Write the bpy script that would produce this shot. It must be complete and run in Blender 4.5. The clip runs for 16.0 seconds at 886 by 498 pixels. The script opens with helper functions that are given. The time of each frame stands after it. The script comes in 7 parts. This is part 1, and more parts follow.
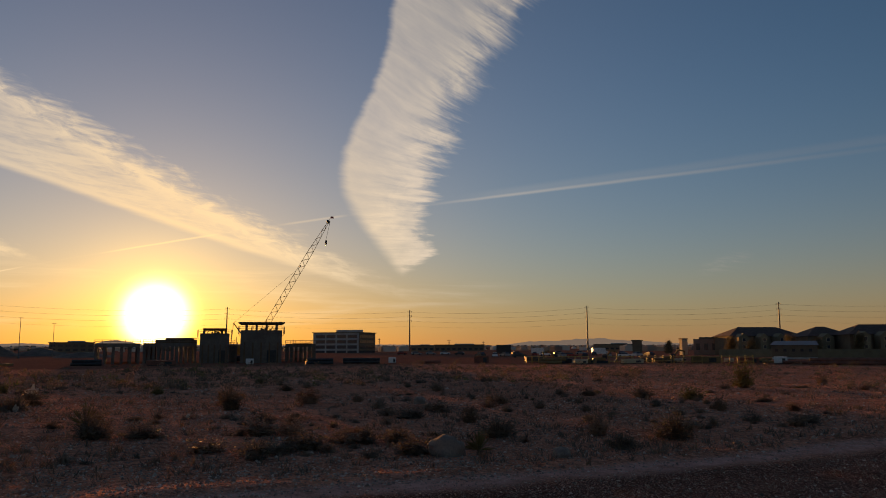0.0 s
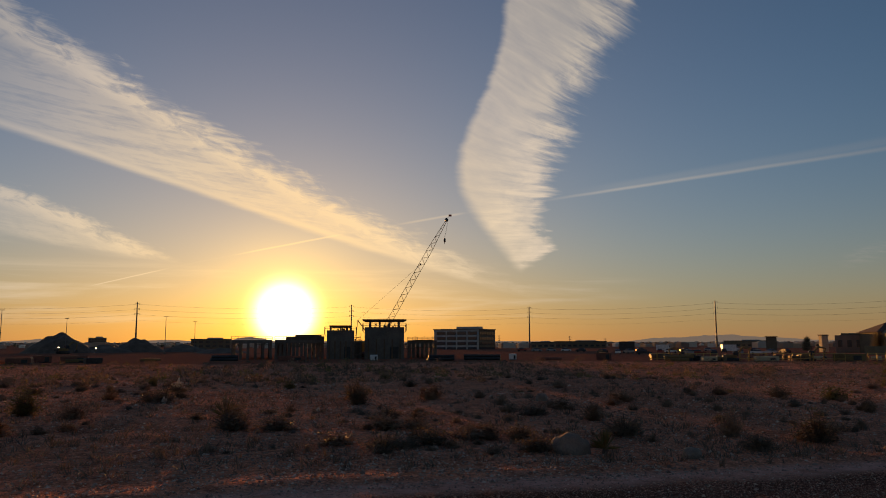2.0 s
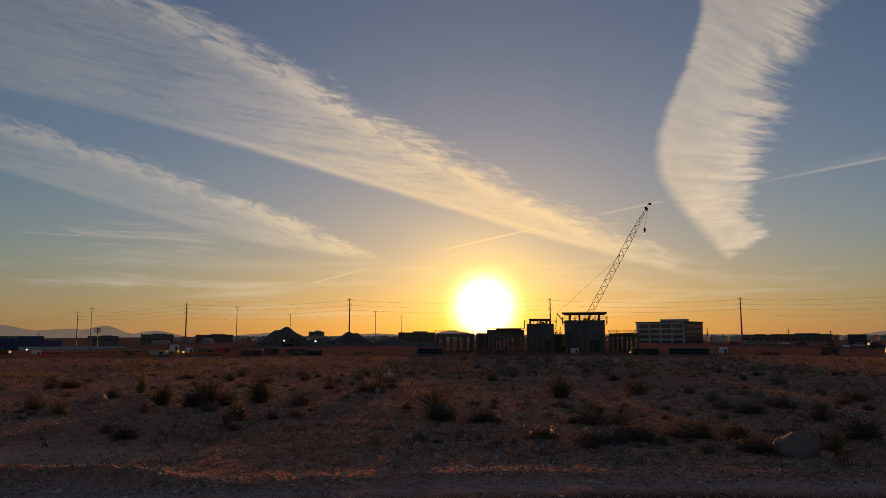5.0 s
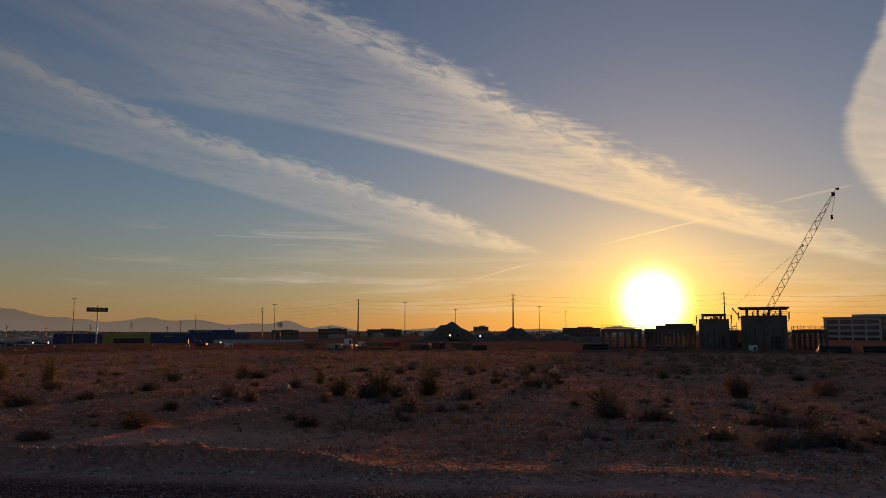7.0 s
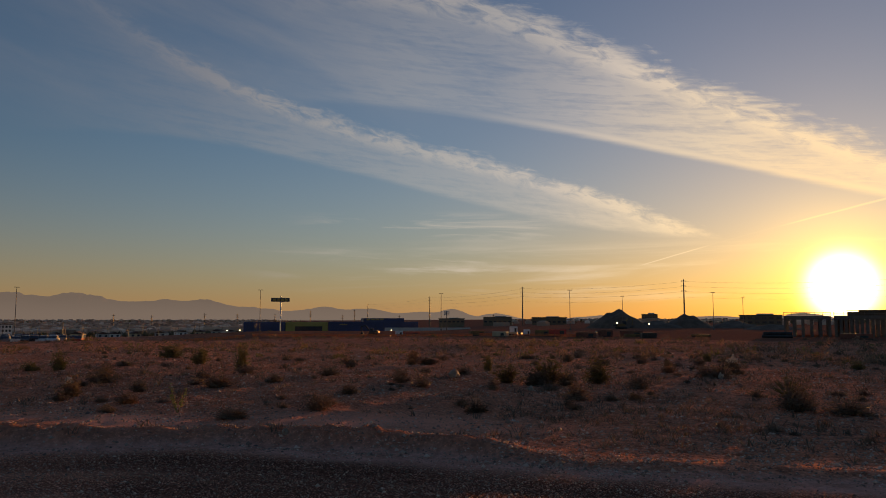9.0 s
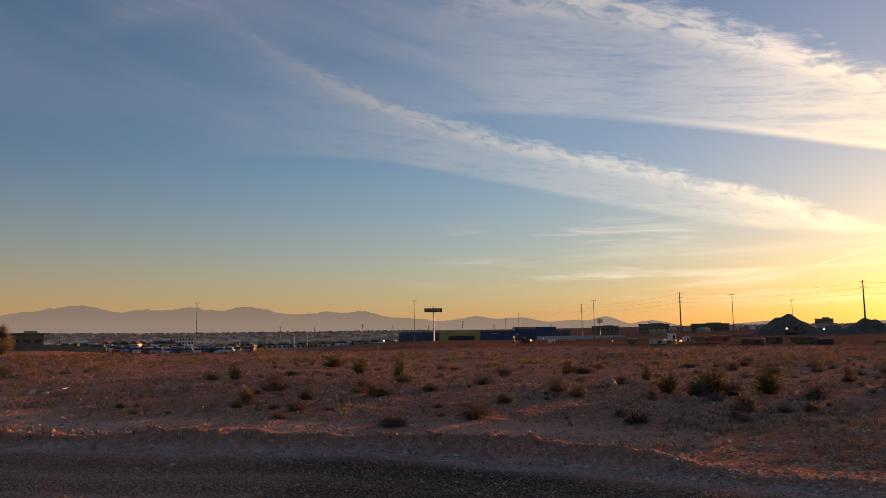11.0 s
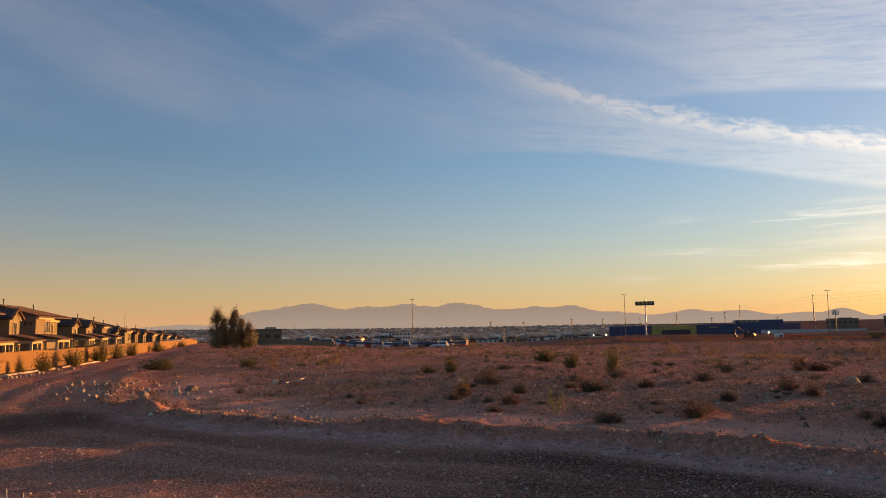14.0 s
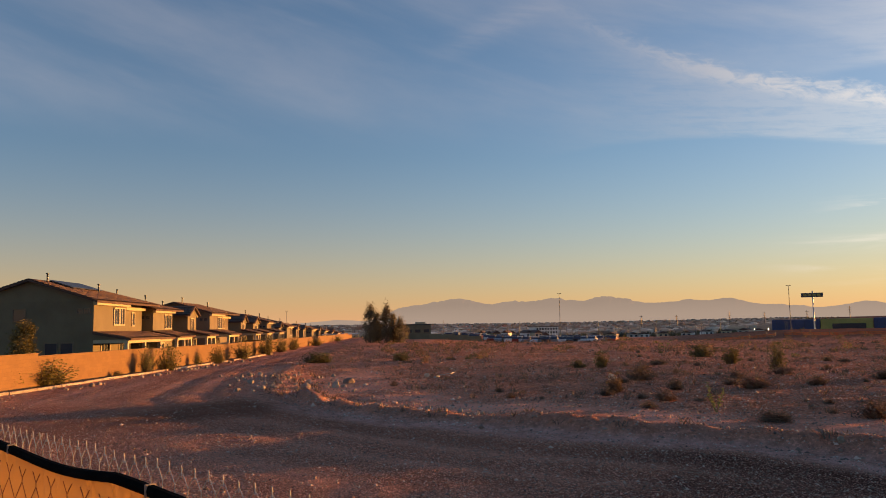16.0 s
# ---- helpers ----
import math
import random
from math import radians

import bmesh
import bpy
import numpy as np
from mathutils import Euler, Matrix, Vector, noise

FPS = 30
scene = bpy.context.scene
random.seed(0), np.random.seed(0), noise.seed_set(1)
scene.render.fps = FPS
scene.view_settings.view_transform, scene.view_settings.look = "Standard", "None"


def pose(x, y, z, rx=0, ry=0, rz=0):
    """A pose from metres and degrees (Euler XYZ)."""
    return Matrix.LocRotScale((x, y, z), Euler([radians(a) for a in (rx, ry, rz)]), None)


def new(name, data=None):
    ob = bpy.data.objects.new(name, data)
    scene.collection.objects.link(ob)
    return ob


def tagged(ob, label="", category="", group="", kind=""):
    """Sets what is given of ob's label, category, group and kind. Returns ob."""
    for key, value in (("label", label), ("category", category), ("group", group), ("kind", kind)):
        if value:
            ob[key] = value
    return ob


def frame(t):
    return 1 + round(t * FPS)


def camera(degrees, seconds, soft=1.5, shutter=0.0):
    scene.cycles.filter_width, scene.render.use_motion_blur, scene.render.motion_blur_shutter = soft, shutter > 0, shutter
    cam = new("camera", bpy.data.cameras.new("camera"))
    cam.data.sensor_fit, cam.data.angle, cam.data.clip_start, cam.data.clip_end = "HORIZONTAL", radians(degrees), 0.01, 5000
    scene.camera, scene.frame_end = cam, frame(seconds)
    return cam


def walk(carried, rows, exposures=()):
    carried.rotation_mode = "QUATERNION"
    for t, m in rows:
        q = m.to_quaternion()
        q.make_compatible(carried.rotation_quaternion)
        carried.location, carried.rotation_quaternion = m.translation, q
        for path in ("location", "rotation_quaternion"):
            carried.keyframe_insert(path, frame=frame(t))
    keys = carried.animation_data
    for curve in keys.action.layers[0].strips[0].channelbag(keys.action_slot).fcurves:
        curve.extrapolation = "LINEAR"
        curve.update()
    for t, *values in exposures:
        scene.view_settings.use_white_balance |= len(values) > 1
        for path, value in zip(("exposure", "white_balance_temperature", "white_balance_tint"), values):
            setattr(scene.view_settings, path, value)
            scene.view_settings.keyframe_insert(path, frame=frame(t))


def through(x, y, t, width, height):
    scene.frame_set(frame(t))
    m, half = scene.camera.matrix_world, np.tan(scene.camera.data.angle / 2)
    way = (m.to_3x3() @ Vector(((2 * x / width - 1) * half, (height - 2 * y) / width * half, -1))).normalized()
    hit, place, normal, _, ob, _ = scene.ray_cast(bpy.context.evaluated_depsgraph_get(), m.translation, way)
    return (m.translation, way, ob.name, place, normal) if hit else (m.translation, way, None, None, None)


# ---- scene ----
EXPOSURES = [(t, stops, 7500, 10) for t, stops in ((0.0, 0.38), (1.5, 0.43), (2.5, 0.22), (8.0, 0.24), (10.0, 0.88), (12.5, 1.4), (13.0, 1.52), (14.0, 1.6), (16.0, 1.64))]
# The camera is held in the hand and turned round the body on a spot about 3 m above the road.
LENS = 61.39
EYE, ARM = 3.0, 0.3
cam = camera(LENS, 16.0, soft=0.95)
# seconds, yaw to the left, roll, tilt from straight down
ROWS = [
    (0.0, 0.06, 0.14, 97.55),
    (0.5, 1.92, 0.12, 97.44),
    (1.0, 4.25, 0.00, 97.35),
    (1.5, 6.85, 0.05, 97.27),
    (2.0, 9.17, 0.09, 97.31),
    (2.5, 11.24, 0.00, 97.21),
    (3.0, 13.79, 0.05, 97.11),
    (3.5, 16.02, 0.16, 97.11),
    (4.0, 18.30, 0.25, 97.00),
    (4.2, 19.58, 0.20, 96.92),
    (6.3, 32.86, -0.14, 96.82),
    (6.5, 34.50, -0.22, 96.74),
    (7.0, 36.74, -0.20, 96.45),
    (7.5, 39.11, -0.24, 96.21),
    (8.0, 42.49, -0.25, 95.89),
    (8.5, 45.99, -0.21, 95.65),
    (9.0, 49.26, -0.07, 95.50),
    (9.5, 51.99, 0.11, 95.33),
    (10.0, 55.20, 0.41, 95.43),
    (10.2, 56.27, 0.64, 95.57),
    (12.3, 67.52, 0.46, 96.46),
    (12.5, 68.32, 0.73, 96.35),
    (13.0, 71.18, 0.92, 96.33),
    (13.5, 73.94, 0.98, 96.13),
    (14.0, 76.63, 0.97, 96.04),
    (14.5, 79.50, 1.11, 95.97),
    (15.0, 81.81, 1.21, 95.90),
    (15.5, 84.36, 1.16, 95.83),
    (16.0, 87.82, 1.18, 95.84),
]
walk(cam, [(t, pose(-ARM * math.sin(radians(yaw)), ARM * math.cos(radians(yaw)), EYE, tilt, roll, yaw)) for t, yaw, roll, tilt in ROWS],
     exposures=EXPOSURES)

# ---- light ----
SKY_DUST, SKY_OZONE, SKY_STRENGTH = 0.4, 2.5, 0.10
SKY_GAIN, SKY_TINT = 1.04, (0.68, 0.92, 1.13)
WIDE, GLARE, CORE = 2.7, 6.5, 40.0
SUN_POWER, SUN_COLOUR = 3.1, (1.0, 0.45, 0.13)
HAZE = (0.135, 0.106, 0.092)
HORIZON_SUN, HORIZON_FAR = (6.5, 2.3, 0.38), (2.6, 1.40, 0.84)

# ---- node helpers ----
class Tree:
    """Short forms for building a node tree."""

    def __init__(self, tree):
        self.t = tree
        tree.nodes.clear()

    def put(self, socket, v):
        if v is None:
            return
        if isinstance(v, (int, float)):
            socket.default_value = v if socket.type != "RGBA" else (v, v, v, 1)
        elif isinstance(v, (tuple, list)):
            socket.default_value = (*v, 1) if socket.type == "RGBA" and len(v) == 3 else v
        else:
            self.t.links.new(v, socket)

    def node(self, kind, **settings):
        n = self.t.nodes.new(kind)
        for k, v in settings.items():
            setattr(n, k, v)
        return n

    def m(self, op, a, b=None, c=None, clamp=False):
        n = self.node("ShaderNodeMath", operation=op, use_clamp=clamp)
        for s, v in zip(n.inputs, (a, b, c)):
            self.put(s, v)
        return n.outputs[0]

    def add(self, a, b):
        return self.m("ADD", a, b)

    def mul(self, a, b):
        return self.m("MULTIPLY", a, b)

    def poly(self, x, coeffs):
        out = coeffs[0]
        for c in coeffs[1:]:
            out = self.m("MULTIPLY_ADD", out, x, c)
        return out

    def step(self, x, a, b, lo=0.0, hi=1.0):
        n = self.node("ShaderNodeMapRange", interpolation_type="SMOOTHSTEP")
        for k, v in zip(("Value", "From Min", "From Max", "To Min", "To Max"), (x, a, b, lo, hi)):
            self.put(n.inputs[k], v)
        return n.outputs[0]

    def xyz(self, x, y, z):
        n = self.node("ShaderNodeCombineXYZ")
        for s, v in zip(n.inputs, (x, y, z)):
            self.put(s, v)
        return n.outputs[0]

    def noise(self, vec, scale, detail=4, rough=0.55, warp=0.0, colour=False):
        n = self.node("ShaderNodeTexNoise")
        self.put(n.inputs["Vector"], vec)
        for k, v in (("Scale", scale), ("Detail", detail), ("Roughness", rough), ("Distortion", warp)):
            self.put(n.inputs[k], v)
        return n.outputs["Color" if colour else "Fac"]

    def mix(self, f, a, b, blend="MIX"):
        n = self.node("ShaderNodeMix", data_type="RGBA", blend_type=blend)
        self.put(n.inputs[0], f), self.put(n.inputs[6], a), self.put(n.inputs[7], b)
        return n.outputs[2]

    def ramp(self, f, stops):
        n = self.node("ShaderNodeValToRGB")
        e = n.color_ramp.elements
        while len(e) < len(stops):
            e.new(0.5)
        for el, (p, c) in zip(e, stops):
            el.position, el.color = p, (*c, 1)
        self.put(n.inputs[0], f)
        return n.outputs[0]


# ---- sky, sun ----
SUN_AZ, SUN_EL = 21.08, 2.35         # to the left of +Y, above the horizon
world = bpy.data.worlds.new("dusk_sky")
scene.world = world
world.use_nodes = True
T = Tree(world.node_tree)
sky = T.node("ShaderNodeTexSky", sky_type="NISHITA", sun_disc=False, sun_elevation=radians(SUN_EL),
             sun_rotation=radians(-SUN_AZ), altitude=700, air_density=1.0, dust_density=SKY_DUST, ozone_density=SKY_OZONE)
way = T.node("ShaderNodeTexCoord").outputs["Generated"]
sep = T.node("ShaderNodeSeparateXYZ")
T.put(sep.inputs[0], way)
dx, dy, dz = sep.outputs
az = T.mul(T.m("ARCTAN2", T.mul(dx, -1), dy), 57.29578)
el = T.mul(T.m("ARCSINE", dz), 57.29578)
sun_way = Vector((-math.sin(radians(SUN_AZ)) * math.cos(radians(SUN_EL)), math.cos(radians(SUN_AZ)) * math.cos(radians(SUN_EL)), math.sin(radians(SUN_EL))))
dot = T.node("ShaderNodeVectorMath", operation="DOT_PRODUCT")
T.put(dot.inputs[0], way)
dot.inputs[1].default_value = sun_way
off_sun = T.mul(T.m("ARCCOSINE", T.m("MINIMUM", dot.outputs["Value"], 0.9999999)), 57.29578)

# slow wavering of the cloud edges, and fibres that lie nearly level
waver = T.mul(T.add(T.noise(T.xyz(T.mul(az, 0.16), T.mul(el, 0.35), 3.0), 1.0, 5, 0.6), -0.5), 3.4)
fibre = T.noise(T.xyz(T.mul(az, 0.16), T.mul(T.add(el, T.mul(az, -0.10)), 1.15), 1.0), 1.0, 7, 0.62, 0.25)
fine = T.noise(T.xyz(T.mul(az, 0.55), T.mul(T.add(el, T.mul(az, -0.12)), 3.6), 7.0), 1.0, 5, 0.6, 0.4)


def strands(lean, along, across, seed, detail=6, warp=0.3):
    """Noise drawn out into strands; lean: how far they drop towards the right, per degree."""
    return T.noise(T.xyz(T.mul(az, along), T.mul(T.add(el, T.mul(az, -lean)), across), seed), 1.0, detail, 0.6, warp)


def centred(x, gain):
    return T.mul(T.add(x, -0.5), gain)


def between(x, a0, a1, a2, a3):
    """Rises from a0 to a1 and falls again from a2 to a3."""
    return T.mul(T.step(x, a0, a1), T.step(x, a2, a3, 1.0, 0.0))


def streak(up, lo, ends, ragged, soft, rib, crest_deep, body, body_far, rim, rim_wide, lean, seed):
    """A drawn-out cloud between two curves el(az): feathered crest above, thin body, a crisper rim below."""
    u, w = T.poly(az, up), T.poly(az, lo)
    ripple_ = strands(lean, 0.26, 3.0, seed)
    puff = strands(lean + 0.12, rib, rib + 0.9, seed + 2.0, 5, 0.6)
    depth = T.m("SUBTRACT", u, el)
    over = T.m("SUBTRACT", el, w)
    top = T.step(T.add(depth, T.add(centred(puff, ragged * 2.0), centred(ripple_, ragged * 1.5))), -0.3 * soft, soft)
    low = T.step(T.add(over, T.add(T.mul(waver, 0.06), centred(ripple_, 0.3))), -0.12, 0.5)
    span = between(az, *ends)
    crest = T.mul(T.step(T.add(depth, centred(puff, 1.6)), crest_deep * 0.35, crest_deep, 1.0, 0.0), T.m("MULTIPLY_ADD", centred(puff, 1.0), 2.8, 0.85, clamp=True))
    thin = T.step(az, 27.0, 46.0, body, body_far)
    inner = T.mul(thin, T.m("MULTIPLY_ADD", T.add(centred(ripple_, 1.2), T.add(centred(fibre, 1.0), centred(puff, 0.8))), 1.25, 0.86, clamp=True))
    line = T.mul(T.step(T.add(over, T.mul(waver, 0.05)), rim_wide * 0.25, rim_wide, 1.0, 0.0), T.step(az, 34.0, 50.0, rim, rim * 0.3))
    dense = T.m("MAXIMUM", T.m("MAXIMUM", inner, T.mul(crest, T.m("MINIMUM", T.add(thin, 0.30), 0.8))), line)
    return T.mul(T.mul(top, low), T.mul(span, dense))


streak_a = streak((-2.924e-06, 0.00021405, -0.004691, 0.51388, 2.9157), (-1.0797e-07, -4.176e-05, 0.002185, 0.27039, 2.6918), (-2.0, 13.0, 50.0, 66.0), 1.5, 1.7, 0.46, 4.2, 0.62, 0.26, 0.66, 1.3, 0.10, 1.5)
streak_b = streak((1.84279e-07, 0.000138253, -0.0243617, 1.56086, -22.0834), (-0.000163498, 0.0242056, -0.949073, 17.0204), (25.0, 34.0, 60.0, 84.0), 0.8, 0.9, 0.72, 2.5, 0.58, 0.28, 0.0, 0.6, 0.12, 5.5)

# the tall plume: a smooth left edge, level ripples low down, feathers falling to the right higher up
v_left = T.poly(el, (6.7538e-07, -9.5113e-05, 0.0050719, -0.12922, 1.5978, -8.4816, 19.475))
v_right = T.poly(el, (6.2865e-05, -0.0040839, 0.077539, -0.87494, 5.6022))
v_right = T.add(v_right, T.mul(T.m("EXPONENT", T.mul(T.m("POWER", T.m("ABSOLUTE", T.mul(T.add(el, -7.35), 1.35)), 2.0), -1.0)), -1.5))
from_left, from_right = T.m("SUBTRACT", v_left, az), T.m("SUBTRACT", az, v_right)
lean_up = T.step(el, 8.0, 22.0, 0.02, 0.42)
level = T.m("SUBTRACT", el, T.mul(lean_up, from_right))
ripples = T.noise(T.xyz(T.mul(az, 0.22), T.mul(level, 2.7), 4.0), 1.0, 6, 0.6, 0.35)
puffs = T.noise(T.xyz(T.mul(az, 0.30), T.mul(level, 0.85), 14.0), 1.0, 5, 0.58, 0.5)
frayed = T.step(el, 8.0, 20.0, 0.45, 1.0)
edge_r = T.step(T.add(from_right, T.mul(T.add(centred(puffs, 6.5), centred(ripples, 4.2)), frayed)), -0.3, T.step(el, 8.0, 20.0, 0.9, 4.0))
edge_l = T.step(T.add(from_left, T.add(centred(fibre, 0.8), T.mul(waver, 0.08))), -0.2, T.step(el, 8.0, 20.0, 1.2, 0.6))
foot = T.step(T.m("SUBTRACT", el, T.m("MULTIPLY_ADD", T.m("ABSOLUTE", T.add(az, -3.2)), 0.28, 5.3)), 0.0, 0.9)
relief = T.step(from_right, 1.0, 6.5, 1.55, 0.45)
plume = T.m("ADD", T.step(from_right, 2.0, 7.0, 0.80, 0.64), T.mul(relief, T.add(centred(ripples, 0.85), centred(puffs, 1.05))), clamp=True)
plume = T.mul(T.mul(plume, edge_r), T.mul(T.mul(edge_l, foot), T.step(el, 32.0, 45.0, 1.0, 0.0)))
# the thin condensation trail and small wisps
trail_el = T.poly(az, (-7.26824e-06, -0.00209162, -0.121567, 11.0644))
trail_off = T.add(T.m("SUBTRACT", el, trail_el), T.mul(waver, 0.04))
trail = T.mul(T.step(T.m("ABSOLUTE", trail_off), 0.0, T.m("MULTIPLY_ADD", az, -0.003, 0.17), 1.0, 0.0), between(az, -40.0, -8.0, 34.4, 35.6))
trail = T.mul(trail, T.m("MAXIMUM", T.mul(between(az, 16.5, 17.6, 23.0, 25.5), 0.50), T.m("MAXIMUM", T.mul(between(az, 29.0, 31.0, 33.6, 34.8), 0.55), T.m("MAXIMUM", T.mul(between(az, 7.0, 8.5, 11.0, 13.5), 0.26), T.step(az, -6.0, 3.0, 0.40, 0.04)))))
spread_trail = T.mul(T.mul(between(T.add(trail_off, T.mul(T.add(az, 6.0), 0.012)), -0.1, 0.15, 0.3, 0.75), T.step(az, -6.0, 0.0, 1.0, 0.0)), 0.10)
wisp_noise = strands(0.02, 0.10, 1.15, 12.0, 7, 0.6)
wisps = T.mul(T.step(wisp_noise, 0.47, 0.70), T.m("MAXIMUM", T.mul(between(el, 5.9, 6.6, 7.4, 8.6), between(az, 38.0, 45.0, 55.0, 62.0)), T.mul(between(el, 2.6, 3.6, 4.6, 5.8), between(az, 34.0, 43.0, 57.0, 66.0))))
low_noise = strands(0.0, 0.06, 0.8, 22.0, 6, 0.5)
haze_bars = T.mul(T.mul(T.step(low_noise, 0.46, 0.72), between(el, 1.0, 2.0, 4.6, 6.8)), between(az, -8.0, 3.0, 40.0, 70.0))
veil_noise = T.noise(T.xyz(T.mul(az, 0.035), T.mul(T.add(el, T.mul(az, -0.28)), 0.14), 31.0), 1.0, 6, 0.58, 0.3)
veil = T.mul(T.mul(T.step(veil_noise, 0.34, 0.72, 0.25, 1.0), T.step(T.add(el, T.mul(waver, 0.5)), 12.6, 17.5)), between(az, 44.0, 66.0, 118.0, 150.0))
feather = T.mul(T.mul(T.step(T.m("ABSOLUTE", T.add(T.add(el, T.mul(az, 0.36)), -52.2)), 0.0, 1.6, 1.0, 0.0), between(az, 74.0, 79.0, 84.0, 90.0)), T.step(fibre, 0.35, 0.65, 0.05, 0.2))

stray = T.mul(T.mul(T.step(T.m("ABSOLUTE", T.add(az, 20.8)), 0.0, 2.2, 1.0, 0.0), T.step(T.m("ABSOLUTE", T.add(T.add(el, T.mul(az, 0.28)), -0.2)), 0.0, 0.9, 1.0, 0.0)), T.step(fine, 0.42, 0.7, 0.0, 0.42))
cover = T.m("MAXIMUM", streak_a, streak_b)
for more in (plume, trail, spread_trail, T.mul(wisps, 0.55), T.mul(haze_bars, 0.42), stray, feather, T.mul(veil, 0.34)):
    cover = T.m("SUBTRACT", T.add(cover, more), T.mul(cover, more))
near_sun = T.m("POWER", T.step(off_sun, 0.0, 40.0, 1.0, 0.0), 1.6)
cloud_colour = T.mix(1.0, T.ramp(T.mul(off_sun, 1 / 60), [(0.0, (0.9, 0.62, 0.27)), (0.22, (0.64, 0.545, 0.40)), (0.36, (0.49, 0.455, 0.42)), (0.5, (0.39, 0.375, 0.36)), (0.8, (0.215, 0.205, 0.215)), (1.0, (0.15, 0.152, 0.185))]), 10.0, "MULTIPLY")

# the sky's own light, the glare round the low sun, and the sun itself
glare = T.m("EXPONENT", T.mul(T.m("POWER", T.mul(off_sun, 1 / 3.9), 1.6), -1.0))
wide = T.m("EXPONENT", T.mul(off_sun, -1 / 14.0))
core = T.m("EXPONENT", T.mul(T.m("POWER", T.mul(off_sun, 1 / 1.95), 3.0), -1.0))
base = T.mix(1.0, sky.outputs[0], (SKY_GAIN * SKY_TINT[0], SKY_GAIN * SKY_TINT[1], SKY_GAIN * SKY_TINT[2]), "MULTIPLY")
low_air = T.mul(T.m("EXPONENT", T.mul(T.m("MAXIMUM", el, 0.0), -1 / 5.0)), 0.86)
base = T.mix(low_air, base, T.mix(near_sun, HORIZON_FAR, HORIZON_SUN))
base = T.mix(T.mul(cover, 0.9), base, cloud_colour)
for f, c, k in ((wide, (1.0, 0.48, 0.13), WIDE), (glare, (1.0, 0.60, 0.02), GLARE), (core, (1.0, 0.92, 0.55), CORE)):
    t2 = T.node("ShaderNodeMix", data_type="RGBA", blend_type="MIX")
    T.put(t2.inputs[0], f), T.put(t2.inputs[6], (0, 0, 0)), T.put(t2.inputs[7], (c[0] * k, c[1] * k, c[2] * k))
    base = T.mix(1.0, base, t2.outputs[2], "ADD")
bg = T.node("ShaderNodeBackground")
T.put(bg.inputs[0], base)
bg.inputs[1].default_value = SKY_STRENGTH
T.t.links.new(bg.outputs[0], T.node("ShaderNodeOutputWorld").inputs[0])

lamp = new("sun", bpy.data.lights.new("sun", "SUN"))
lamp.data.energy, lamp.data.color, lamp.data.angle = SUN_POWER, SUN_COLOUR, radians(0.6)
lamp.rotation_euler = sun_way.to_track_quat("Z", "Y").to_euler()


# ---- building helpers ----
def mesh_of(name, bm, material, smooth=False):
    me = bpy.data.meshes.new(name)
    bmesh.ops.recalc_face_normals(bm, faces=bm.faces)
    if smooth:
        for f in bm.faces:
            f.smooth = True
    bm.to_mesh(me)
    bm.free()
    for m_ in (material if isinstance(material, (list, tuple)) else [material]):
        me.materials.append(m_)
    return me


def part(name, bm, material, parent, label="", smooth=False):
    """Links a bmesh, or a mesh, as one object under a thing or a part."""
    ob = new(name, bm if isinstance(bm, bpy.types.Mesh) else mesh_of(name, bm, material, smooth))
    ob.parent = parent
    return tagged(ob, label)


def thing(name, label, category, group="", at=(0, 0, 0), turn=0.0, kind=""):
    ob = new(name)
    ob.empty_display_size = 0.2
    ob.matrix_basis = pose(*at, 0, 0, turn)
    return tagged(ob, label, category, group, kind)


def polar(a, d, z=0.0):
    """A place at the angle a to the left of +Y and d metres from the origin."""
    return Vector((-math.sin(radians(a)) * d, math.cos(radians(a)) * d, z))


def box(bm, x0, x1, y0, y1, z0, z1, bevel=0.0):
    v = [bm.verts.new((x, y, z)) for z in (z0, z1) for y in (y0, y1) for x in (x0, x1)]
    fs = [bm.faces.new([v[i] for i in q]) for q in ((0, 2, 3, 1), (4, 5, 7, 6), (0, 1, 5, 4), (2, 6, 7, 3), (0, 4, 6, 2), (1, 3, 7, 5))]
    if bevel:
        bmesh.ops.bevel(bm, geom=list({e for f in fs for e in f.edges}), offset=bevel, segments=1, affect="EDGES")
    return bm


def tube(bm, a, b, r0, r1=None, n=6):
    """A tapered rod from a to b."""
    a, b = Vector(a), Vector(b)
    r1 = r0 if r1 is None else r1
    q = (b - a).to_track_quat("Z", "Y")
    rings = [[bm.verts.new(c + q @ Vector((r * math.cos(2 * math.pi * i / n), r * math.sin(2 * math.pi * i / n), 0))) for i in range(n)] for c, r in ((a, r0), (b, r1))]
    for i in range(n):
        bm.faces.new((rings[0][i], rings[0][(i + 1) % n], rings[1][(i + 1) % n], rings[1][i]))
    bm.faces.new(rings[0][::-1]), bm.faces.new(rings[1])
    return bm


def prism(bm, outline, y0, y1):
    """An outline in x, z pulled from y0 to y1."""
    a = [bm.verts.new((x, y0, z)) for x, z in outline]
    b = [bm.verts.new((x, y1, z)) for x, z in outline]
    n = len(outline)
    bm.faces.new(a), bm.faces.new(b[::-1])
    for i in range(n):
        bm.faces.new((a[i], b[i], b[(i + 1) % n], a[(i + 1) % n]))
    return bm


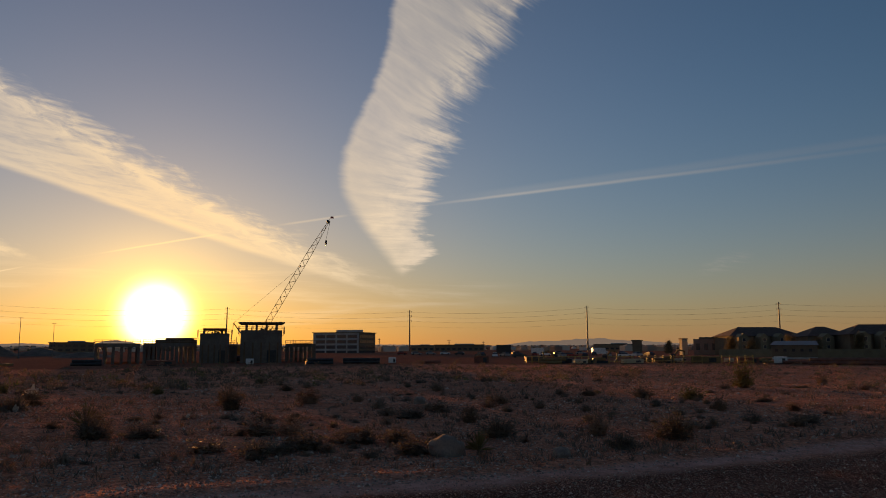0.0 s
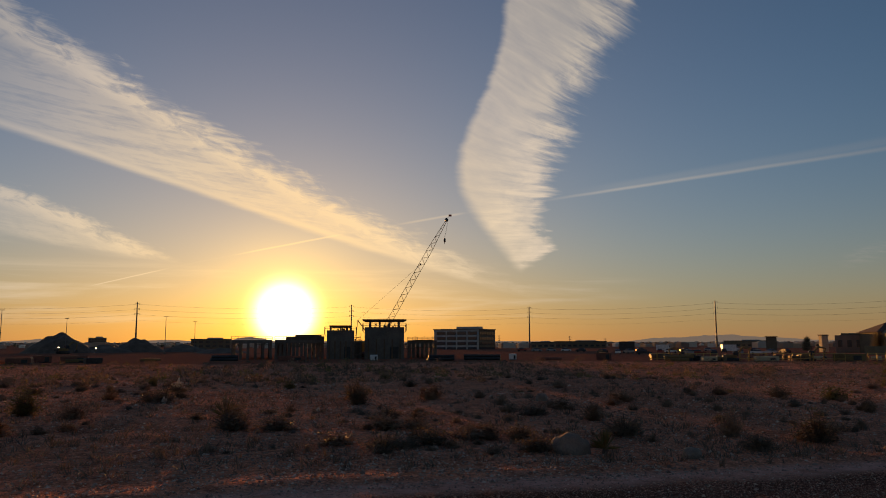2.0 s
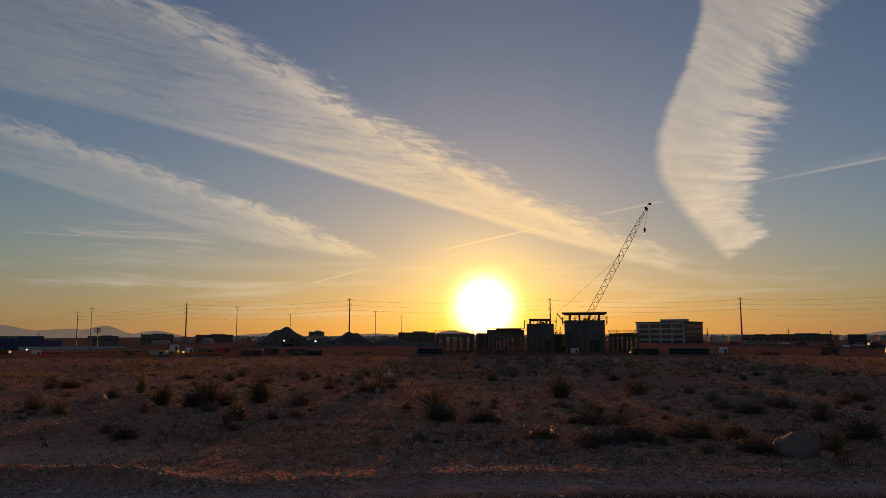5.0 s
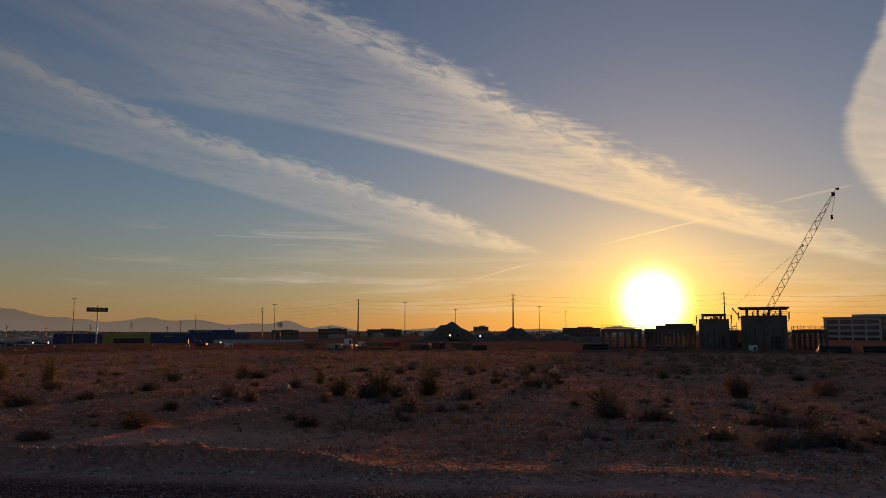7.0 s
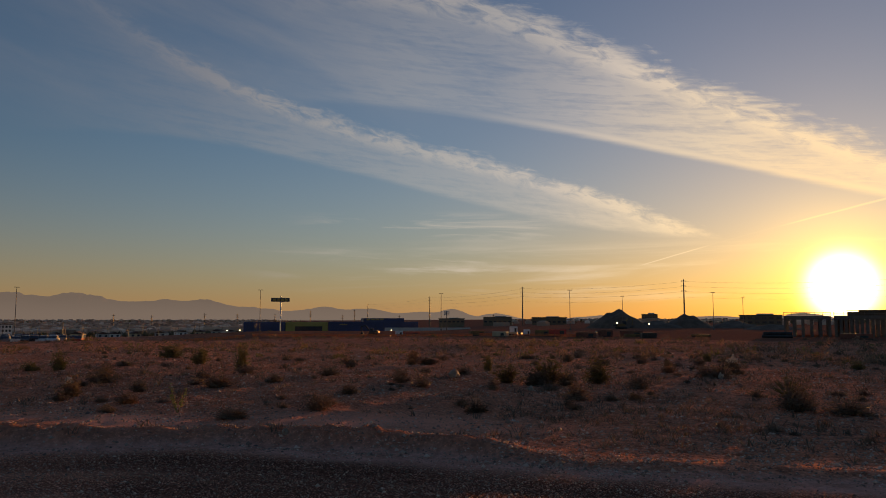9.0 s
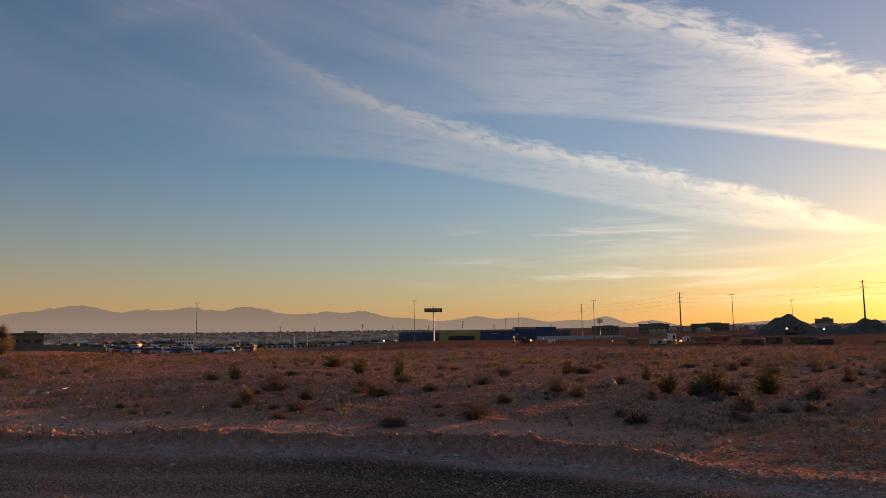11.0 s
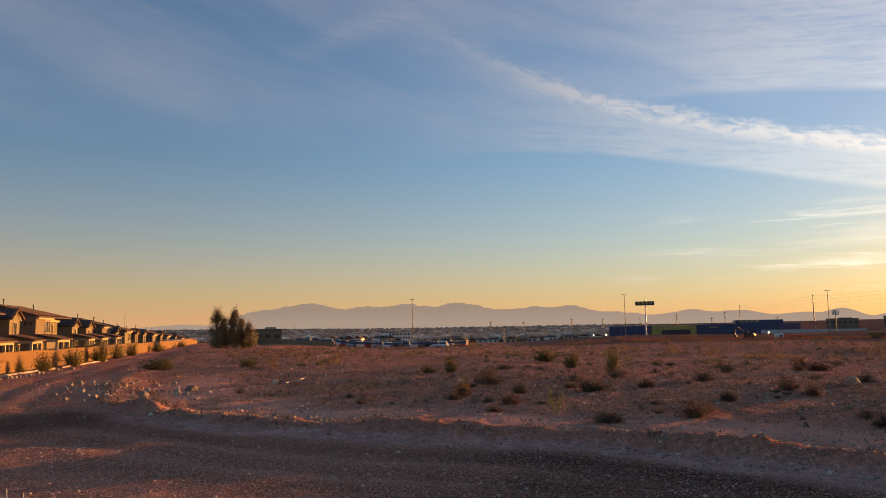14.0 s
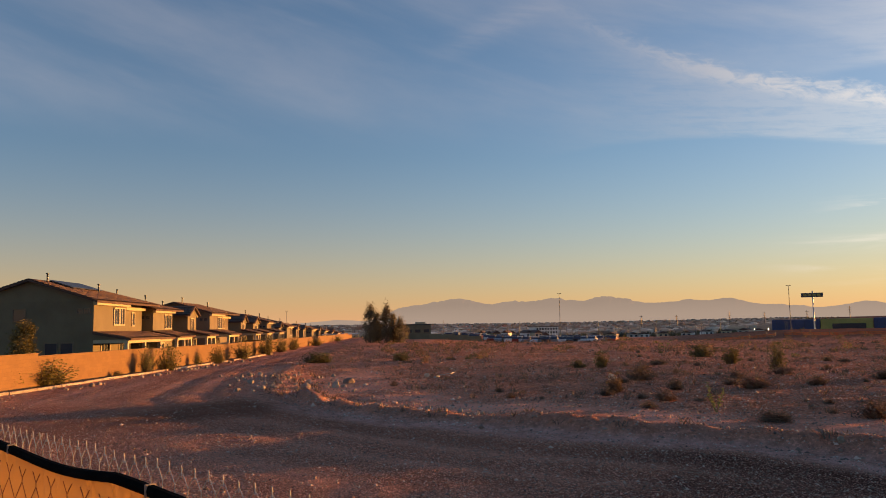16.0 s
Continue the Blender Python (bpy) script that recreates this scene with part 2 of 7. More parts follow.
def slab(bm, corners, thick):
    """A sheet with four corners, given thickness downwards."""
    top = [bm.verts.new(c) for c in corners]
    low = [bm.verts.new((c[0], c[1], c[2] - thick)) for c in corners]
    bm.faces.new(top), bm.faces.new(low[::-1])
    for i in range(len(corners)):
        bm.faces.new((top[i], low[i], low[(i + 1) % len(corners)], top[(i + 1) % len(corners)]))
    return bm


# ---- materials ----
def surface(name, c1, c2, scale=2.0, rough=0.8, bump=0.2, metal=0.0, fine=9.0, spread=0.0, coords="Object", gloss=0.5):
    """A surface with colour that varies at two scales, and relief. spread: how much each object differs."""
    mt = bpy.data.materials.new(name)
    mt.use_nodes = True
    t = Tree(mt.node_tree)
    co = t.node("ShaderNodeTexCoord").outputs[coords]
    big = t.noise(co, scale, 5, 0.6)
    small = t.noise(co, scale * fine, 4, 0.6)
    f = t.step(t.add(t.mul(big, 0.6), t.mul(small, 0.4)), 0.36, 0.64)
    col = t.mix(f, c1, c2)
    if spread:
        rnd = t.node("ShaderNodeObjectInfo").outputs["Random"]
        hsv = t.node("ShaderNodeHueSaturation")
        t.put(hsv.inputs["Value"], t.m("MULTIPLY_ADD", rnd, 2 * spread, 1 - spread))
        t.put(hsv.inputs["Color"], col)
        col = hsv.outputs[0]
    b = t.node("ShaderNodeBsdfPrincipled")
    t.put(b.inputs["Base Color"], col)
    t.put(b.inputs["Roughness"], t.step(small, 0.3, 0.7, max(0.0, rough - 0.12), min(1.0, rough + 0.1)))
    t.put(b.inputs["Metallic"], metal), t.put(b.inputs["Specular IOR Level"], gloss)
    if bump:
        bp = t.node("ShaderNodeBump")
        t.put(bp.inputs["Strength"], bump), t.put(bp.inputs["Distance"], 0.3 / scale / fine)
        t.put(bp.inputs["Height"], small)
        t.put(b.inputs["Normal"], bp.outputs[0])
    t.t.links.new(b.outputs[0], t.node("ShaderNodeOutputMaterial").inputs[0])
    return mt


def leafy(name, c1, c2, through=0.35):
    """Thin leaves and dry twigs: each loose piece takes its own shade and lets some light through."""
    mt = bpy.data.materials.new(name)
    mt.use_nodes = True
    t = Tree(mt.node_tree)
    r = t.node("ShaderNodeNewGeometry").outputs["Random Per Island"]
    o = t.node("ShaderNodeObjectInfo").outputs["Random"]
    col = t.mix(t.m("FRACT", t.add(t.mul(r, 0.75), t.mul(o, 0.3))), c1, c2)
    d = t.node("ShaderNodeBsdfPrincipled")
    t.put(d.inputs["Base Color"], col), t.put(d.inputs["Roughness"], 0.75)
    tr = t.node("ShaderNodeBsdfTranslucent")
    t.put(tr.inputs["Color"], col)
    mx = t.node("ShaderNodeMixShader")
    mx.inputs[0].default_value = through
    t.t.links.new(d.outputs[0], mx.inputs[1]), t.t.links.new(tr.outputs[0], mx.inputs[2])
    t.t.links.new(mx.outputs[0], t.node("ShaderNodeOutputMaterial").inputs[0])
    return mt


def glass(name, tint=(0.03, 0.035, 0.04)):
    """Window glass with a dark room behind it."""
    mt = bpy.data.materials.new(name)
    mt.use_nodes = True
    t = Tree(mt.node_tree)
    b = t.node("ShaderNodeBsdfPrincipled")
    co = t.node("ShaderNodeTexCoord").outputs["Object"]
    t.put(b.inputs["Base Color"], t.mix(t.noise(co, 0.8, 2), tint, tuple(2.2 * c for c in tint)))
    t.put(b.inputs["Roughness"], 0.06), t.put(b.inputs["IOR"], 1.5)
    t.t.links.new(b.outputs[0], t.node("ShaderNodeOutputMaterial").inputs[0])
    return mt


def glowing(name, colour, power):
    mt = bpy.data.materials.new(name)
    mt.use_nodes = True
    t = Tree(mt.node_tree)
    e = t.node("ShaderNodeEmission")
    t.put(e.inputs[0], colour), t.put(e.inputs[1], power)
    t.t.links.new(e.outputs[0], t.node("ShaderNodeOutputMaterial").inputs[0])
    return mt


M_STEEL = surface("weathered_steel", (0.16, 0.11, 0.085), (0.24, 0.17, 0.13), 0.6, 0.6, 0.1, 0.3)
M_GALV = surface("galvanised_steel", (0.34, 0.33, 0.32), (0.48, 0.47, 0.45), 1.5, 0.6, 0.1, 0.2)
M_POLE = surface("grey_pole_paint", (0.10, 0.095, 0.09), (0.15, 0.14, 0.13), 0.8, 0.7, 0.05)
M_WIRE = surface("cable", (0.05, 0.05, 0.05), (0.09, 0.085, 0.08), 0.5, 0.5, 0.0, 0.5)
M_CONCRETE = surface("raw_concrete", (0.12, 0.095, 0.075), (0.2, 0.165, 0.135), 0.25, 0.85, 0.2)
M_FORM = surface("formwork_timber", (0.10, 0.06, 0.033), (0.18, 0.115, 0.065), 0.8, 0.8, 0.2)
M_CRANE = surface("crane_yellow", (0.34, 0.2, 0.04), (0.45, 0.28, 0.07), 0.7, 0.5, 0.05)
M_DARK = surface("dark_metal", (0.03, 0.03, 0.032), (0.06, 0.058, 0.055), 1.0, 0.5, 0.1, 0.4)
M_RED = surface("red_paint", (0.40, 0.045, 0.03), (0.55, 0.08, 0.05), 1.0, 0.5, 0.05)
M_RUST = surface("rusty_pipe", (0.13, 0.045, 0.03), (0.24, 0.09, 0.055), 1.0, 0.7, 0.2)
M_WHITE = surface("white_paint", (0.62, 0.62, 0.6), (0.78, 0.78, 0.76), 0.8, 0.5, 0.05)
M_YELLOW = surface("machine_yellow", (0.17, 0.105, 0.04), (0.25, 0.16, 0.06), 0.8, 0.75, 0.05)
M_ORANGE = surface("safety_orange", (0.65, 0.13, 0.03), (0.8, 0.2, 0.05), 1.0, 0.6, 0.1)
M_BLUE = surface("blue_cladding", (0.03, 0.04, 0.11), (0.045, 0.058, 0.15), 0.1, 0.5, 0.05)
M_STOREYELLOW = surface("yellow_cladding", (0.36, 0.28, 0.06), (0.45, 0.35, 0.09), 0.1, 0.5, 0.05)
M_GREYWALL = surface("pale_panel", (0.42, 0.40, 0.38), (0.55, 0.53, 0.50), 0.15, 0.8, 0.1)
M_STUCCO = surface("tan_stucco", (0.19, 0.15, 0.088), (0.245, 0.198, 0.118), 0.5, 0.9, 0.25, fine=22, spread=0.18)
M_STUCCO2 = surface("brown_stucco", (0.16, 0.118, 0.076), (0.21, 0.16, 0.105), 0.5, 0.9, 0.25, fine=22, spread=0.15)
M_TRIM = surface("cream_trim", (0.48, 0.38, 0.24), (0.58, 0.47, 0.31), 0.8, 0.8, 0.1)
M_ROOF = surface("clay_roof", (0.08, 0.043, 0.031), (0.135, 0.075, 0.055), 0.9, 0.85, 0.4, fine=7)
M_GLASS = glass("window_glass")
M_BLACK = surface("black_hem", (0.004, 0.004, 0.004), (0.009, 0.0085, 0.008), 6.0, 0.95, 0.2, gloss=0.02)
M_BARK = surface("bark", (0.09, 0.06, 0.04), (0.17, 0.12, 0.085), 3.0, 0.9, 0.5)
M_STONE = surface("pale_stone", (0.27, 0.2, 0.15), (0.5, 0.39, 0.3), 2.2, 0.9, 0.5, spread=0.25)
M_BOULDER = surface("brown_boulder", (0.17, 0.12, 0.09), (0.29, 0.21, 0.165), 2.2, 0.9, 0.5, spread=0.2)
M_DRY = leafy("dry_twigs", (0.14, 0.082, 0.052), (0.36, 0.225, 0.14), 0.16)
M_GRASS = leafy("dry_grass_blades", (0.13, 0.085, 0.055), (0.28, 0.185, 0.12), 0.2)
M_DARKBUSH = leafy("grey_brush", (0.10, 0.07, 0.045), (0.24, 0.17, 0.11))
M_GREEN = leafy("creosote_leaves", (0.10, 0.085, 0.028), (0.27, 0.21, 0.07), 0.25)
M_PINE = leafy("pine_needles", (0.075, 0.06, 0.03), (0.21, 0.165, 0.085), 0.3)
M_HEDGE = leafy("hedge_leaves", (0.11, 0.10, 0.03), (0.36, 0.30, 0.09), 0.4)
M_FABRIC = leafy("tan_screen", (0.42, 0.25, 0.105), (0.47, 0.29, 0.13), 0.58)
M_PLASTIC = leafy("film_plastic", (0.45, 0.40, 0.34), (0.6, 0.55, 0.48), 0.55)
M_LAMP = glowing("lit_lamp", (1.0, 0.8, 0.5), 4.0)
M_SIGNFACE = surface("sign_face", (0.03, 0.035, 0.06), (0.05, 0.055, 0.09), 0.5, 0.4, 0.0)
M_CAR = [surface("car_paint", a, b, 1.0, 0.3, 0.0, 0.2) for a, b in (((0.6, 0.6, 0.6), (0.7, 0.7, 0.7)), ((0.03, 0.03, 0.035), (0.05, 0.05, 0.055)), ((0.25, 0.25, 0.26), (0.32, 0.32, 0.33)), ((0.22, 0.03, 0.025), (0.3, 0.05, 0.04)))]
M_TYRE = surface("tyre", (0.015, 0.015, 0.015), (0.03, 0.03, 0.03), 5.0, 0.9, 0.2)
M_SOLAR = surface("solar_glass", (0.02, 0.022, 0.03), (0.035, 0.036, 0.045), 1.0, 0.45, 0.0)

# ---- the lie of the land ----
ROAD_EDGE = [(90, 85), (37.5, 43), (15, 26), (3.3, 20.3), (-4.8, 17), (-9.9, 13.6), (-14.5, 11.2), (-18.4, 8.6), (-21.3, 4.4), (-25.2, 0.6), (-29.5, -3.0), (-36, -6.3), (-56, -8.9), (-112, -11), (-190, -12)]


def smooth(x, a, b):
    t = np.clip((x - a) / (b - a), 0, 1)
    return t * t * (3 - 2 * t)


def lattice(ix, iy, seed):
    h = (ix.astype(np.int64) * 374761393 + iy.astype(np.int64) * 668265263 + seed * 974711) & 0xFFFFFFFF
    h = ((h ^ (h >> 13)) * 1274126177) & 0xFFFFFFFF
    return ((h ^ (h >> 16)) & 0xFFFF) / 65535.0


def ripple(x, y, size, seed=0):
    """Smooth random relief of that size, from -0.5 to 0.5."""
    x, y = x / size, y / size
    ix, iy = np.floor(x), np.floor(y)
    fx, fy = x - ix, y - iy
    fx, fy = fx * fx * (3 - 2 * fx), fy * fy * (3 - 2 * fy)
    a, b = lattice(ix, iy, seed), lattice(ix + 1, iy, seed)
    c, d = lattice(ix, iy + 1, seed), lattice(ix + 1, iy + 1, seed)
    return a + (b - a) * fx + (c - a) * fy + (a - b - c + d) * fx * fy - 0.5


def edge_distance(x, y):
    """Distance from the road's far edge, positive on the open lot, and how far along the edge."""
    best, along, side = np.full(x.shape, 1e9), np.zeros(x.shape), np.zeros(x.shape)
    run = 0.0
    for (ax, ay), (bx, by) in zip(ROAD_EDGE, ROAD_EDGE[1:]):
        ux, uy = bx - ax, by - ay
        n = math.hypot(ux, uy)
        t = np.clip(((x - ax) * ux + (y - ay) * uy) / (n * n), 0, 1)
        d = np.hypot(x - ax - t * ux, y - ay - t * uy)
        s = (uy * (x - ax) - ux * (y - ay)) / n
        near = d < best
        best, along, side = np.where(near, d, best), np.where(near, run + t * n, along), np.where(near, s, side)
        run += n
    return np.where(side > 0, best, -best), along


def land(x, y):
    """Height and the share of road, fine silt, ridge and pale dust at each place."""
    x, y = np.asarray(x, float), np.asarray(y, float)
    d = np.hypot(x, y)
    a = np.degrees(np.arctan2(-x, y))
    sd, al = edge_distance(x, y)
    sd = sd + 0.9 * ripple(al, al * 0, 7.0, 5) + 0.35 * ripple(x, y, 1.6, 6)
    lot = smooth(sd, 0.0, 2.5)
    z = lot * (0.30 * ripple(x, y, 17, 1) + 0.07 * ripple(x, y, 4.2, 2) + 0.05 * ripple(x, y, 1.5, 3) + 0.05 * ripple(x, y, 0.6, 4))
    z += (1 - lot) * (0.022 * ripple(x, y, 3.0, 7) + 0.022 * ripple(x, y, 0.7, 8))
    z *= 1 - smooth(d, 200, 500)
    # the ridge of scraped earth along the road
    reach = smooth(x, -37, -31) * (1 - smooth(x, -13, -8))
    low = 0.10 * (1 - reach)
    crest = np.clip(0.74 + 0.7 * ripple(al, al * 0 + 3, 3.1, 9) + 0.5 * ripple(al, al * 0, 0.9, 10), 0.12, 1.1)
    mound = np.exp(-((sd + 0.15) / np.where(sd > -0.15, 0.7, 0.36)) ** 2)
    z += mound * (0.44 * reach + low) * crest * (1 + 0.4 * ripple(x, y, 0.55, 62) + 0.3 * ripple(x, y, 0.24, 63))
    # ruts of the road
    z += -0.035 * np.exp(-((sd + 3.2) / 0.5) ** 2) - 0.035 * np.exp(-((sd + 5.4) / 0.5) ** 2)
    # the ground falls to the valley and rises again far off
    fall = smooth(a, 36, 62)
    z += -9.5 * fall * smooth(d, 190, 620) * (1 - smooth(a, 112, 135))
    z += -1.7 * smooth(d, 118, 146) * smooth(a, 62, 74) * (1 - smooth(a, 80, 90))
    z += 0.0042 * (d - 900) * smooth(d, 900, 2600) + (8.0 * smooth(a, 80, 97) * smooth(d, 1500, 3500))
    road = smooth(-sd, 0.9, 2.2) * smooth(d, 1.0, 3.0) * (1 - smooth(-y, 17.0, 18.5) * smooth(-x, 20, 30))
    road = np.maximum(road, 0.0) * (1 - smooth(d, 220, 260))
    silt = smooth(-sd, 0.4, 0.8) * (1 - smooth(-sd + 0.8 * ripple(x, y, 2.4, 64), 1.4, 2.3)) * (1 - 0.8 * smooth(-x, 24, 34)) * (1 - smooth(d, 60, 120))
    dust = np.exp(-((sd - 4.2) / 2.2) ** 2) * smooth(-x, 10, 20) * (1 - smooth(-x, 45, 60))
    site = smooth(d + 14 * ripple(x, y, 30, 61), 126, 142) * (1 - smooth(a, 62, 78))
    return z, road, silt, mound * reach, dust, site


def ground_z(x, y):
    return float(land(np.array([x]), np.array([y]))[0][0])


def stand(x, y, sink=0.03):
    return (x, y, ground_z(x, y) - sink)


def ground_material():
    mt = bpy.data.materials.new("desert_soil")
    mt.use_nodes = True
    t = Tree(mt.node_tree)
    co = t.node("ShaderNodeTexCoord").outputs["Object"]
    at = {k: t.node("ShaderNodeAttribute", attribute_name=k).outputs["Fac"] for k in ("road", "silt", "ridge", "dust", "site", "track", "damp", "dark_stretch")}
    huge, big = t.noise(co, 0.03, 4), t.noise(co, 0.22, 5, 0.65)
    mid, small, grit = t.noise(co, 1.3, 5, 0.65), t.noise(co, 7.0, 5, 0.7), t.noise(co, 34.0, 3, 0.7)
    clump = t.noise(co, 2.6, 6, 0.72)
    soil = t.ramp(t.add(t.mul(big, 0.3), t.add(t.mul(clump, 0.42), t.mul(small, 0.28))),
                  [(0.38, (0.11, 0.062, 0.042)), (0.46, (0.24, 0.145, 0.10)), (0.54, (0.42, 0.265, 0.19)), (0.66, (0.64, 0.43, 0.325))])
    soil = t.mix(t.step(grit, 0.6, 0.75, 0.0, 0.6), soil, (0.6, 0.44, 0.36))
    soil = t.mix(t.step(huge, 0.4, 0.65, 0.0, 0.35), soil, (0.16, 0.105, 0.078))
    gravel = t.ramp(t.add(t.mul(big, 0.35), t.add(t.mul(small, 0.3), t.mul(grit, 0.35))),
                    [(0.38, (0.10, 0.058, 0.042)), (0.48, (0.25, 0.15, 0.11)), (0.58, (0.42, 0.265, 0.195)), (0.7, (0.62, 0.43, 0.33))])
    # single stones: each cell of the gravel has its own shade
    def cells(scale):
        n = t.node("ShaderNodeTexVoronoi")
        t.put(n.inputs["Vector"], co), t.put(n.inputs["Scale"], scale)
        sp = t.node("ShaderNodeSeparateColor")
        t.put(sp.inputs[0], n.outputs["Color"])
        return sp.outputs[0], n.outputs["Distance"]

    tone, lump = cells(44.0)
    tone2, lump2 = cells(15.0)
    tone3, lump3 = cells(6.5)

    def spots(tone_, lump_, share, wide):
        return t.mul(t.step(tone_, 1.0 - share, 1.03 - share), t.step(lump_, wide * 0.7, wide, 1.0, 0.0))

    chips, cobbles = spots(tone2, lump2, 0.34, 0.38), spots(tone3, lump3, 0.3, 0.34)
    hollows = t.mul(t.step(tone3, 0.18, 0.22, 1.0, 0.0), t.step(lump3, 0.25, 0.45, 1.0, 0.0))
    stones = t.ramp(tone, [(0.0, (0.055, 0.032, 0.023)), (0.5, (0.22, 0.13, 0.094)), (0.8, (0.40, 0.265, 0.2)), (0.9, (0.85, 0.64, 0.52))])
    gravel = t.mix(0.62, gravel, stones)
    gravel = t.mix(t.mul(chips, t.step(big, 0.4, 0.6, 0.35, 0.9)), gravel, t.ramp(grit, [(0.3, (0.36, 0.24, 0.185)), (0.6, (0.68, 0.5, 0.41))]))
    gravel = t.mix(t.mul(at["track"], t.step(mid, 0.35, 0.6, 0.3, 0.8)), gravel, t.mix(grit, (0.34, 0.245, 0.2), (0.62, 0.47, 0.39)))
    gravel = t.mix(t.mul(at["damp"], 0.7), gravel, t.mix(small, (0.075, 0.048, 0.034), (0.14, 0.09, 0.064)))
    gravel = t.mix(t.mul(at["dark_stretch"], 0.88), gravel, t.ramp(tone, [(0.0, (0.02, 0.014, 0.012)), (0.6, (0.06, 0.042, 0.035)), (0.86, (0.12, 0.085, 0.07)), (0.93, (0.5, 0.4, 0.34))]))
    soil = t.mix(t.step(tone2, 0.55, 0.95, 0.0, 0.5), soil, t.ramp(tone, [(0.0, (0.16, 0.09, 0.065)), (0.6, (0.48, 0.32, 0.24)), (1.0, (0.8, 0.62, 0.5))]))
    soil = t.mix(t.mul(hollows, 0.7), soil, (0.13, 0.078, 0.056))
    soil = t.mix(t.mul(t.m("MAXIMUM", chips, cobbles), t.step(mid, 0.35, 0.6, 0.3, 0.85)), soil, t.ramp(grit, [(0.3, (0.40, 0.265, 0.2)), (0.6, (0.66, 0.47, 0.38))]))
    pale = t.ramp(t.add(t.mul(mid, 0.5), t.mul(small, 0.5)), [(0.35, (0.27, 0.205, 0.185)), (0.65, (0.47, 0.375, 0.345))])
    pale = t.mix(t.mul(at["dark_stretch"], 0.75), pale, t.mix(small, (0.07, 0.06, 0.06), (0.15, 0.125, 0.12)))
    col = t.mix(t.mul(at["dust"], t.step(big, 0.35, 0.6, 0.25, 0.85)), soil, (0.56, 0.395, 0.325))
    col = t.mix(t.mul(at["ridge"], 0.6), col, t.mix(small, (0.24, 0.155, 0.115), (0.50, 0.345, 0.265)))
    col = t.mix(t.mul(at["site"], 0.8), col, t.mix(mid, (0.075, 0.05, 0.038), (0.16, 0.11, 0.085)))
    col = t.mix(at["road"], col, gravel)
    col = t.mix(t.mul(at["silt"], t.step(mid, 0.3, 0.6, 0.45, 0.95)), col, pale)
    col = t.mix(1.0, col, (1.82, 1.24, 1.1), "MULTIPLY")
    b = t.node("ShaderNodeBsdfPrincipled")
    t.put(b.inputs["Base Color"], col), t.put(b.inputs["Roughness"], 0.95)
    t.put(b.inputs["Specular IOR Level"], 0.0)
    bp = t.node("ShaderNodeBump")
    t.put(bp.inputs["Strength"], t.m("MULTIPLY_ADD", at["silt"], -0.25, 1.0)), t.put(bp.inputs["Distance"], 0.11)
    t.put(bp.inputs["Height"], t.add(t.add(t.add(t.mul(mid, 0.6), t.mul(clump, 0.7)), t.mul(lump, -0.30)), t.add(t.mul(small, 0.45), t.add(t.add(t.mul(grit, 0.12), t.mul(cobbles, 0.3)), t.mul(lump2, -0.35)))))
    t.put(b.inputs["Normal"], bp.outputs[0])
    t.t.links.new(b.outputs[0], t.node("ShaderNodeOutputMaterial").inputs[0])
    return mt


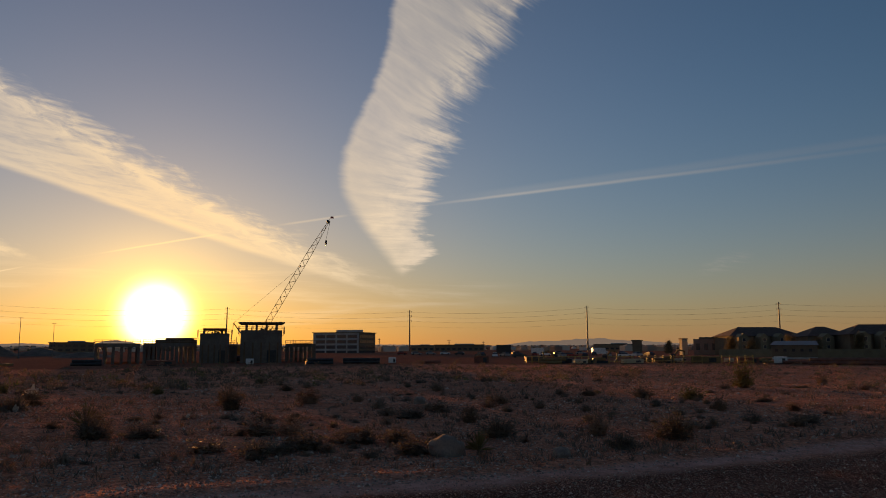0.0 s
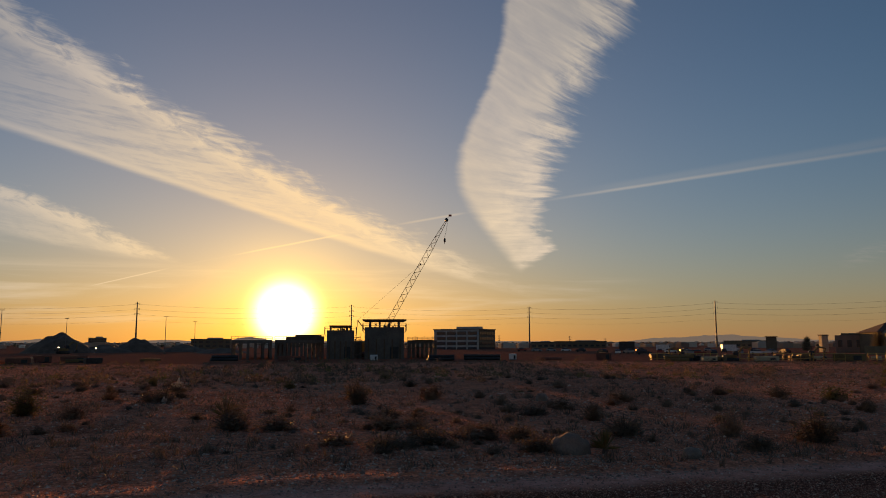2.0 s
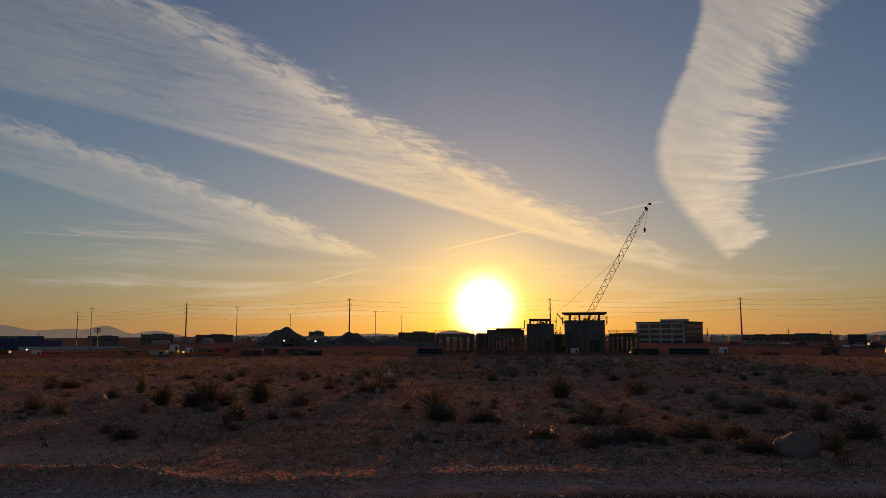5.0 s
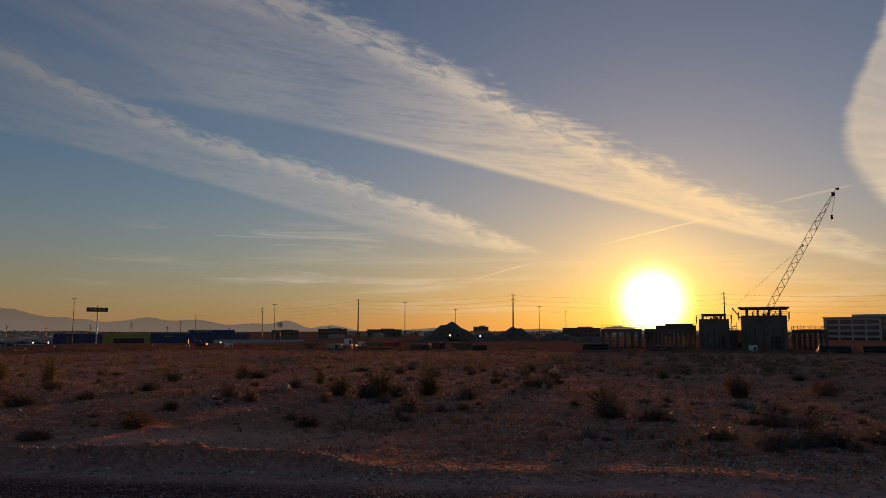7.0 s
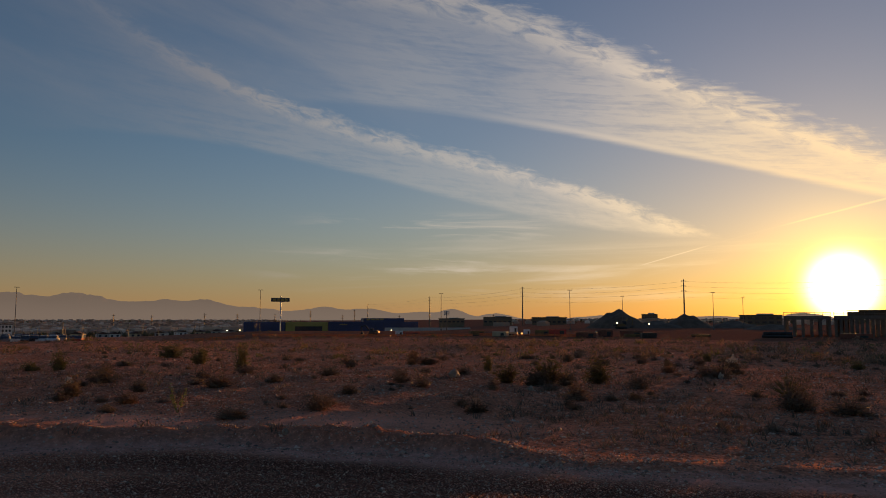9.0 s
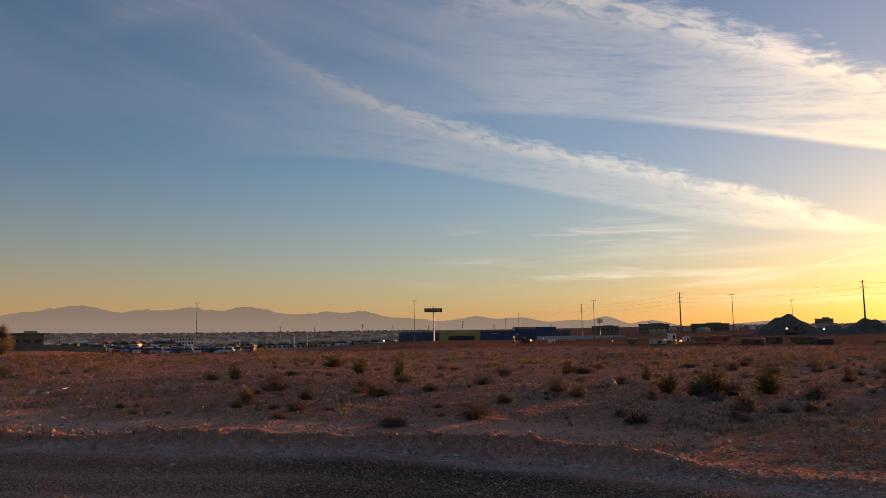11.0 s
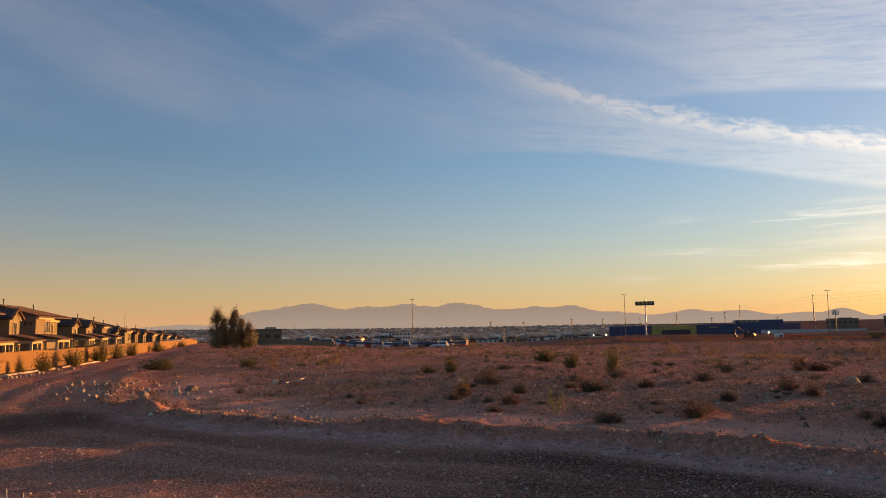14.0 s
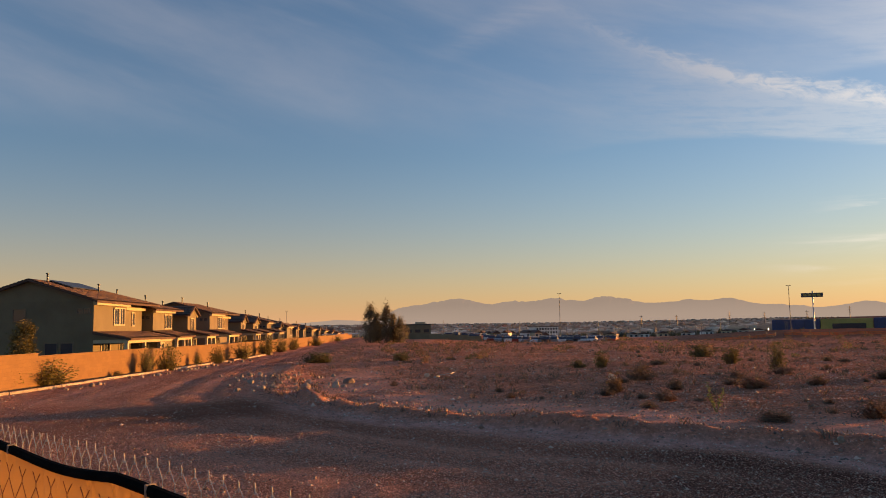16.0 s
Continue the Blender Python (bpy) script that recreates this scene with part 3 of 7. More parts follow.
def make_ground():
    """One sheet from the camera's stand to the horizon, in rings that widen with distance."""
    angle = np.radians(np.concatenate([np.arange(-38, 124, 0.33), np.arange(124, 322, 4.5)]))
    radius = [1.0]
    while radius[-1] < 4900:
        r = radius[-1]
        radius.append(r * (1.06 if r < 6 else 1.0135 if r < 60 else 1.02 if r < 250 else 1.05))
    radius = np.array(radius)
    na, nr = len(angle), len(radius)
    aa, rr = np.meshgrid(angle, radius)
    x, y = (-np.sin(aa) * rr).ravel(), (np.cos(aa) * rr).ravel()
    z, road, silt, ridge, dust, site = land(x, y)
    sd = edge_distance(x, y)[0] + 0.5 * ripple(x, y, 6.0, 71)
    track = sum(np.exp(-((sd + k) / wd) ** 2) for k, wd in ((4.1, 0.35), (6.0, 0.3), (8.6, 0.7), (10.4, 0.4), (12.6, 0.5))) * smooth(ripple(x, y, 9.0, 72), -0.35, 0.25)
    track = np.clip(track + smooth(6.2 - np.hypot(x + 3.0, y + 4.0), 0, 2.5), 0, 1)
    damp = np.exp(-(((x + 29.5) / 4.6) ** 2 + ((y + 7.5 + 0.6 * (x + 29.5)) / 3.2) ** 2)) + 0.45 * np.exp(-(((sd + 3.0) / 0.8) ** 2)) * smooth(ripple(x, y, 7.0, 73), -0.1, 0.3)
    damp = np.clip(damp * 1.3, 0, 1)
    # road gravel and silt turn darker below a bearing of about 80 degrees
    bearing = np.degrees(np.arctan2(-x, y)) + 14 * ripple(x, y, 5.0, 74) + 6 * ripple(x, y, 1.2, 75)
    dark_stretch = np.clip(smooth(-bearing, -84, -72) * smooth(-sd, 1.4, 2.6), 0, 1) * (0.75 + 0.5 * ripple(x, y, 2.2, 76))
    verts = np.concatenate([[[0, 0, ground_z(0, 0)]], np.stack([x, y, z], 1)])
    i = (np.arange(nr - 1)[:, None] * na + np.arange(na)[None, :]).ravel() + 1
    j = (np.arange(nr - 1)[:, None] * na + (np.arange(na)[None, :] + 1) % na).ravel() + 1
    quads = np.stack([i, j, j + na, i + na], 1)[:, ::-1]
    fan = np.stack([np.zeros(na, int), np.arange(na) + 1, (np.arange(na) + 1) % na + 1], 1)
    me = bpy.data.meshes.new("ground")
    me.vertices.add(len(verts))
    me.vertices.foreach_set("co", verts.astype(np.float32).ravel())
    loops = np.concatenate([quads.ravel(), fan.ravel()])
    me.loops.add(len(loops))
    me.loops.foreach_set("vertex_index", loops.astype(np.int32))
    me.polygons.add(len(quads) + len(fan))
    me.polygons.foreach_set("loop_start", np.concatenate([np.arange(len(quads)) * 4, len(quads) * 4 + np.arange(len(fan)) * 3]).astype(np.int32))
    me.polygons.foreach_set("use_smooth", np.ones(len(quads) + len(fan), bool))
    me.update(calc_edges=True)
    for name, values in (("road", road), ("silt", silt), ("ridge", ridge), ("dust", dust), ("site", site), ("track", track), ("damp", damp), ("dark_stretch", dark_stretch)):
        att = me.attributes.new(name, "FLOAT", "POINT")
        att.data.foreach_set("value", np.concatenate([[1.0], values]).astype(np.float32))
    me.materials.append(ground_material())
    tagged(new("ground", me), "brown desert soil with a dark gravel road", "ground", kind="structure")


make_ground()


# ---- far mountains ----
def mountain_material():
    """Bare slopes seen through kilometres of evening air: a backdrop that glows with the air's light."""
    mt = bpy.data.materials.new("hazy_mountain")
    mt.use_nodes = True
    t = Tree(mt.node_tree)
    co = t.node("ShaderNodeTexCoord").outputs["Object"]
    folds = t.noise(co, 0.006, 6, 0.6)
    d = t.node("ShaderNodeBsdfDiffuse")
    t.put(d.inputs[0], t.mix(folds, (0.16, 0.11, 0.09), (0.26, 0.19, 0.15)))
    # air haze is put into the emission colour, paler towards the foot
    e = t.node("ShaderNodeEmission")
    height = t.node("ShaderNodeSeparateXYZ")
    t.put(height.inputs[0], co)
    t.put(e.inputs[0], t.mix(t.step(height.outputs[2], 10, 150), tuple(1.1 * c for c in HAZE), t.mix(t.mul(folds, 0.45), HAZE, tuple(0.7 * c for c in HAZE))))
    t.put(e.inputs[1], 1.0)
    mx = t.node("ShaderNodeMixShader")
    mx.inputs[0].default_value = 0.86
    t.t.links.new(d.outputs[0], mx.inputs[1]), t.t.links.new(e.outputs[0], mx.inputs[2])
    t.t.links.new(mx.outputs[0], t.node("ShaderNodeOutputMaterial").inputs[0])
    return mt


def mountain_range(peaks, a0, a1, dist, rough, seed, label):
    """A range as a sum of shoulders (angle, rise in degrees, half width in degrees) with broken ridges."""
    a = np.arange(a0, a1, 0.12)
    rise = np.zeros_like(a)
    for pa, pe, pw in peaks:
        rise = rise + (pe * np.exp(-np.abs((a - pa) / pw / 1.15) ** 1.8)) ** 4
    rise = rise ** 0.25
    for k, size in enumerate((2.4, 1.1, 0.5, 0.25)):
        rise = rise * (1 + rough * ripple(a, a * 0 + seed, size, seed + k) / (1 + 0.7 * k))
    rise = rise * smooth(a, a0, a0 + 2) * (1 - smooth(a, a1 - 2, a1)) + 0.02
    bm = bmesh.new()
    rows = []
    for depth, share in ((0, 1.0), (-220, 0.72), (-420, 0.42), (-620, 0.18), (-800, -0.25)):
        row = []
        for ai, ri in zip(a, rise):
            jit = 1 + 0.25 * float(ripple(np.array([ai * 3]), np.array([depth * 0.02]), 1.0, seed)[0]) * (depth != 0)
            dd = dist + depth
            h = EYE + dist * math.tan(radians(ri)) * share * jit + (18 if share < 0 else 0) * share
            row.append(bm.verts.new(polar(ai, dd, h)))
        rows.append(row)
    for r0, r1 in zip(rows, rows[1:]):
        for i in range(len(a) - 1):
            bm.faces.new((r0[i], r0[i + 1], r1[i + 1], r1[i]))
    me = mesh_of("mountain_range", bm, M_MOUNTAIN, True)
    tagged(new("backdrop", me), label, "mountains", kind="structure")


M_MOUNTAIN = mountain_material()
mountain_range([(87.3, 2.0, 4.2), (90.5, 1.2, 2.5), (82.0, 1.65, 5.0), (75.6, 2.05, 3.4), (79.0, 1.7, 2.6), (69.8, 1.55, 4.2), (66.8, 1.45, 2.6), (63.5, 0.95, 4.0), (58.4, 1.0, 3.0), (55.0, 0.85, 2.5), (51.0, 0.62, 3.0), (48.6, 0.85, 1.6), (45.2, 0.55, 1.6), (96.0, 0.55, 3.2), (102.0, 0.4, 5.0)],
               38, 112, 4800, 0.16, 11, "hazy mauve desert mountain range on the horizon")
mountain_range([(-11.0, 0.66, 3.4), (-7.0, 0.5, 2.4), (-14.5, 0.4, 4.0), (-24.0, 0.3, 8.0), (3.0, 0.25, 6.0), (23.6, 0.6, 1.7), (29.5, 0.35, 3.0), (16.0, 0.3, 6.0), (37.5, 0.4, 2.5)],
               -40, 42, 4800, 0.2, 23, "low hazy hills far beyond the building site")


# ---- the building site ----
SITE = 165.0


def concrete_core(a, width, top, slab_w, slab_top, posts):
    """A stair tower of bare concrete with a roof slab on posts, rails and scaffold."""
    z0 = 0.0
    core = thing("stair_core", "bare concrete stair tower under construction with a propped roof slab", "tower", "stair towers on the site", polar(a, SITE, z0), a)
    w = width / 2
    part("wall", box(bmesh.new(), -w, w, 0, width * 0.9, -1, top, 0.05), M_CONCRETE, core)
    for k in range(5):
        x = -w + (k + 0.5) * width / 5
        part("pilaster", box(bmesh.new(), x - 0.16, x + 0.16, -0.14, 0.0, -0.5, top * 0.62), M_FORM, core)
    # the doorway's shade is a solid dark box set into the uncut wall
    part("opening", box(bmesh.new(), w * 0.28, w * 0.72, -0.05, 0.3, 0.0, 2.6), M_DARK, core, "dark box in place of a shaded door opening")
    bm = bmesh.new()
    s = slab_w / 2
    box(bm, -s, s, -0.6, width * 0.9 + 0.6, slab_top - 0.22, slab_top)
    box(bm, -s * 0.93, s * 0.93, -0.35, width * 0.9 + 0.35, slab_top - 0.42, slab_top - 0.23)
    part("roof_slab", bm, M_FORM, core, "timber-formed roof slab")
    for i in range(posts):
        x = -w * 0.74 + i * (w * 1.48) / (posts - 1)
        for y in (0.5, width * 0.9 - 0.5):
            part("post", box(bmesh.new(), x - 0.2, x + 0.2, y - 0.2, y + 0.2, top, slab_top - 0.4), M_CONCRETE, core)
    def rod(name, p, q, r):
        part(name, tube(bmesh.new(), p, q, r), M_STEEL, core)

    for x in (-w - 0.5, w + 0.5):
        for y in (-0.3, width * 0.45, width * 0.9 + 0.3):
            rod("rail_post", (x, y, top - 0.7), (x, y, top + 0.75), 0.05)
        for z in (top - 0.05, top + 0.35, top + 0.72):
            rod("guard_rail", (x, -0.3, z), (x, width * 0.9 + 0.3, z), 0.04)
        rod("bracket", (x, -0.3, top - 0.7), (x * 0.9, -0.3, top - 1.3), 0.05)
    for z in (top + 0.35, top + 0.72):
        rod("guard_rail", (-w - 0.5, -0.3, z), (w + 0.5, -0.3, z), 0.035)
    for k in range(8):
        x = random.uniform(-w, w)
        rod("rebar", (x, 0.4, top), (x + random.uniform(-0.4, 0.4), 0.4, top + random.uniform(0.5, 1.0)), 0.07)
    for k in range(4):
        x = random.uniform(-w * 0.6, w * 0.6)
        part("block", box(bmesh.new(), x, x + random.uniform(0.3, 0.7), 0.3, 0.8, top, top + random.uniform(0.2, 0.55)), M_FORM, core)
    return core


concrete_core(13.62, 8.6, 6.85, 9.6, 8.55, 4)
concrete_core(16.92, 5.9, 6.15, 4.9, 7.2, 3)


def parking_deck(a0, a1, top, bays, name_label):
    """A long concrete deck on columns, with a guard rail along its edge."""
    mid, wide = (a0 + a1) / 2, SITE * math.tan(radians(abs(a0 - a1)))
    deck = thing("concrete_deck", name_label, "deck", "unfinished decks", polar(mid, SITE + 4, 0), mid)
    w = wide / 2
    bm = box(bmesh.new(), -w, w, 0, 16, top - 0.45, top)
    box(bm, -w, w, -0.15, 0.15, top - 0.75, top - 0.45)
    part("floor_slab", bm, M_CONCRETE, deck)
    for i in range(bays + 1):
        x = -w + 0.3 + i * (wide - 0.6) / bays
        for y in (0.4, 8.0, 15.4):
            part("column", box(bmesh.new(), x - 0.28, x + 0.28, y - 0.28, y + 0.28, -0.5, top - 0.4), M_CONCRETE, deck)
    n = max(6, int(wide / 1.7))
    for i in range(n + 1):
        x = -w + i * wide / n
        part("rail_post", tube(bmesh.new(), (x, 0.1, top), (x, 0.1, top + 0.72), 0.05, n=4), M_STEEL, deck)
    for z in (top + 0.35, top + 0.7):
        part("guard_rail", tube(bmesh.new(), (-w, 0.1, z), (w, 0.1, z), 0.04, n=4), M_STEEL, deck)
    return deck


parking_deck(24.9, 21.9, 4.1, 5, "unfinished concrete deck on square columns with guard rails")
parking_deck(21.8, 18.1, 4.15, 11, "unfinished concrete deck on close-set columns and props")
parking_deck(11.9, 9.6, 4.0, 6, "unfinished concrete deck beside the stair tower")
parking_deck(15.9, 15.3, 3.6, 2, "short concrete deck between the stair towers")
hut = thing("roof_hut", "low plywood enclosure standing on the concrete deck", "hut", at=polar(19.55, SITE + 6, 4.15), turn=19.55)
bm = box(bmesh.new(), -4.2, 4.2, 0, 6, 0, 0.75)
box(bm, -2.2, 3.6, 0.5, 5, 0.75, 1.05)
part("wall", bm, M_FORM, hut)
part("roof", box(bmesh.new(), -4.4, 4.4, -0.2, 6.2, 1.06, 1.12), M_STEEL, hut)


def scaffold(a, d, wide, high, lifts):
    s = thing("scaffold", "steel tube scaffold tower with plank decks", "scaffold", "scaffolds", polar(a, d, 0), a)
    n = max(2, int(wide / 1.8))
    for i in range(n + 1):
        for y in (0, 1.2):
            part("standard", tube(bmesh.new(), (-wide / 2 + i * wide / n, y, -0.3), (-wide / 2 + i * wide / n, y, high), 0.05, n=5), M_STEEL, s)
    for k in range(1, lifts + 1):
        part("plank", box(bmesh.new(), -wide / 2, wide / 2, 0, 1.2, high * k / lifts - 0.9, high * k / lifts - 0.82), M_FORM, s)
    for k in range(lifts):
        part("brace", tube(bmesh.new(), (-wide / 2, 0, high * k / lifts), (wide / 2, 0, high * (k + 1) / lifts - 0.5), 0.035, n=5), M_STEEL, s)


scaffold(11.75, 160, 2.6, 4.6, 3)
scaffold(15.75, 160, 2.0, 5.4, 3)
scaffold(10.6, 168, 4.0, 4.9, 3)
scaffold(22.6, 166, 3.5, 4.0, 2)


def crawler_crane():
    """A lattice boom crane that stands behind the towers."""
    d = 185.0
    foot, tip = polar(14.25, d, 3.0), polar(8.85, d, EYE + d * math.tan(radians(9.55)))
    crane = thing("crawler_crane", "yellow lattice boom crane raised behind the stair towers", "crane", at=polar(14.25, d, 0), turn=14.25)
    inv = crane.matrix_basis.inverted()
    a, b = inv @ foot, inv @ tip
    axis = (b - a).normalized()
    side, up = Vector((0, 1, 0)), axis.cross(Vector((0, 1, 0))).normalized()
    length = (b - a).length
    steps = 34

    def chord(i, s, u):
        t = i / steps
        half = 0.62 * min(1.0, 0.25 + t * 9, 0.22 + (1 - t) * 3.2)
        return a + axis * (length * t) + side * (half * s) + up * (half * u)

    bm = bmesh.new()
    for s in (-1, 1):
        for u in (-1, 1):
            for i in range(steps):
                tube(bm, chord(i, s, u), chord(i + 1, s, u), 0.055, n=5)
    part("boom_chord", bm, M_CRANE, crane)
    bm = bmesh.new()
    for i in range(steps):
        k = 1 if i % 2 else -1
        for s in (-1, 1):
            tube(bm, chord(i, s, k), chord(i + 1, s, -k), 0.03, n=4)
        for u in (-1, 1):
            tube(bm, chord(i, k, u), chord(i + 1, -k, u), 0.03, n=4)
    part("boom_lacing", bm, M_CRANE, crane)
    bm = bmesh.new()
    box(bm, b.x - 0.28, b.x + 0.28, b.y - 0.3, b.y + 0.3, b.z - 0.5, b.z + 0.2, 0.08)
    tube(bm, b + Vector((-0.2, -0.5, 0)), b + Vector((-0.2, 0.5, 0)), 0.34, n=12)
    part("boom_head", bm, M_DARK, crane)
    bm = bmesh.new()
    tube(bm, b + Vector((0.2, 0, 0.3)), b + Vector((0.5, 0, 1.3)), 0.04)
    box(bm, b.x + 0.5, b.x + 1.2, b.y - 0.03, b.y + 0.03, b.z + 0.8, b.z + 1.3)
    part("flag", bm, M_RED, crane, "small red flag at the boom tip")
    mid = a + (b - a) * 0.62
    part("mid_mark", box(bmesh.new(), mid.x - 0.2, mid.x + 0.15, mid.y - 0.7, mid.y + 0.7, mid.z + 0.5, mid.z + 0.75, 0.05), M_DARK, crane)
    mast = a + Vector((-4.5, 0, 6))
    bm = bmesh.new()
    for s in (-0.7, 0.7):
        tube(bm, mast + Vector((0, s, 0)), a.lerp(b, 0.62) + Vector((0, s * 0.4, 0.4)), 0.011, n=4)
        tube(bm, mast + Vector((0, s, 0)), a + Vector((-5.0, s, 0)), 0.03, n=4)
        tube(bm, a + Vector((-0.5, s, 0.5)), mast + Vector((0, s, 0)), 0.12, n=5)
    part("pendant", bm, M_WIRE, crane)
    hook = inv @ polar(9.03, d, EYE + d * math.tan(radians(7.95)))
    part("hoist_rope", tube(bmesh.new(), b + Vector((0.35, 0, 0)), (hook.x, hook.y, hook.z + 0.7), 0.035, n=4), M_WIRE, crane)
    bm = box(bmesh.new(), hook.x - 0.24, hook.x + 0.24, hook.y - 0.2, hook.y + 0.2, hook.z - 0.4, hook.z + 0.6, 0.1)
    tube(bm, hook + Vector((0, 0, -0.4)), hook + Vector((0.05, 0, -0.95)), 0.13, 0.05)
    part("hook_block", bm, M_DARK, crane)
    bm = box(bmesh.new(), -5.5, 1.6, -1.6, 1.6, 1.4, 3.9, 0.15)
    box(bm, -6.4, -5.4, -1.7, 1.7, 1.2, 3.0, 0.1)
    part("machine_house", bm, M_CRANE, crane)
    part("cab", box(bmesh.new(), 0.6, 2.2, -2.6, -1.65, 1.5, 3.6, 0.2), M_GLASS, crane)
    for y in (-2.5, 2.5):
        part("track", box(bmesh.new(), -4.0, 3.6, y - 0.5, y + 0.5, 0.0, 1.2, 0.35), M_DARK, crane)


crawler_crane()


def office_block():
    """A four-storey office with window bands, seen at its corner."""
    d = 480.0
    left, corner, right = polar(9.85, d + 14, 0), polar(6.45, d, 0), polar(5.2, d + 22, 0)
    o = thing("office_building", "four-storey office block with window bands and a flat roof", "building", at=(corner.x, corner.y, -1.5))
    z1 = EYE + d * math.tan(radians(1.15)) + 1.5
    for name, far in (("front", left), ("side", right)):
        u = Vector((far.x - corner.x, far.y - corner.y, 0))
        n, u = u.length, u.normalized()
        out = Vector((u.y, -u.x, 0)) if Vector((u.y, -u.x, 0)).dot(-corner) > 0 else Vector((-u.y, u.x, 0))
        out.z = 0

        def quad(s0, s1, q0, q1, za, zb):
            bm_ = bmesh.new()
            pts = [u * s0 + out * q0, u * s1 + out * q0, u * s1 + out * q1, u * s0 + out * q1]
            slab(bm_, [(p.x, p.y, zb) for p in pts], zb - za)
            return bm_

        # the front's soft light is put into a paler wall colour than the side's
        part("wall", quad(0, n, -12 if name == "front" else -20, 0, 0, z1), M_GREYWALL if name == "front" else M_STUCCO2, o)
        for k in range(4):
            za = z1 * (0.06 + 0.235 * k)
            bays = 9 if name == "side" else 4
            for i in range(bays):
                s0 = n * (0.04 + 0.93 * i / bays)
                frame_ = part("window", quad(s0, s0 + n * 0.93 / bays * 0.86, 0.0, 0.12, za, za + z1 * 0.15), M_DARK, o)
                part("pane", quad(s0 + 0.15, s0 + n * 0.93 / bays * 0.86 - 0.15, 0.13, 0.18, za + 0.15, za + z1 * 0.15 - 0.15), M_GLASS, frame_)
        part("parapet", quad(-0.6, n + 0.6, -1.0, 0.5, z1, z1 + 0.5), M_STUCCO2, o)
        if name == "front":
            part("plant_room", quad(n * 0.05, n * 0.55, -10, -4, z1 + 0.5, z1 + 2.0), M_GREYWALL, o)


office_block()


# ---- power line, lamp posts ----
def power_pole(a, d, top):
    base = polar(a, d)
    z = ground_z(base.x, base.y)
    p = thing("power_pole", "tall brown steel transmission pole with short arms", "pole", "power poles", (base.x, base.y, z - 0.3), a)
    h = top - z + 0.3
    part("mast", tube(bmesh.new(), (0, 0, 0), (0, 0, h), 0.75, 0.34, 8), M_STEEL, p)
    for k in range(3):
        for s in (-1, 1):
            zz = h - 1.2 - 3.9 * k
            part("arm", tube(bmesh.new(), (0, 0, zz), (s * 1.6, -0.4, zz + 0.35), 0.14, 0.09), M_STEEL, p)
            part("insulator", tube(bmesh.new(), (s * 1.6, -0.4, zz + 0.3), (s * 1.6, -0.4, zz - 0.9), 0.13, 0.1), M_DARK, p)
    return [Vector((base.x, base.y, top - 1.7 - 3.9 * k)) for k in range(3)]


POLES = [(-38.0, 640), (-24.12, 602), (-10.83, 602), (2.6, 655), (16.14, 621), (31.4, 618), (43.2, 725), (50.28, 1010), (55.0, 1450)]
heads = [power_pole(a, d, 35.8) for a, d in POLES]


def cable(name, p, q, sag, r, label, group):
    """A slack cable as one unbroken tube."""
    bm = bmesh.new()
    side = (q - p).cross(Vector((0, 0, 1))).normalized()
    rings = []
    for i in range(17):
        t = i / 16
        c = p.lerp(q, t) - Vector((0, 0, sag * 4 * t * (1 - t)))
        rings.append([bm.verts.new(c + side * (r * math.cos(k * math.pi / 2)) + Vector((0, 0, r * math.sin(k * math.pi / 2)))) for k in range(4)])
    for a, b in zip(rings, rings[1:]):
        for k in range(4):
            bm.faces.new((a[k], a[(k + 1) % 4], b[(k + 1) % 4], b[k]))
    return tagged(new(name, mesh_of(name, bm, M_WIRE)), label, "cable", group)


for h0, h1 in zip(heads, heads[1:]):
    for k in range(3):
        cable("power_cable", h0[k], h1[k], 2.6, 0.045, "dark overhead power cable slung between steel poles", "overhead cables")
    cable("power_cable", h0[2] - Vector((0, 0, 4.5)), h1[2] - Vector((0, 0, 4.5)), 2.4, 0.025, "thin lower overhead cable between steel poles", "overhead cables")


def lattice_pole(a, d, top):
    base = polar(a, d)
    z = ground_z(base.x, base.y)
    h = top - z
    p = thing("utility_pole", "distant wooden utility pole with crossarms", "pole", "far utility poles", (base.x, base.y, z - 0.2), a)
    part("mast", tube(bmesh.new(), (0, 0, 0), (0, 0, h), 0.55, 0.4), M_STEEL, p)
    for k in range(3):
        part("crossarm", box(bmesh.new(), -2.4 + 0.4 * k, 2.4 - 0.4 * k, -0.15, 0.15, h - 2 - 3.4 * k, h - 1.6 - 3.4 * k), M_STEEL, p)


for a, rise in ((66.9, 0.55), (64.6, 0.5), (61.9, 0.52), (59.3, 0.75), (56.9, 0.45), (56.0, 0.85), (52.6, 0.42), (70.5, 0.4), (73.0, 0.45), (45.4, 0.5), (4.9, 0.75), (-3.0, 0.5), (-0.4, 0.65)):
    lattice_pole(a, 1150, EYE + 1150 * math.tan(radians(rise)))


def light_mast(a, rise, top=13.0, name="lamp_post"):
    d = (top - EYE) / math.tan(radians(rise))
    base = polar(a, d)
    z = ground_z(base.x, base.y)
    p = thing(name, "slender grey lamp post with a flat twin head", "lamp post", "lamp posts", (base.x, base.y, z - 0.1), a)
    h = top - z + 0.1
    part("pole", tube(bmesh.new(), (0, 0, 0.6), (0, 0, h), 0.12, 0.075, 8), M_POLE, p)
    part("footing", tube(bmesh.new(), (0, 0, 0), (0, 0, 0.7), 0.3, 0.3, 10), M_CONCRETE, p)
    for s in (-1, 1):
        part("lamp_head", box(bmesh.new(), min(s * 0.1, s * 0.75), max(s * 0.1, s * 0.75), -0.22, 0.22, h - 0.08, h + 0.08, 0.04), M_DARK, p)


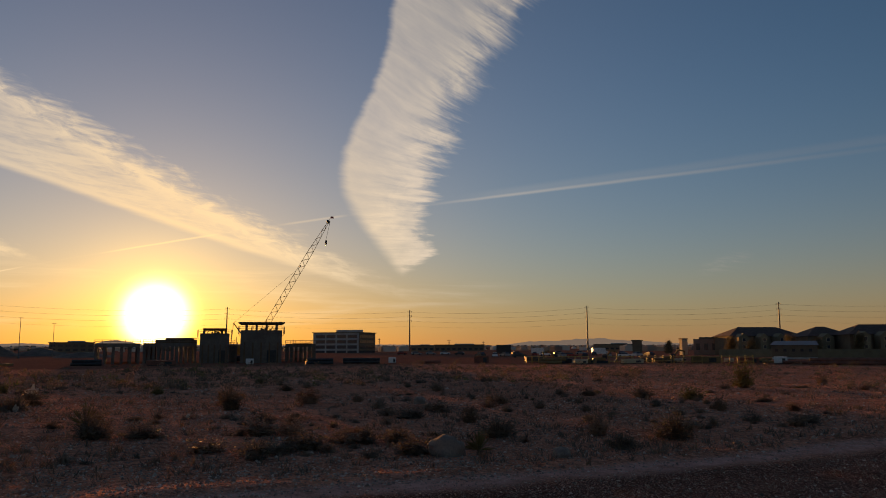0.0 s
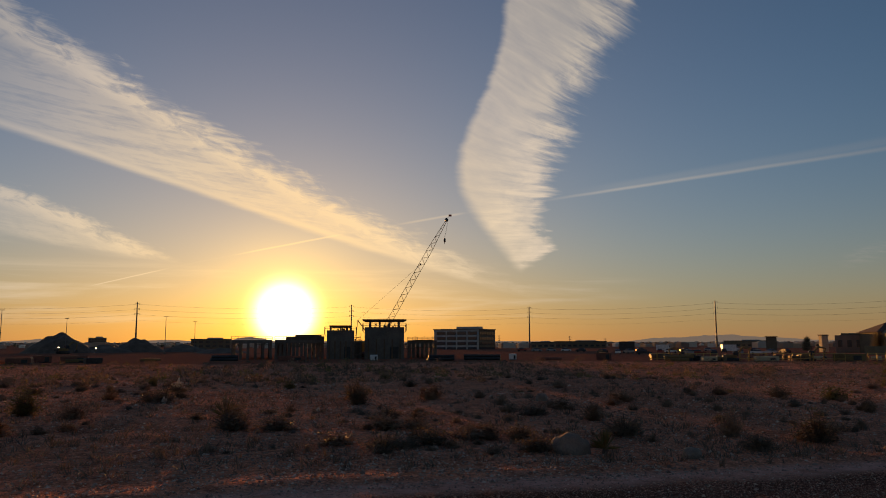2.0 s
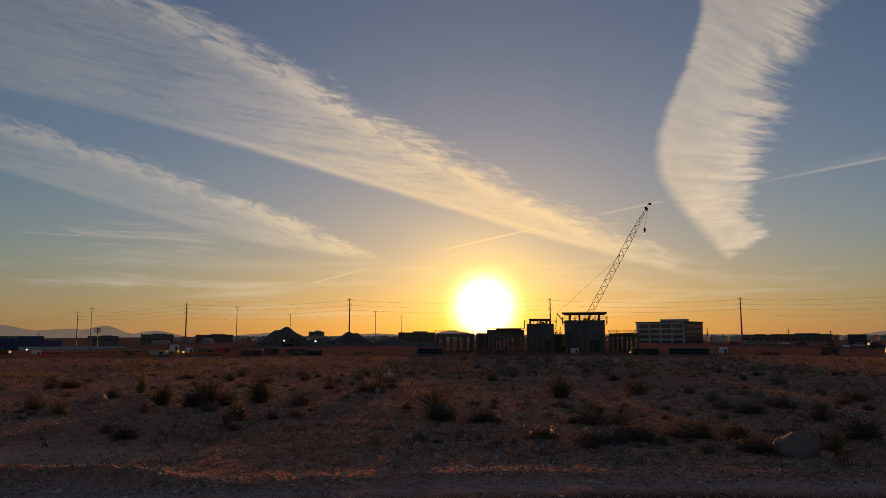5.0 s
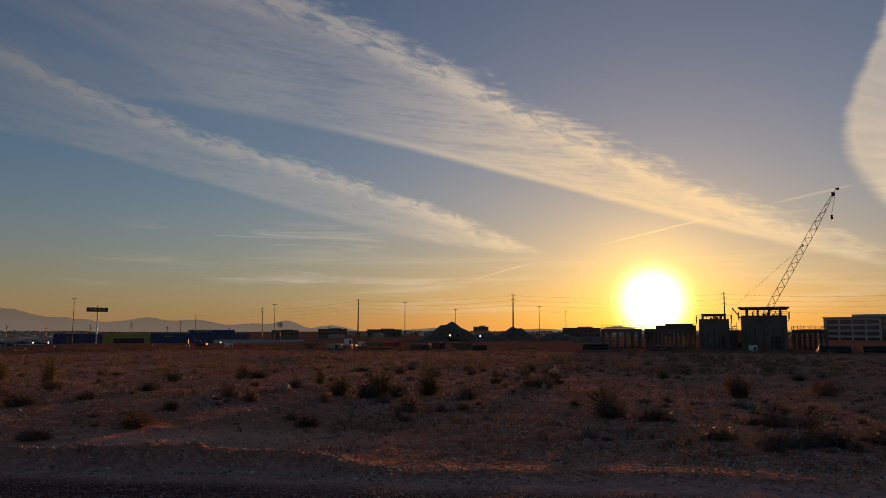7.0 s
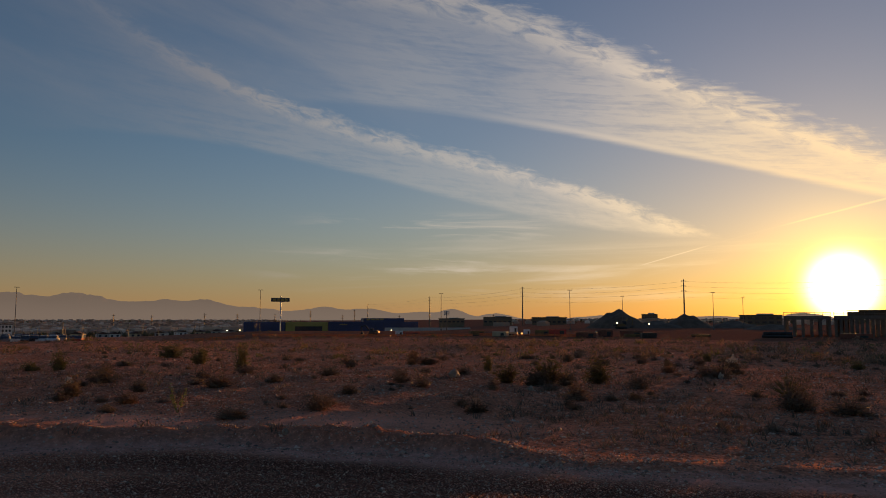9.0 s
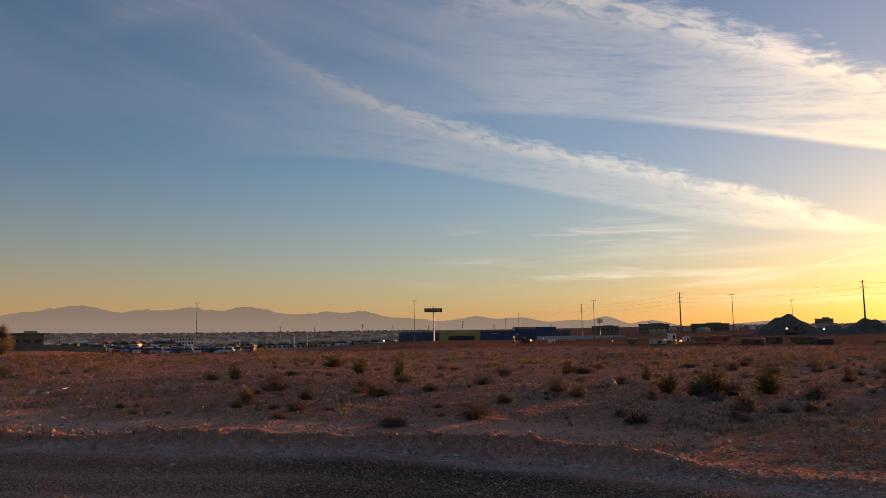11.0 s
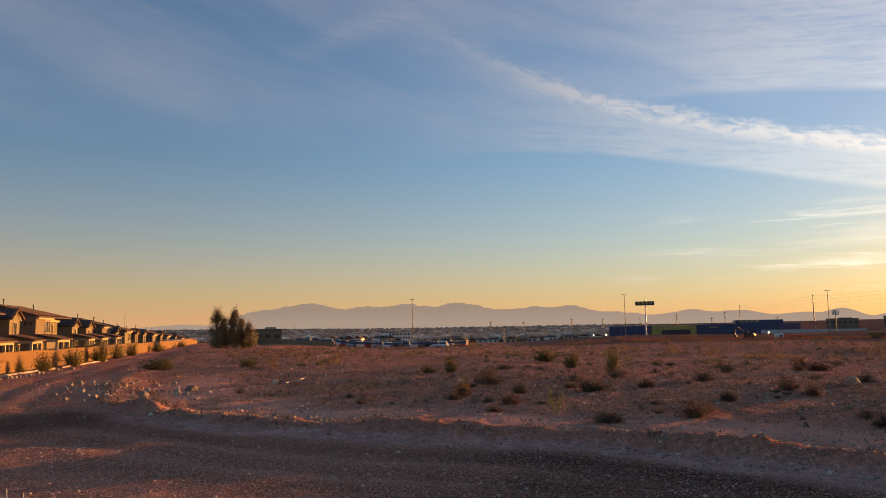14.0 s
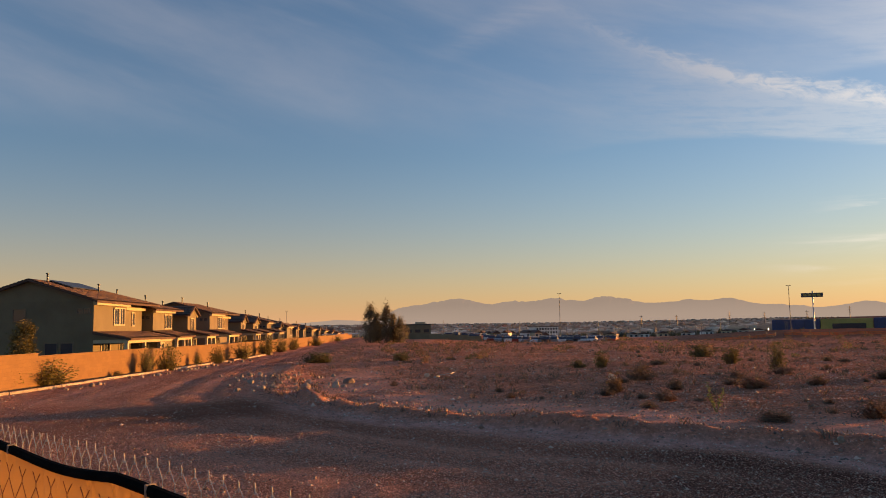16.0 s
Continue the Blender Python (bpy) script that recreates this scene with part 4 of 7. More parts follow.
for a, rise in ((62.97, 2.27), (49.4, 2.1), (39.65, 2.32), (35.79, 1.82), (29.43, 2.05), (27.44, 1.7), (78.95, 2.2), (92.2, 1.75), (99.6, 1.3)):
    light_mast(a, rise)

cell = thing("cell_tower", "mobile phone mast with a ring of antennas", "mast", at=(*polar(48.98, 560).xy, -5), turn=49)
part("pole", tube(bmesh.new(), (0, 0, 0), (0, 0, 15.6), 0.35, 0.25, 8), M_STEEL, cell)
for k in range(6):
    x = -1.75 + 0.7 * k
    part("antenna", box(bmesh.new(), x - 0.22, x + 0.22, -0.5 + 0.15 * (k % 2), -0.2 + 0.15 * (k % 2), 12.6, 15.4), M_GALV, cell)
part("platform", box(bmesh.new(), -1.9, 1.9, -0.5, 0.5, 12.3, 12.5), M_STEEL, cell)


# ---- the blue store and its sign ----
def big_store():
    d = 640.0
    a0, a1 = 64.15, 51.15
    mid = (a0 + a1) / 2
    s = thing("furniture_store", "long blue warehouse store with a yellow middle section", "store", at=(*polar(mid, d).xy, -10.0), turn=mid)

    def xa(a):
        return d * math.tan(radians(mid - a))

    def zt(r):
        return EYE + d * math.tan(radians(r)) + 10.0

    def panel(name, al, ar, rise, mat, depth0=0.0, label="", z0=0.0):
        return part(name, box(bmesh.new(), xa(al), xa(ar), depth0, depth0 + 60, z0, zt(rise), 0.2), mat, s, label)

    panel("blue_wing", a0, 61.15, -0.10, M_BLUE)
    panel("yellow_section", 61.1, 58.0, -0.10, M_STOREYELLOW, -1.0)
    panel("blue_hall", 57.95, a1, -0.07, M_BLUE, 0.2)
    panel("upper_hall", 55.3, 52.2, 0.20, M_BLUE, 4.0)
    for i in range(22):
        x = xa(a0) + (i + 0.5) * (xa(a1) - xa(a0)) / 22
        part("cladding_joint", box(bmesh.new(), x - 0.08, x + 0.08, -0.05, 0.18, 0.5, zt(-0.16)), M_DARK, s)
    part("entrance", box(bmesh.new(), xa(60.4), xa(58.4), -1.3, -0.95, 3.0, zt(-0.42)), M_GLASS, s)
    for k in range(4):
        for al, w, base, hh in ((55.05, 0.27, 0.045, 0.12), (57.1, 0.12, -0.32, 0.08)):
            part("letter_bar", box(bmesh.new(), xa(al - k * w * 1.25), xa(al - k * w * 1.25 - w), 3.7 if w > 0.2 else -0.2, 3.99 if w > 0.2 else 0.15, zt(base), zt(base + hh)), M_STOREYELLOW, s, "yellow sign shape")
    part("ramp_wall", box(bmesh.new(), xa(53.8), xa(47.5), -20, -18, 0, zt(-0.5)), M_GREYWALL, s)


big_store()
sign = thing("pylon_sign", "tall pylon sign with a dark panel and yellow shapes", "sign", at=(*polar(61.5, 505).xy, -8.5), turn=61.5)
zc = EYE + 505 * math.tan(radians(1.55)) + 8.5
part("pole", tube(bmesh.new(), (0.1, 0, 0), (0.1, 0, zc + 2.6), 0.42, 0.36, 10), M_WHITE, sign)
panel_ = part("panel", box(bmesh.new(), -6.2, 5.8, -0.9, -0.5, zc - 1.3, zc + 1.3, 0.1), M_SIGNFACE, sign)
for k in range(4):
    part("letter_bar", box(bmesh.new(), -4.9 + k * 2.5, -3.1 + k * 2.5, -1.0, -0.905, zc - 0.55, zc + 0.75), M_STOREYELLOW, panel_, "dull yellow sign shape")


# ---- earth heaps, machines and goods along the edge of the lot ----
def heap(a, d, wide, high, seed):
    bm = bmesh.new()
    n = 26
    for j in range(n + 1):
        for i in range(n + 1):
            x, y = (i / n * 2 - 1) * wide, (j / n * 2 - 1) * wide * 0.8
            r = math.hypot(x / wide, y / wide / 0.8)
            q = Vector((x, y, seed * 5.0)) / wide
            h = high * max(0, 1 - r ** 1.9) ** 1.15 * (1 + 0.4 * noise.noise(q * 3)) + 0.18 * noise.noise(q * 11) * (r < 1)
            bm.verts.new((x, y, h - 0.4))
    bm.verts.ensure_lookup_table()
    for j in range(n):
        for i in range(n):
            k = j * (n + 1) + i
            bm.faces.new([bm.verts[q] for q in (k, k + 1, k + n + 2, k + n + 1)])
    p = polar(a, d)
    ob = new("mound", mesh_of("mound", bm, M_SOIL, True))
    ob.matrix_basis = pose(p.x, p.y, ground_z(p.x, p.y), 0, 0, a)
    tagged(ob, "large heap of brown excavated earth", "heap", "earth heaps")


M_SOIL = surface("heap_soil", (0.10, 0.07, 0.05), (0.19, 0.13, 0.095), 0.5, 0.95, 0.5)
heap(36.2, 330, 14.0, 7.6, 3)
heap(31.2, 350, 12.0, 5.6, 8)
heap(33.6, 345, 16.0, 3.4, 14)
heap(28.0, 360, 14.0, 3.2, 19)
heap(25.5, 300, 12.0, 2.2, 21)


def container(a, d, w, h, dep, mat, label, turn=0.0):
    p = polar(a, d)
    c = thing("container", label, "container", "site containers", (p.x, p.y, ground_z(p.x, p.y) - 0.05), a + turn)
    part("body", box(bmesh.new(), -w / 2, w / 2, 0, dep, 0.15, h, 0.04), mat, c)
    n = max(3, int(w / 0.6))
    for i in range(n):
        x = -w / 2 + (i + 0.5) * w / n
        part("rib", box(bmesh.new(), x - 0.07, x + 0.07, -0.05, -0.002, 0.25, h - 0.15), mat, c)
    part("skid", box(bmesh.new(), -w / 2 + 0.1, w / 2 - 0.1, 0.1, dep - 0.1, 0.0, 0.149), M_DARK, c)
    part("door", box(bmesh.new(), w * 0.12, w * 0.36, -0.06, -0.055 + 0.05, 0.25, h - 0.3), M_DARK, c)


container(-2.85, 152, 2.9, 1.55, 2.2, M_RUST, "rust-red steel bin on skids")
container(-4.55, 390, 7.6, 4.6, 5, M_DARK, "large dark steel tank box")
container(-19.1, 150, 5.2, 1.35, 2.2, M_YELLOW, "yellow steel trench box")
container(-24.0, 148, 2.2, 1.3, 2.0, M_WHITE, "pale plywood crate on the ground")
container(-22.0, 152, 3.4, 1.15, 2.0, M_RUST, "rust-red steel bin on skids")
container(20.5, 145, 5.0, 1.0, 2.2, M_RUST, "rust-red steel bin on skids")
container(40.6, 148, 3.4, 1.5, 2.2, M_RED, "red steel bin on the lot's edge")
container(35.2, 150, 4.4, 1.25, 2.2, M_RUST, "rust-red steel bin on skids")
container(37.1, 152, 3.0, 1.4, 2.2, M_RUST, "rust-red steel bin on skids")
container(43.9, 150, 1.6, 1.9, 1.6, M_WHITE, "white site toilet cabin")
container(42.9, 156, 1.4, 1.3, 1.6, M_WHITE, "white pallet of wrapped goods")
container(52.6, 150, 1.5, 1.1, 1.5, M_WHITE, "white pallet of wrapped goods")
container(51.8, 153, 4.6, 0.8, 2, M_RED, "red stack of barriers")
container(14.4, 142, 1.4, 1.15, 1.5, M_WHITE, "white water tank cube")
container(3.9, 150, 1.5, 1.25, 1.5, M_WHITE, "white wrapped goods on a pallet")

trailer = thing("site_trailer", "long white office trailer with a blue-grey roof", "trailer", at=(*polar(-24.9, 205).xy, 0), turn=-24.9)
part("body", box(bmesh.new(), -5.2, 5.2, 0, 3.2, 0.5, 3.5, 0.05), M_STUCCO2, trailer)
bm = bmesh.new()
prism(bm, [(-5.5, 3.5), (5.5, 3.5), (5.0, 4.5), (-4.4, 4.5)], -0.3, 3.5)
part("roof", bm, surface("blue_grey_roof", (0.25, 0.32, 0.42), (0.33, 0.40, 0.5), 0.5, 0.4, 0.1), trailer)
for k in range(5):
    w_ = part("window", box(bmesh.new(), -4.3 + k * 1.9, -3.6 + k * 1.9, -0.06, -0.003, 1.9, 2.6), M_DARK, trailer)
    part("pane", box(bmesh.new(), -4.22 + k * 1.9, -3.68 + k * 1.9, -0.08, -0.063, 1.98, 2.52), M_GLASS, w_)
part("skirt", box(bmesh.new(), -5.1, 5.1, 0.1, 3.1, 0.0, 0.499), M_GALV, trailer)


def excavator(a, d, turn, size=1.0, mat=None):
    """A tracked digger with cab, boom, stick and bucket."""
    mat = mat or M_YELLOW
    p = polar(a, d)
    e = thing("excavator", "yellow tracked excavator parked on the site", "excavator", "excavators", (p.x, p.y, ground_z(p.x, p.y) - 0.05), a + turn)
    e.scale = (size, size, size)
    for y in (-1.2, 1.2):
        part("track", box(bmesh.new(), -2.0, 2.0, y - 0.3, y + 0.3, 0, 0.9, 0.3), M_DARK, e)
    part("house", box(bmesh.new(), -2.4, 1.2, -1.3, 1.3, 1.0, 2.1, 0.15), mat, e)
    part("counterweight", box(bmesh.new(), -2.9, -2.3, -1.3, 1.3, 1.0, 1.9, 0.2), M_DARK, e)
    part("cab", box(bmesh.new(), 0.0, 1.5, -1.3, -0.2, 1.6, 3.0, 0.12), M_GLASS, e)
    bm = bmesh.new()
    tube(bm, (1.0, 0.3, 1.6), (3.2, 0.3, 4.2), 0.32, 0.3)
    tube(bm, (3.2, 0.3, 4.2), (5.2, 0.3, 3.7), 0.3, 0.24)
    part("boom", bm, mat, e)
    part("stick", tube(bmesh.new(), (5.2, 0.3, 3.9), (4.9, 0.3, 1.3), 0.25, 0.18), mat, e)
    bm = bmesh.new()
    prism(bm, [(4.6, 1.4), (5.3, 1.3), (5.2, 0.5), (4.3, 0.4), (4.2, 0.9)], -0.2, 0.8)
    part("bucket", bm, M_DARK, e)


excavator(-16.6, 155, 20, 0.62)
excavator(-8.6, 150, -160, 0.6)
excavator(-11.8, 150, 10, 0.6)
excavator(54.6, 158, 160, 0.48, M_DARK)
excavator(35.9, 300, 30, 1.0)


def car(a, d, turn, kind, size=1.0):
    """A parked car or van, side on."""
    p = polar(a, d)
    c = thing(*(("van", "white box van parked in a row", "van") if kind == "van" else ("car", "parked passenger car on the edge of the lot", "car")), "parked vehicles", (p.x, p.y, ground_z(p.x, p.y) - 0.02), a + turn)
    mat = M_CAR[0] if kind == "van" else M_CAR[random.choice((0, 0, 1, 1, 2, 2, 3))]
    bm = bmesh.new()
    if kind == "van":
        prism(bm, [(-3.4, 0.45), (3.2, 0.45), (3.2, 1.5), (2.4, 1.6), (2.0, 2.9), (-3.4, 2.9)], -1.05, 1.05)
    else:
        prism(bm, [(-2.2, 0.35), (2.2, 0.35), (2.25, 0.8), (1.2, 1.0), (-2.2, 1.02)], -0.88, 0.88)
    part("body", bm, mat, c)
    bm = bmesh.new()
    if kind == "van":
        prism(bm, [(2.05, 1.7), (2.5, 1.65), (2.1, 2.6), (2.02, 2.6)], -1.07, 1.07)
    else:
        prism(bm, [(-1.9, 0.94), (1.15, 0.92), (0.45, 1.45), (-1.3, 1.47)], -0.76, 0.76)
    part("cabin_glass", bm, M_SIGNFACE, c)
    if kind == "car":
        part("roof", box(bmesh.new(), -1.3, 0.5, -0.74, 0.74, 1.44, 1.52, 0.03), mat, c)
    for x in ((-2.2, 2.1) if kind == "van" else (-1.35, 1.4)):
        for y in (-0.95, 0.72):
            part("wheel", tube(bmesh.new(), (x, y, 0.34), (x, y + 0.22, 0.34), 0.34, n=12), M_TYRE, c)


for d_row, n_row in ((172, 24), (190, 22), (212, 22)):
    for k in range(n_row):
        if random.random() < 0.84:
            car(87.3 - k * 0.53 + random.uniform(-0.1, 0.1), d_row + random.uniform(-1, 1), random.choice((80, 97, 260)), "car")
for k in range(6):
    car(-5.6 - k * 1.55 + random.uniform(-0.1, 0.1), 330 + random.uniform(-15, 25), random.choice((0, 20, 70)), "van" if k % 3 == 1 else "car")
for k in range(5):
    car(3.2 - k * 1.1, 330 + random.uniform(-15, 25), random.choice((0, 10, 170)), "car")


def pipe_stack(a, d, long, n, mat, label):
    p = polar(a, d)
    s = thing("pipe_stack", label, "pipes", "stacked pipes", (p.x, p.y, ground_z(p.x, p.y)), a + random.uniform(-8, 8))
    for k in range(n):
        row = k // 3
        part("pipe", tube(bmesh.new(), (-long / 2 + random.uniform(-0.2, 0.2), (k % 3) * 0.62 + row * 0.3, 0.3 + row * 0.52), (long / 2, (k % 3) * 0.62 + row * 0.3, 0.3 + row * 0.52), 0.3, n=10), mat, s)


pipe_stack(-28.2, 142, 12, 5, M_RUST, "rust-red steel pipes stacked on the ground")
pipe_stack(-25.2, 146, 5, 3, M_RUST, "rust-red steel pipes stacked on the ground")
pipe_stack(6.2, 148, 7, 5, M_DARK, "dark pipes and timber lying on the ground")
pipe_stack(9.3, 144, 5, 5, M_DARK, "dark pipes and timber lying on the ground")
pipe_stack(1.0, 150, 4, 3, M_RUST, "rust-red steel pipes stacked on the ground")
pipe_stack(-8.0, 146, 4.5, 4, M_YELLOW, "yellow shoring frames stacked on the ground")
pipe_stack(25.3, 150, 5, 4, M_DARK, "dark pipes and timber lying on the ground")


def barrier_fence(a0, a1, d, mat, label, high=0.62):
    """Plastic mesh fence: posts with a sagging net of strips."""
    n = int(abs(a1 - a0) / 0.55)
    p = polar((a0 + a1) / 2, d)
    f_ = thing("mesh_fence", label, "fence", "barrier fences", (p.x, p.y, ground_z(p.x, p.y)), 0)
    last = None
    for i in range(n + 1):
        q = polar(a0 + (a1 - a0) * i / n, d * (1 + 0.012 * math.sin(i * 0.9)))
        v = Vector((q.x - p.x, q.y - p.y, ground_z(q.x, q.y) - ground_z(p.x, p.y)))
        part("post", tube(bmesh.new(), v + Vector((0, 0, -0.1)), v + Vector((0, 0, high + 0.15)), 0.04, n=4), M_STEEL, f_)
        if last is not None:
            bm = bmesh.new()
            for k in range(3):
                z0 = 0.12 + k * (high - 0.15) / 3
                sag = random.uniform(0, 0.12)
                mid_ = last.lerp(v, 0.5) - Vector((0, 0, sag))
                for s0, s1 in ((last, mid_), (mid_, v)):
                    side = (s1 - s0).normalized().cross(Vector((0, 0, 1))) * 0.012
                    c = [s0 + Vector((0, 0, z0)), s1 + Vector((0, 0, z0)), s1 + Vector((0, 0, z0 + 0.11)), s0 + Vector((0, 0, z0 + 0.11))]
                    vs = [bm.verts.new(x + side) for x in c] + [bm.verts.new(x - side) for x in c]
                    for q4 in ((0, 1, 2, 3), (7, 6, 5, 4), (0, 4, 5, 1), (3, 2, 6, 7)):
                        bm.faces.new([vs[j] for j in q4])
            part("net", bm, mat, f_)
        last = v


def shoring_frame(a, d, long, turn):
    """A low frame of yellow tubes that lies ready on the ground."""
    p = polar(a, d)
    f_ = thing("shoring_frame", "yellow tubular shoring frame standing among the goods", "frame", "shoring frames", (p.x, p.y, ground_z(p.x, p.y) - 0.03), a + turn)
    n = max(3, int(long / 1.3))
    for y in (0.0, 1.1):
        for z in (0.45, 1.35):
            part("rail", tube(bmesh.new(), (-long / 2, y, z), (long / 2, y, z), 0.07, n=5), M_CRANE, f_)
        for i in range(n + 1):
            x = -long / 2 + i * long / n
            part("upright", tube(bmesh.new(), (x, y, 0.0), (x, y, 1.5), 0.06, n=5), M_CRANE, f_)
    for i in range(n + 1):
        x = -long / 2 + i * long / n
        part("tie", tube(bmesh.new(), (x, 0.07, 1.4), (x, 1.03, 1.4), 0.05, n=4), M_CRANE, f_)


for a, d, long, turn in ((-7.2, 151, 5.5, 8), (-9.6, 154, 6.5, -6), (-13.2, 148, 4.5, 12), (-15.6, 152, 6.0, -10), (-17.9, 149, 5.0, 4), (-21.2, 151, 5.5, -5)):
    shoring_frame(a, d, long, turn)
barrier_fence(76.5, 64.0, 140, M_ORANGE, "sagging orange plastic safety fence")
barrier_fence(63.5, 47.0, 142, M_ORANGE, "sagging orange plastic safety fence beyond the brush")
barrier_fence(46.5, 38.0, 146, M_ORANGE, "sagging orange plastic safety fence by the heaps")

# ---- buildings on the far right ----
def apartment(a, d, wide, high, bays, seed):
    """A three-storey block with a hipped roof and gabled bays."""
    rnd = random.Random(seed)
    p = polar(a, d)
    b = thing("apartment_building", "three-storey stucco apartment block with dark hipped roof", "building", "apartment blocks", (p.x, p.y, -1.0), a + 26)
    w = wide / 2
    part("wall", box(bmesh.new(), -w, w, 0, 14, 0, high), M_STUCCO2, b)
    bm = bmesh.new()
    o = 0.8
    base = [bm.verts.new(c) for c in ((-w - o, -o, high), (w + o, -o, high), (w + o, 14 + o, high), (-w - o, 14 + o, high))]
    r0, r1 = bm.verts.new((-w + 6, 7, high + 3.4)), bm.verts.new((w - 6, 7, high + 3.4))
    for q in ((base[0], base[1], r1, r0), (base[1], base[2], r1), (base[2], base[3], r0, r1), (base[3], base[0], r0), base[::-1]):
        bm.faces.new(q)
    part("roof", bm, M_ROOF, b)
    for k in range(bays):
        x = -w + (k + 0.5 + rnd.uniform(-0.1, 0.1)) * wide / bays
        bw = rnd.uniform(1.3, 1.9)
        bm = bmesh.new()
        prism(bm, [(x - bw, 0), (x + bw, 0), (x + bw, high - 0.4), (x, high + 0.9), (x - bw, high - 0.4)], -4.6, 0.2)
        part("gabled_bay", bm, M_STUCCO, b)
        for f in range(3):
            wi = part("window", box(bmesh.new(), x - 0.6, x + 0.6, -4.68, -4.603, 1.0 + f * high * 0.31, 2.3 + f * high * 0.31), M_TRIM, b)
            part("pane", box(bmesh.new(), x - 0.5, x + 0.5, -4.7, -4.683, 1.1 + f * high * 0.31, 2.2 + f * high * 0.31), M_GLASS, wi)
    return b


apartment(-23.2, 292, 26, 7.9, 4, 1)
apartment(-27.2, 285, 15, 7.6, 2, 2)
apartment(-30.6, 280, 24, 8.0, 4, 3)
apartment(-35.5, 290, 24, 8.0, 3, 4)

shop = thing("brick_building", "low pink-brown block building with a flat parapet", "building", at=(*polar(-19.25, 300).xy, 0), turn=-19.25)
part("wall", box(bmesh.new(), -4.8, 5.0, 0, 12, 0, 6.1, 0.05), surface("pink_block", (0.30, 0.17, 0.12), (0.4, 0.24, 0.17), 0.4, 0.9, 0.2), shop)
part("parapet", box(bmesh.new(), -2.8, 3.4, -0.2, 11, 6.1, 6.8), M_STUCCO2, shop)
for k in range(3):
    part("window", box(bmesh.new(), -3.9 + k * 2.9, -2.5 + k * 2.9, -0.08, -0.003, 2.0, 4.4), M_GLASS, shop)
part("lean_to", box(bmesh.new(), 5.02, 9.0, 0, 10, 0, 5.2), M_STUCCO2, shop)
tower = thing("lit_tower", "narrow pale tower catching the low sun", "tower", at=(*polar(-17.75, 320).xy, 0), turn=10)
part("wall", box(bmesh.new(), -1.2, 1.2, 0, 2.4, 0, 6.2, 0.05), M_TRIM, tower)
part("cap", box(bmesh.new(), -1.4, 1.4, -0.2, 2.6, 6.2, 6.6), M_ROOF, tower)
shed = thing("small_shed", "small dark shed with a flat roof", "shed", at=(*polar(-14.4, 400).xy, 0), turn=-14)
part("wall", box(bmesh.new(), -2.4, 2.4, 0, 4, 0, 6.4), M_STUCCO2, shed)
part("roof", box(bmesh.new(), -2.9, 2.9, -0.5, 4.5, 6.4, 6.8), M_DARK, shed)
far_wall = thing("boundary_wall", "low tan block boundary wall beyond the site", "wall", at=(0, 0, 0))
for k in range(11):
    q = polar(-20.8 - k * 1.5, 240)
    bm = box(bmesh.new(), -3.2, 3.2, -0.1, 0.1, 0, 2.4)
    bmesh.ops.transform(bm, matrix=pose(q.x, q.y, 0, 0, 0, -20.8 - k * 1.5), verts=bm.verts)
    part("panel", bm, M_STUCCO, far_wall)

# a far hotel tower and low sheds along the horizon
for k, (a, d, w, h, lab) in enumerate(((33.85, 1500, 30, 16, "far hotel block against the sunset"), (45.1, 900, 34, 7.4, "far white flat-roofed building"), (26.3, 700, 34, 8, "far low warehouse with a flat roof"),
                                      (41.2, 800, 36, 6.5, "far low warehouse with a flat roof"), (-1.2, 700, 46, 5.6, "far low warehouse with a flat roof"), (1.6, 640, 20, 4.8, "far low warehouse with a flat roof"), (-12.8, 760, 40, 6.0, "far low warehouse with a flat roof"),
                                      (48.6, 880, 30, 5.5, "far white flat-roofed building"), (89.75, 430, 15.0, 9.0, "brown three-storey building with pale ends"))):
    p = polar(a, d)
    z = ground_z(p.x, p.y)
    lift = 0.0 if a > 60 else -z
    b = thing("far_building", lab, "building", "far buildings", (p.x, p.y, z), a)
    part("wall", box(bmesh.new(), -w / 2, w / 2, 0, w * 0.4, -1, h + lift), M_STUCCO if a > 80 else M_STUCCO2, b)
    part("roof", box(bmesh.new(), -w * 0.52, w * 0.52, -0.4, w * 0.42, h + lift, h + lift + 0.5), M_DARK, b)
    part("upper_block", box(bmesh.new(), -w * 0.1, w * 0.3, 2, w * 0.3, h + lift + 0.5, h + lift + 0.5 + h * 0.14), M_TRIM if a > 80 else M_GREYWALL, b)
    n = max(3, int(w / 5))
    for f in range(max(1, int(h / 4))):
        for i in range(n):
            x = -w / 2 + (i + 0.5) * w / n
            part("window", box(bmesh.new(), x - w / n * 0.3, x + w / n * 0.3, -0.15, -0.003, 1.2 + f * 3.6 + lift * (a < 60), 2.9 + f * 3.6 + lift * (a < 60)), M_GLASS, b)

white = thing("white_apartments", "white four-storey apartment block with rows of windows", "building", at=(*polar(79.95, 690).xy, -14), turn=112)
part("wall", box(bmesh.new(), -12, 12, 0, 12, 0, 13.6), M_WHITE, white)
part("roof", box(bmesh.new(), -12.5, 12.5, -0.5, 12.5, 13.6, 14.2), M_ROOF, white)
for f in range(4):
    for i in range(8):
        part("window", box(bmesh.new(), -10.9 + i * 2.9, -9.3 + i * 2.9, -0.15, -0.003, 1.4 + f * 3.2, 3.2 + f * 3.2), M_GLASS, white)


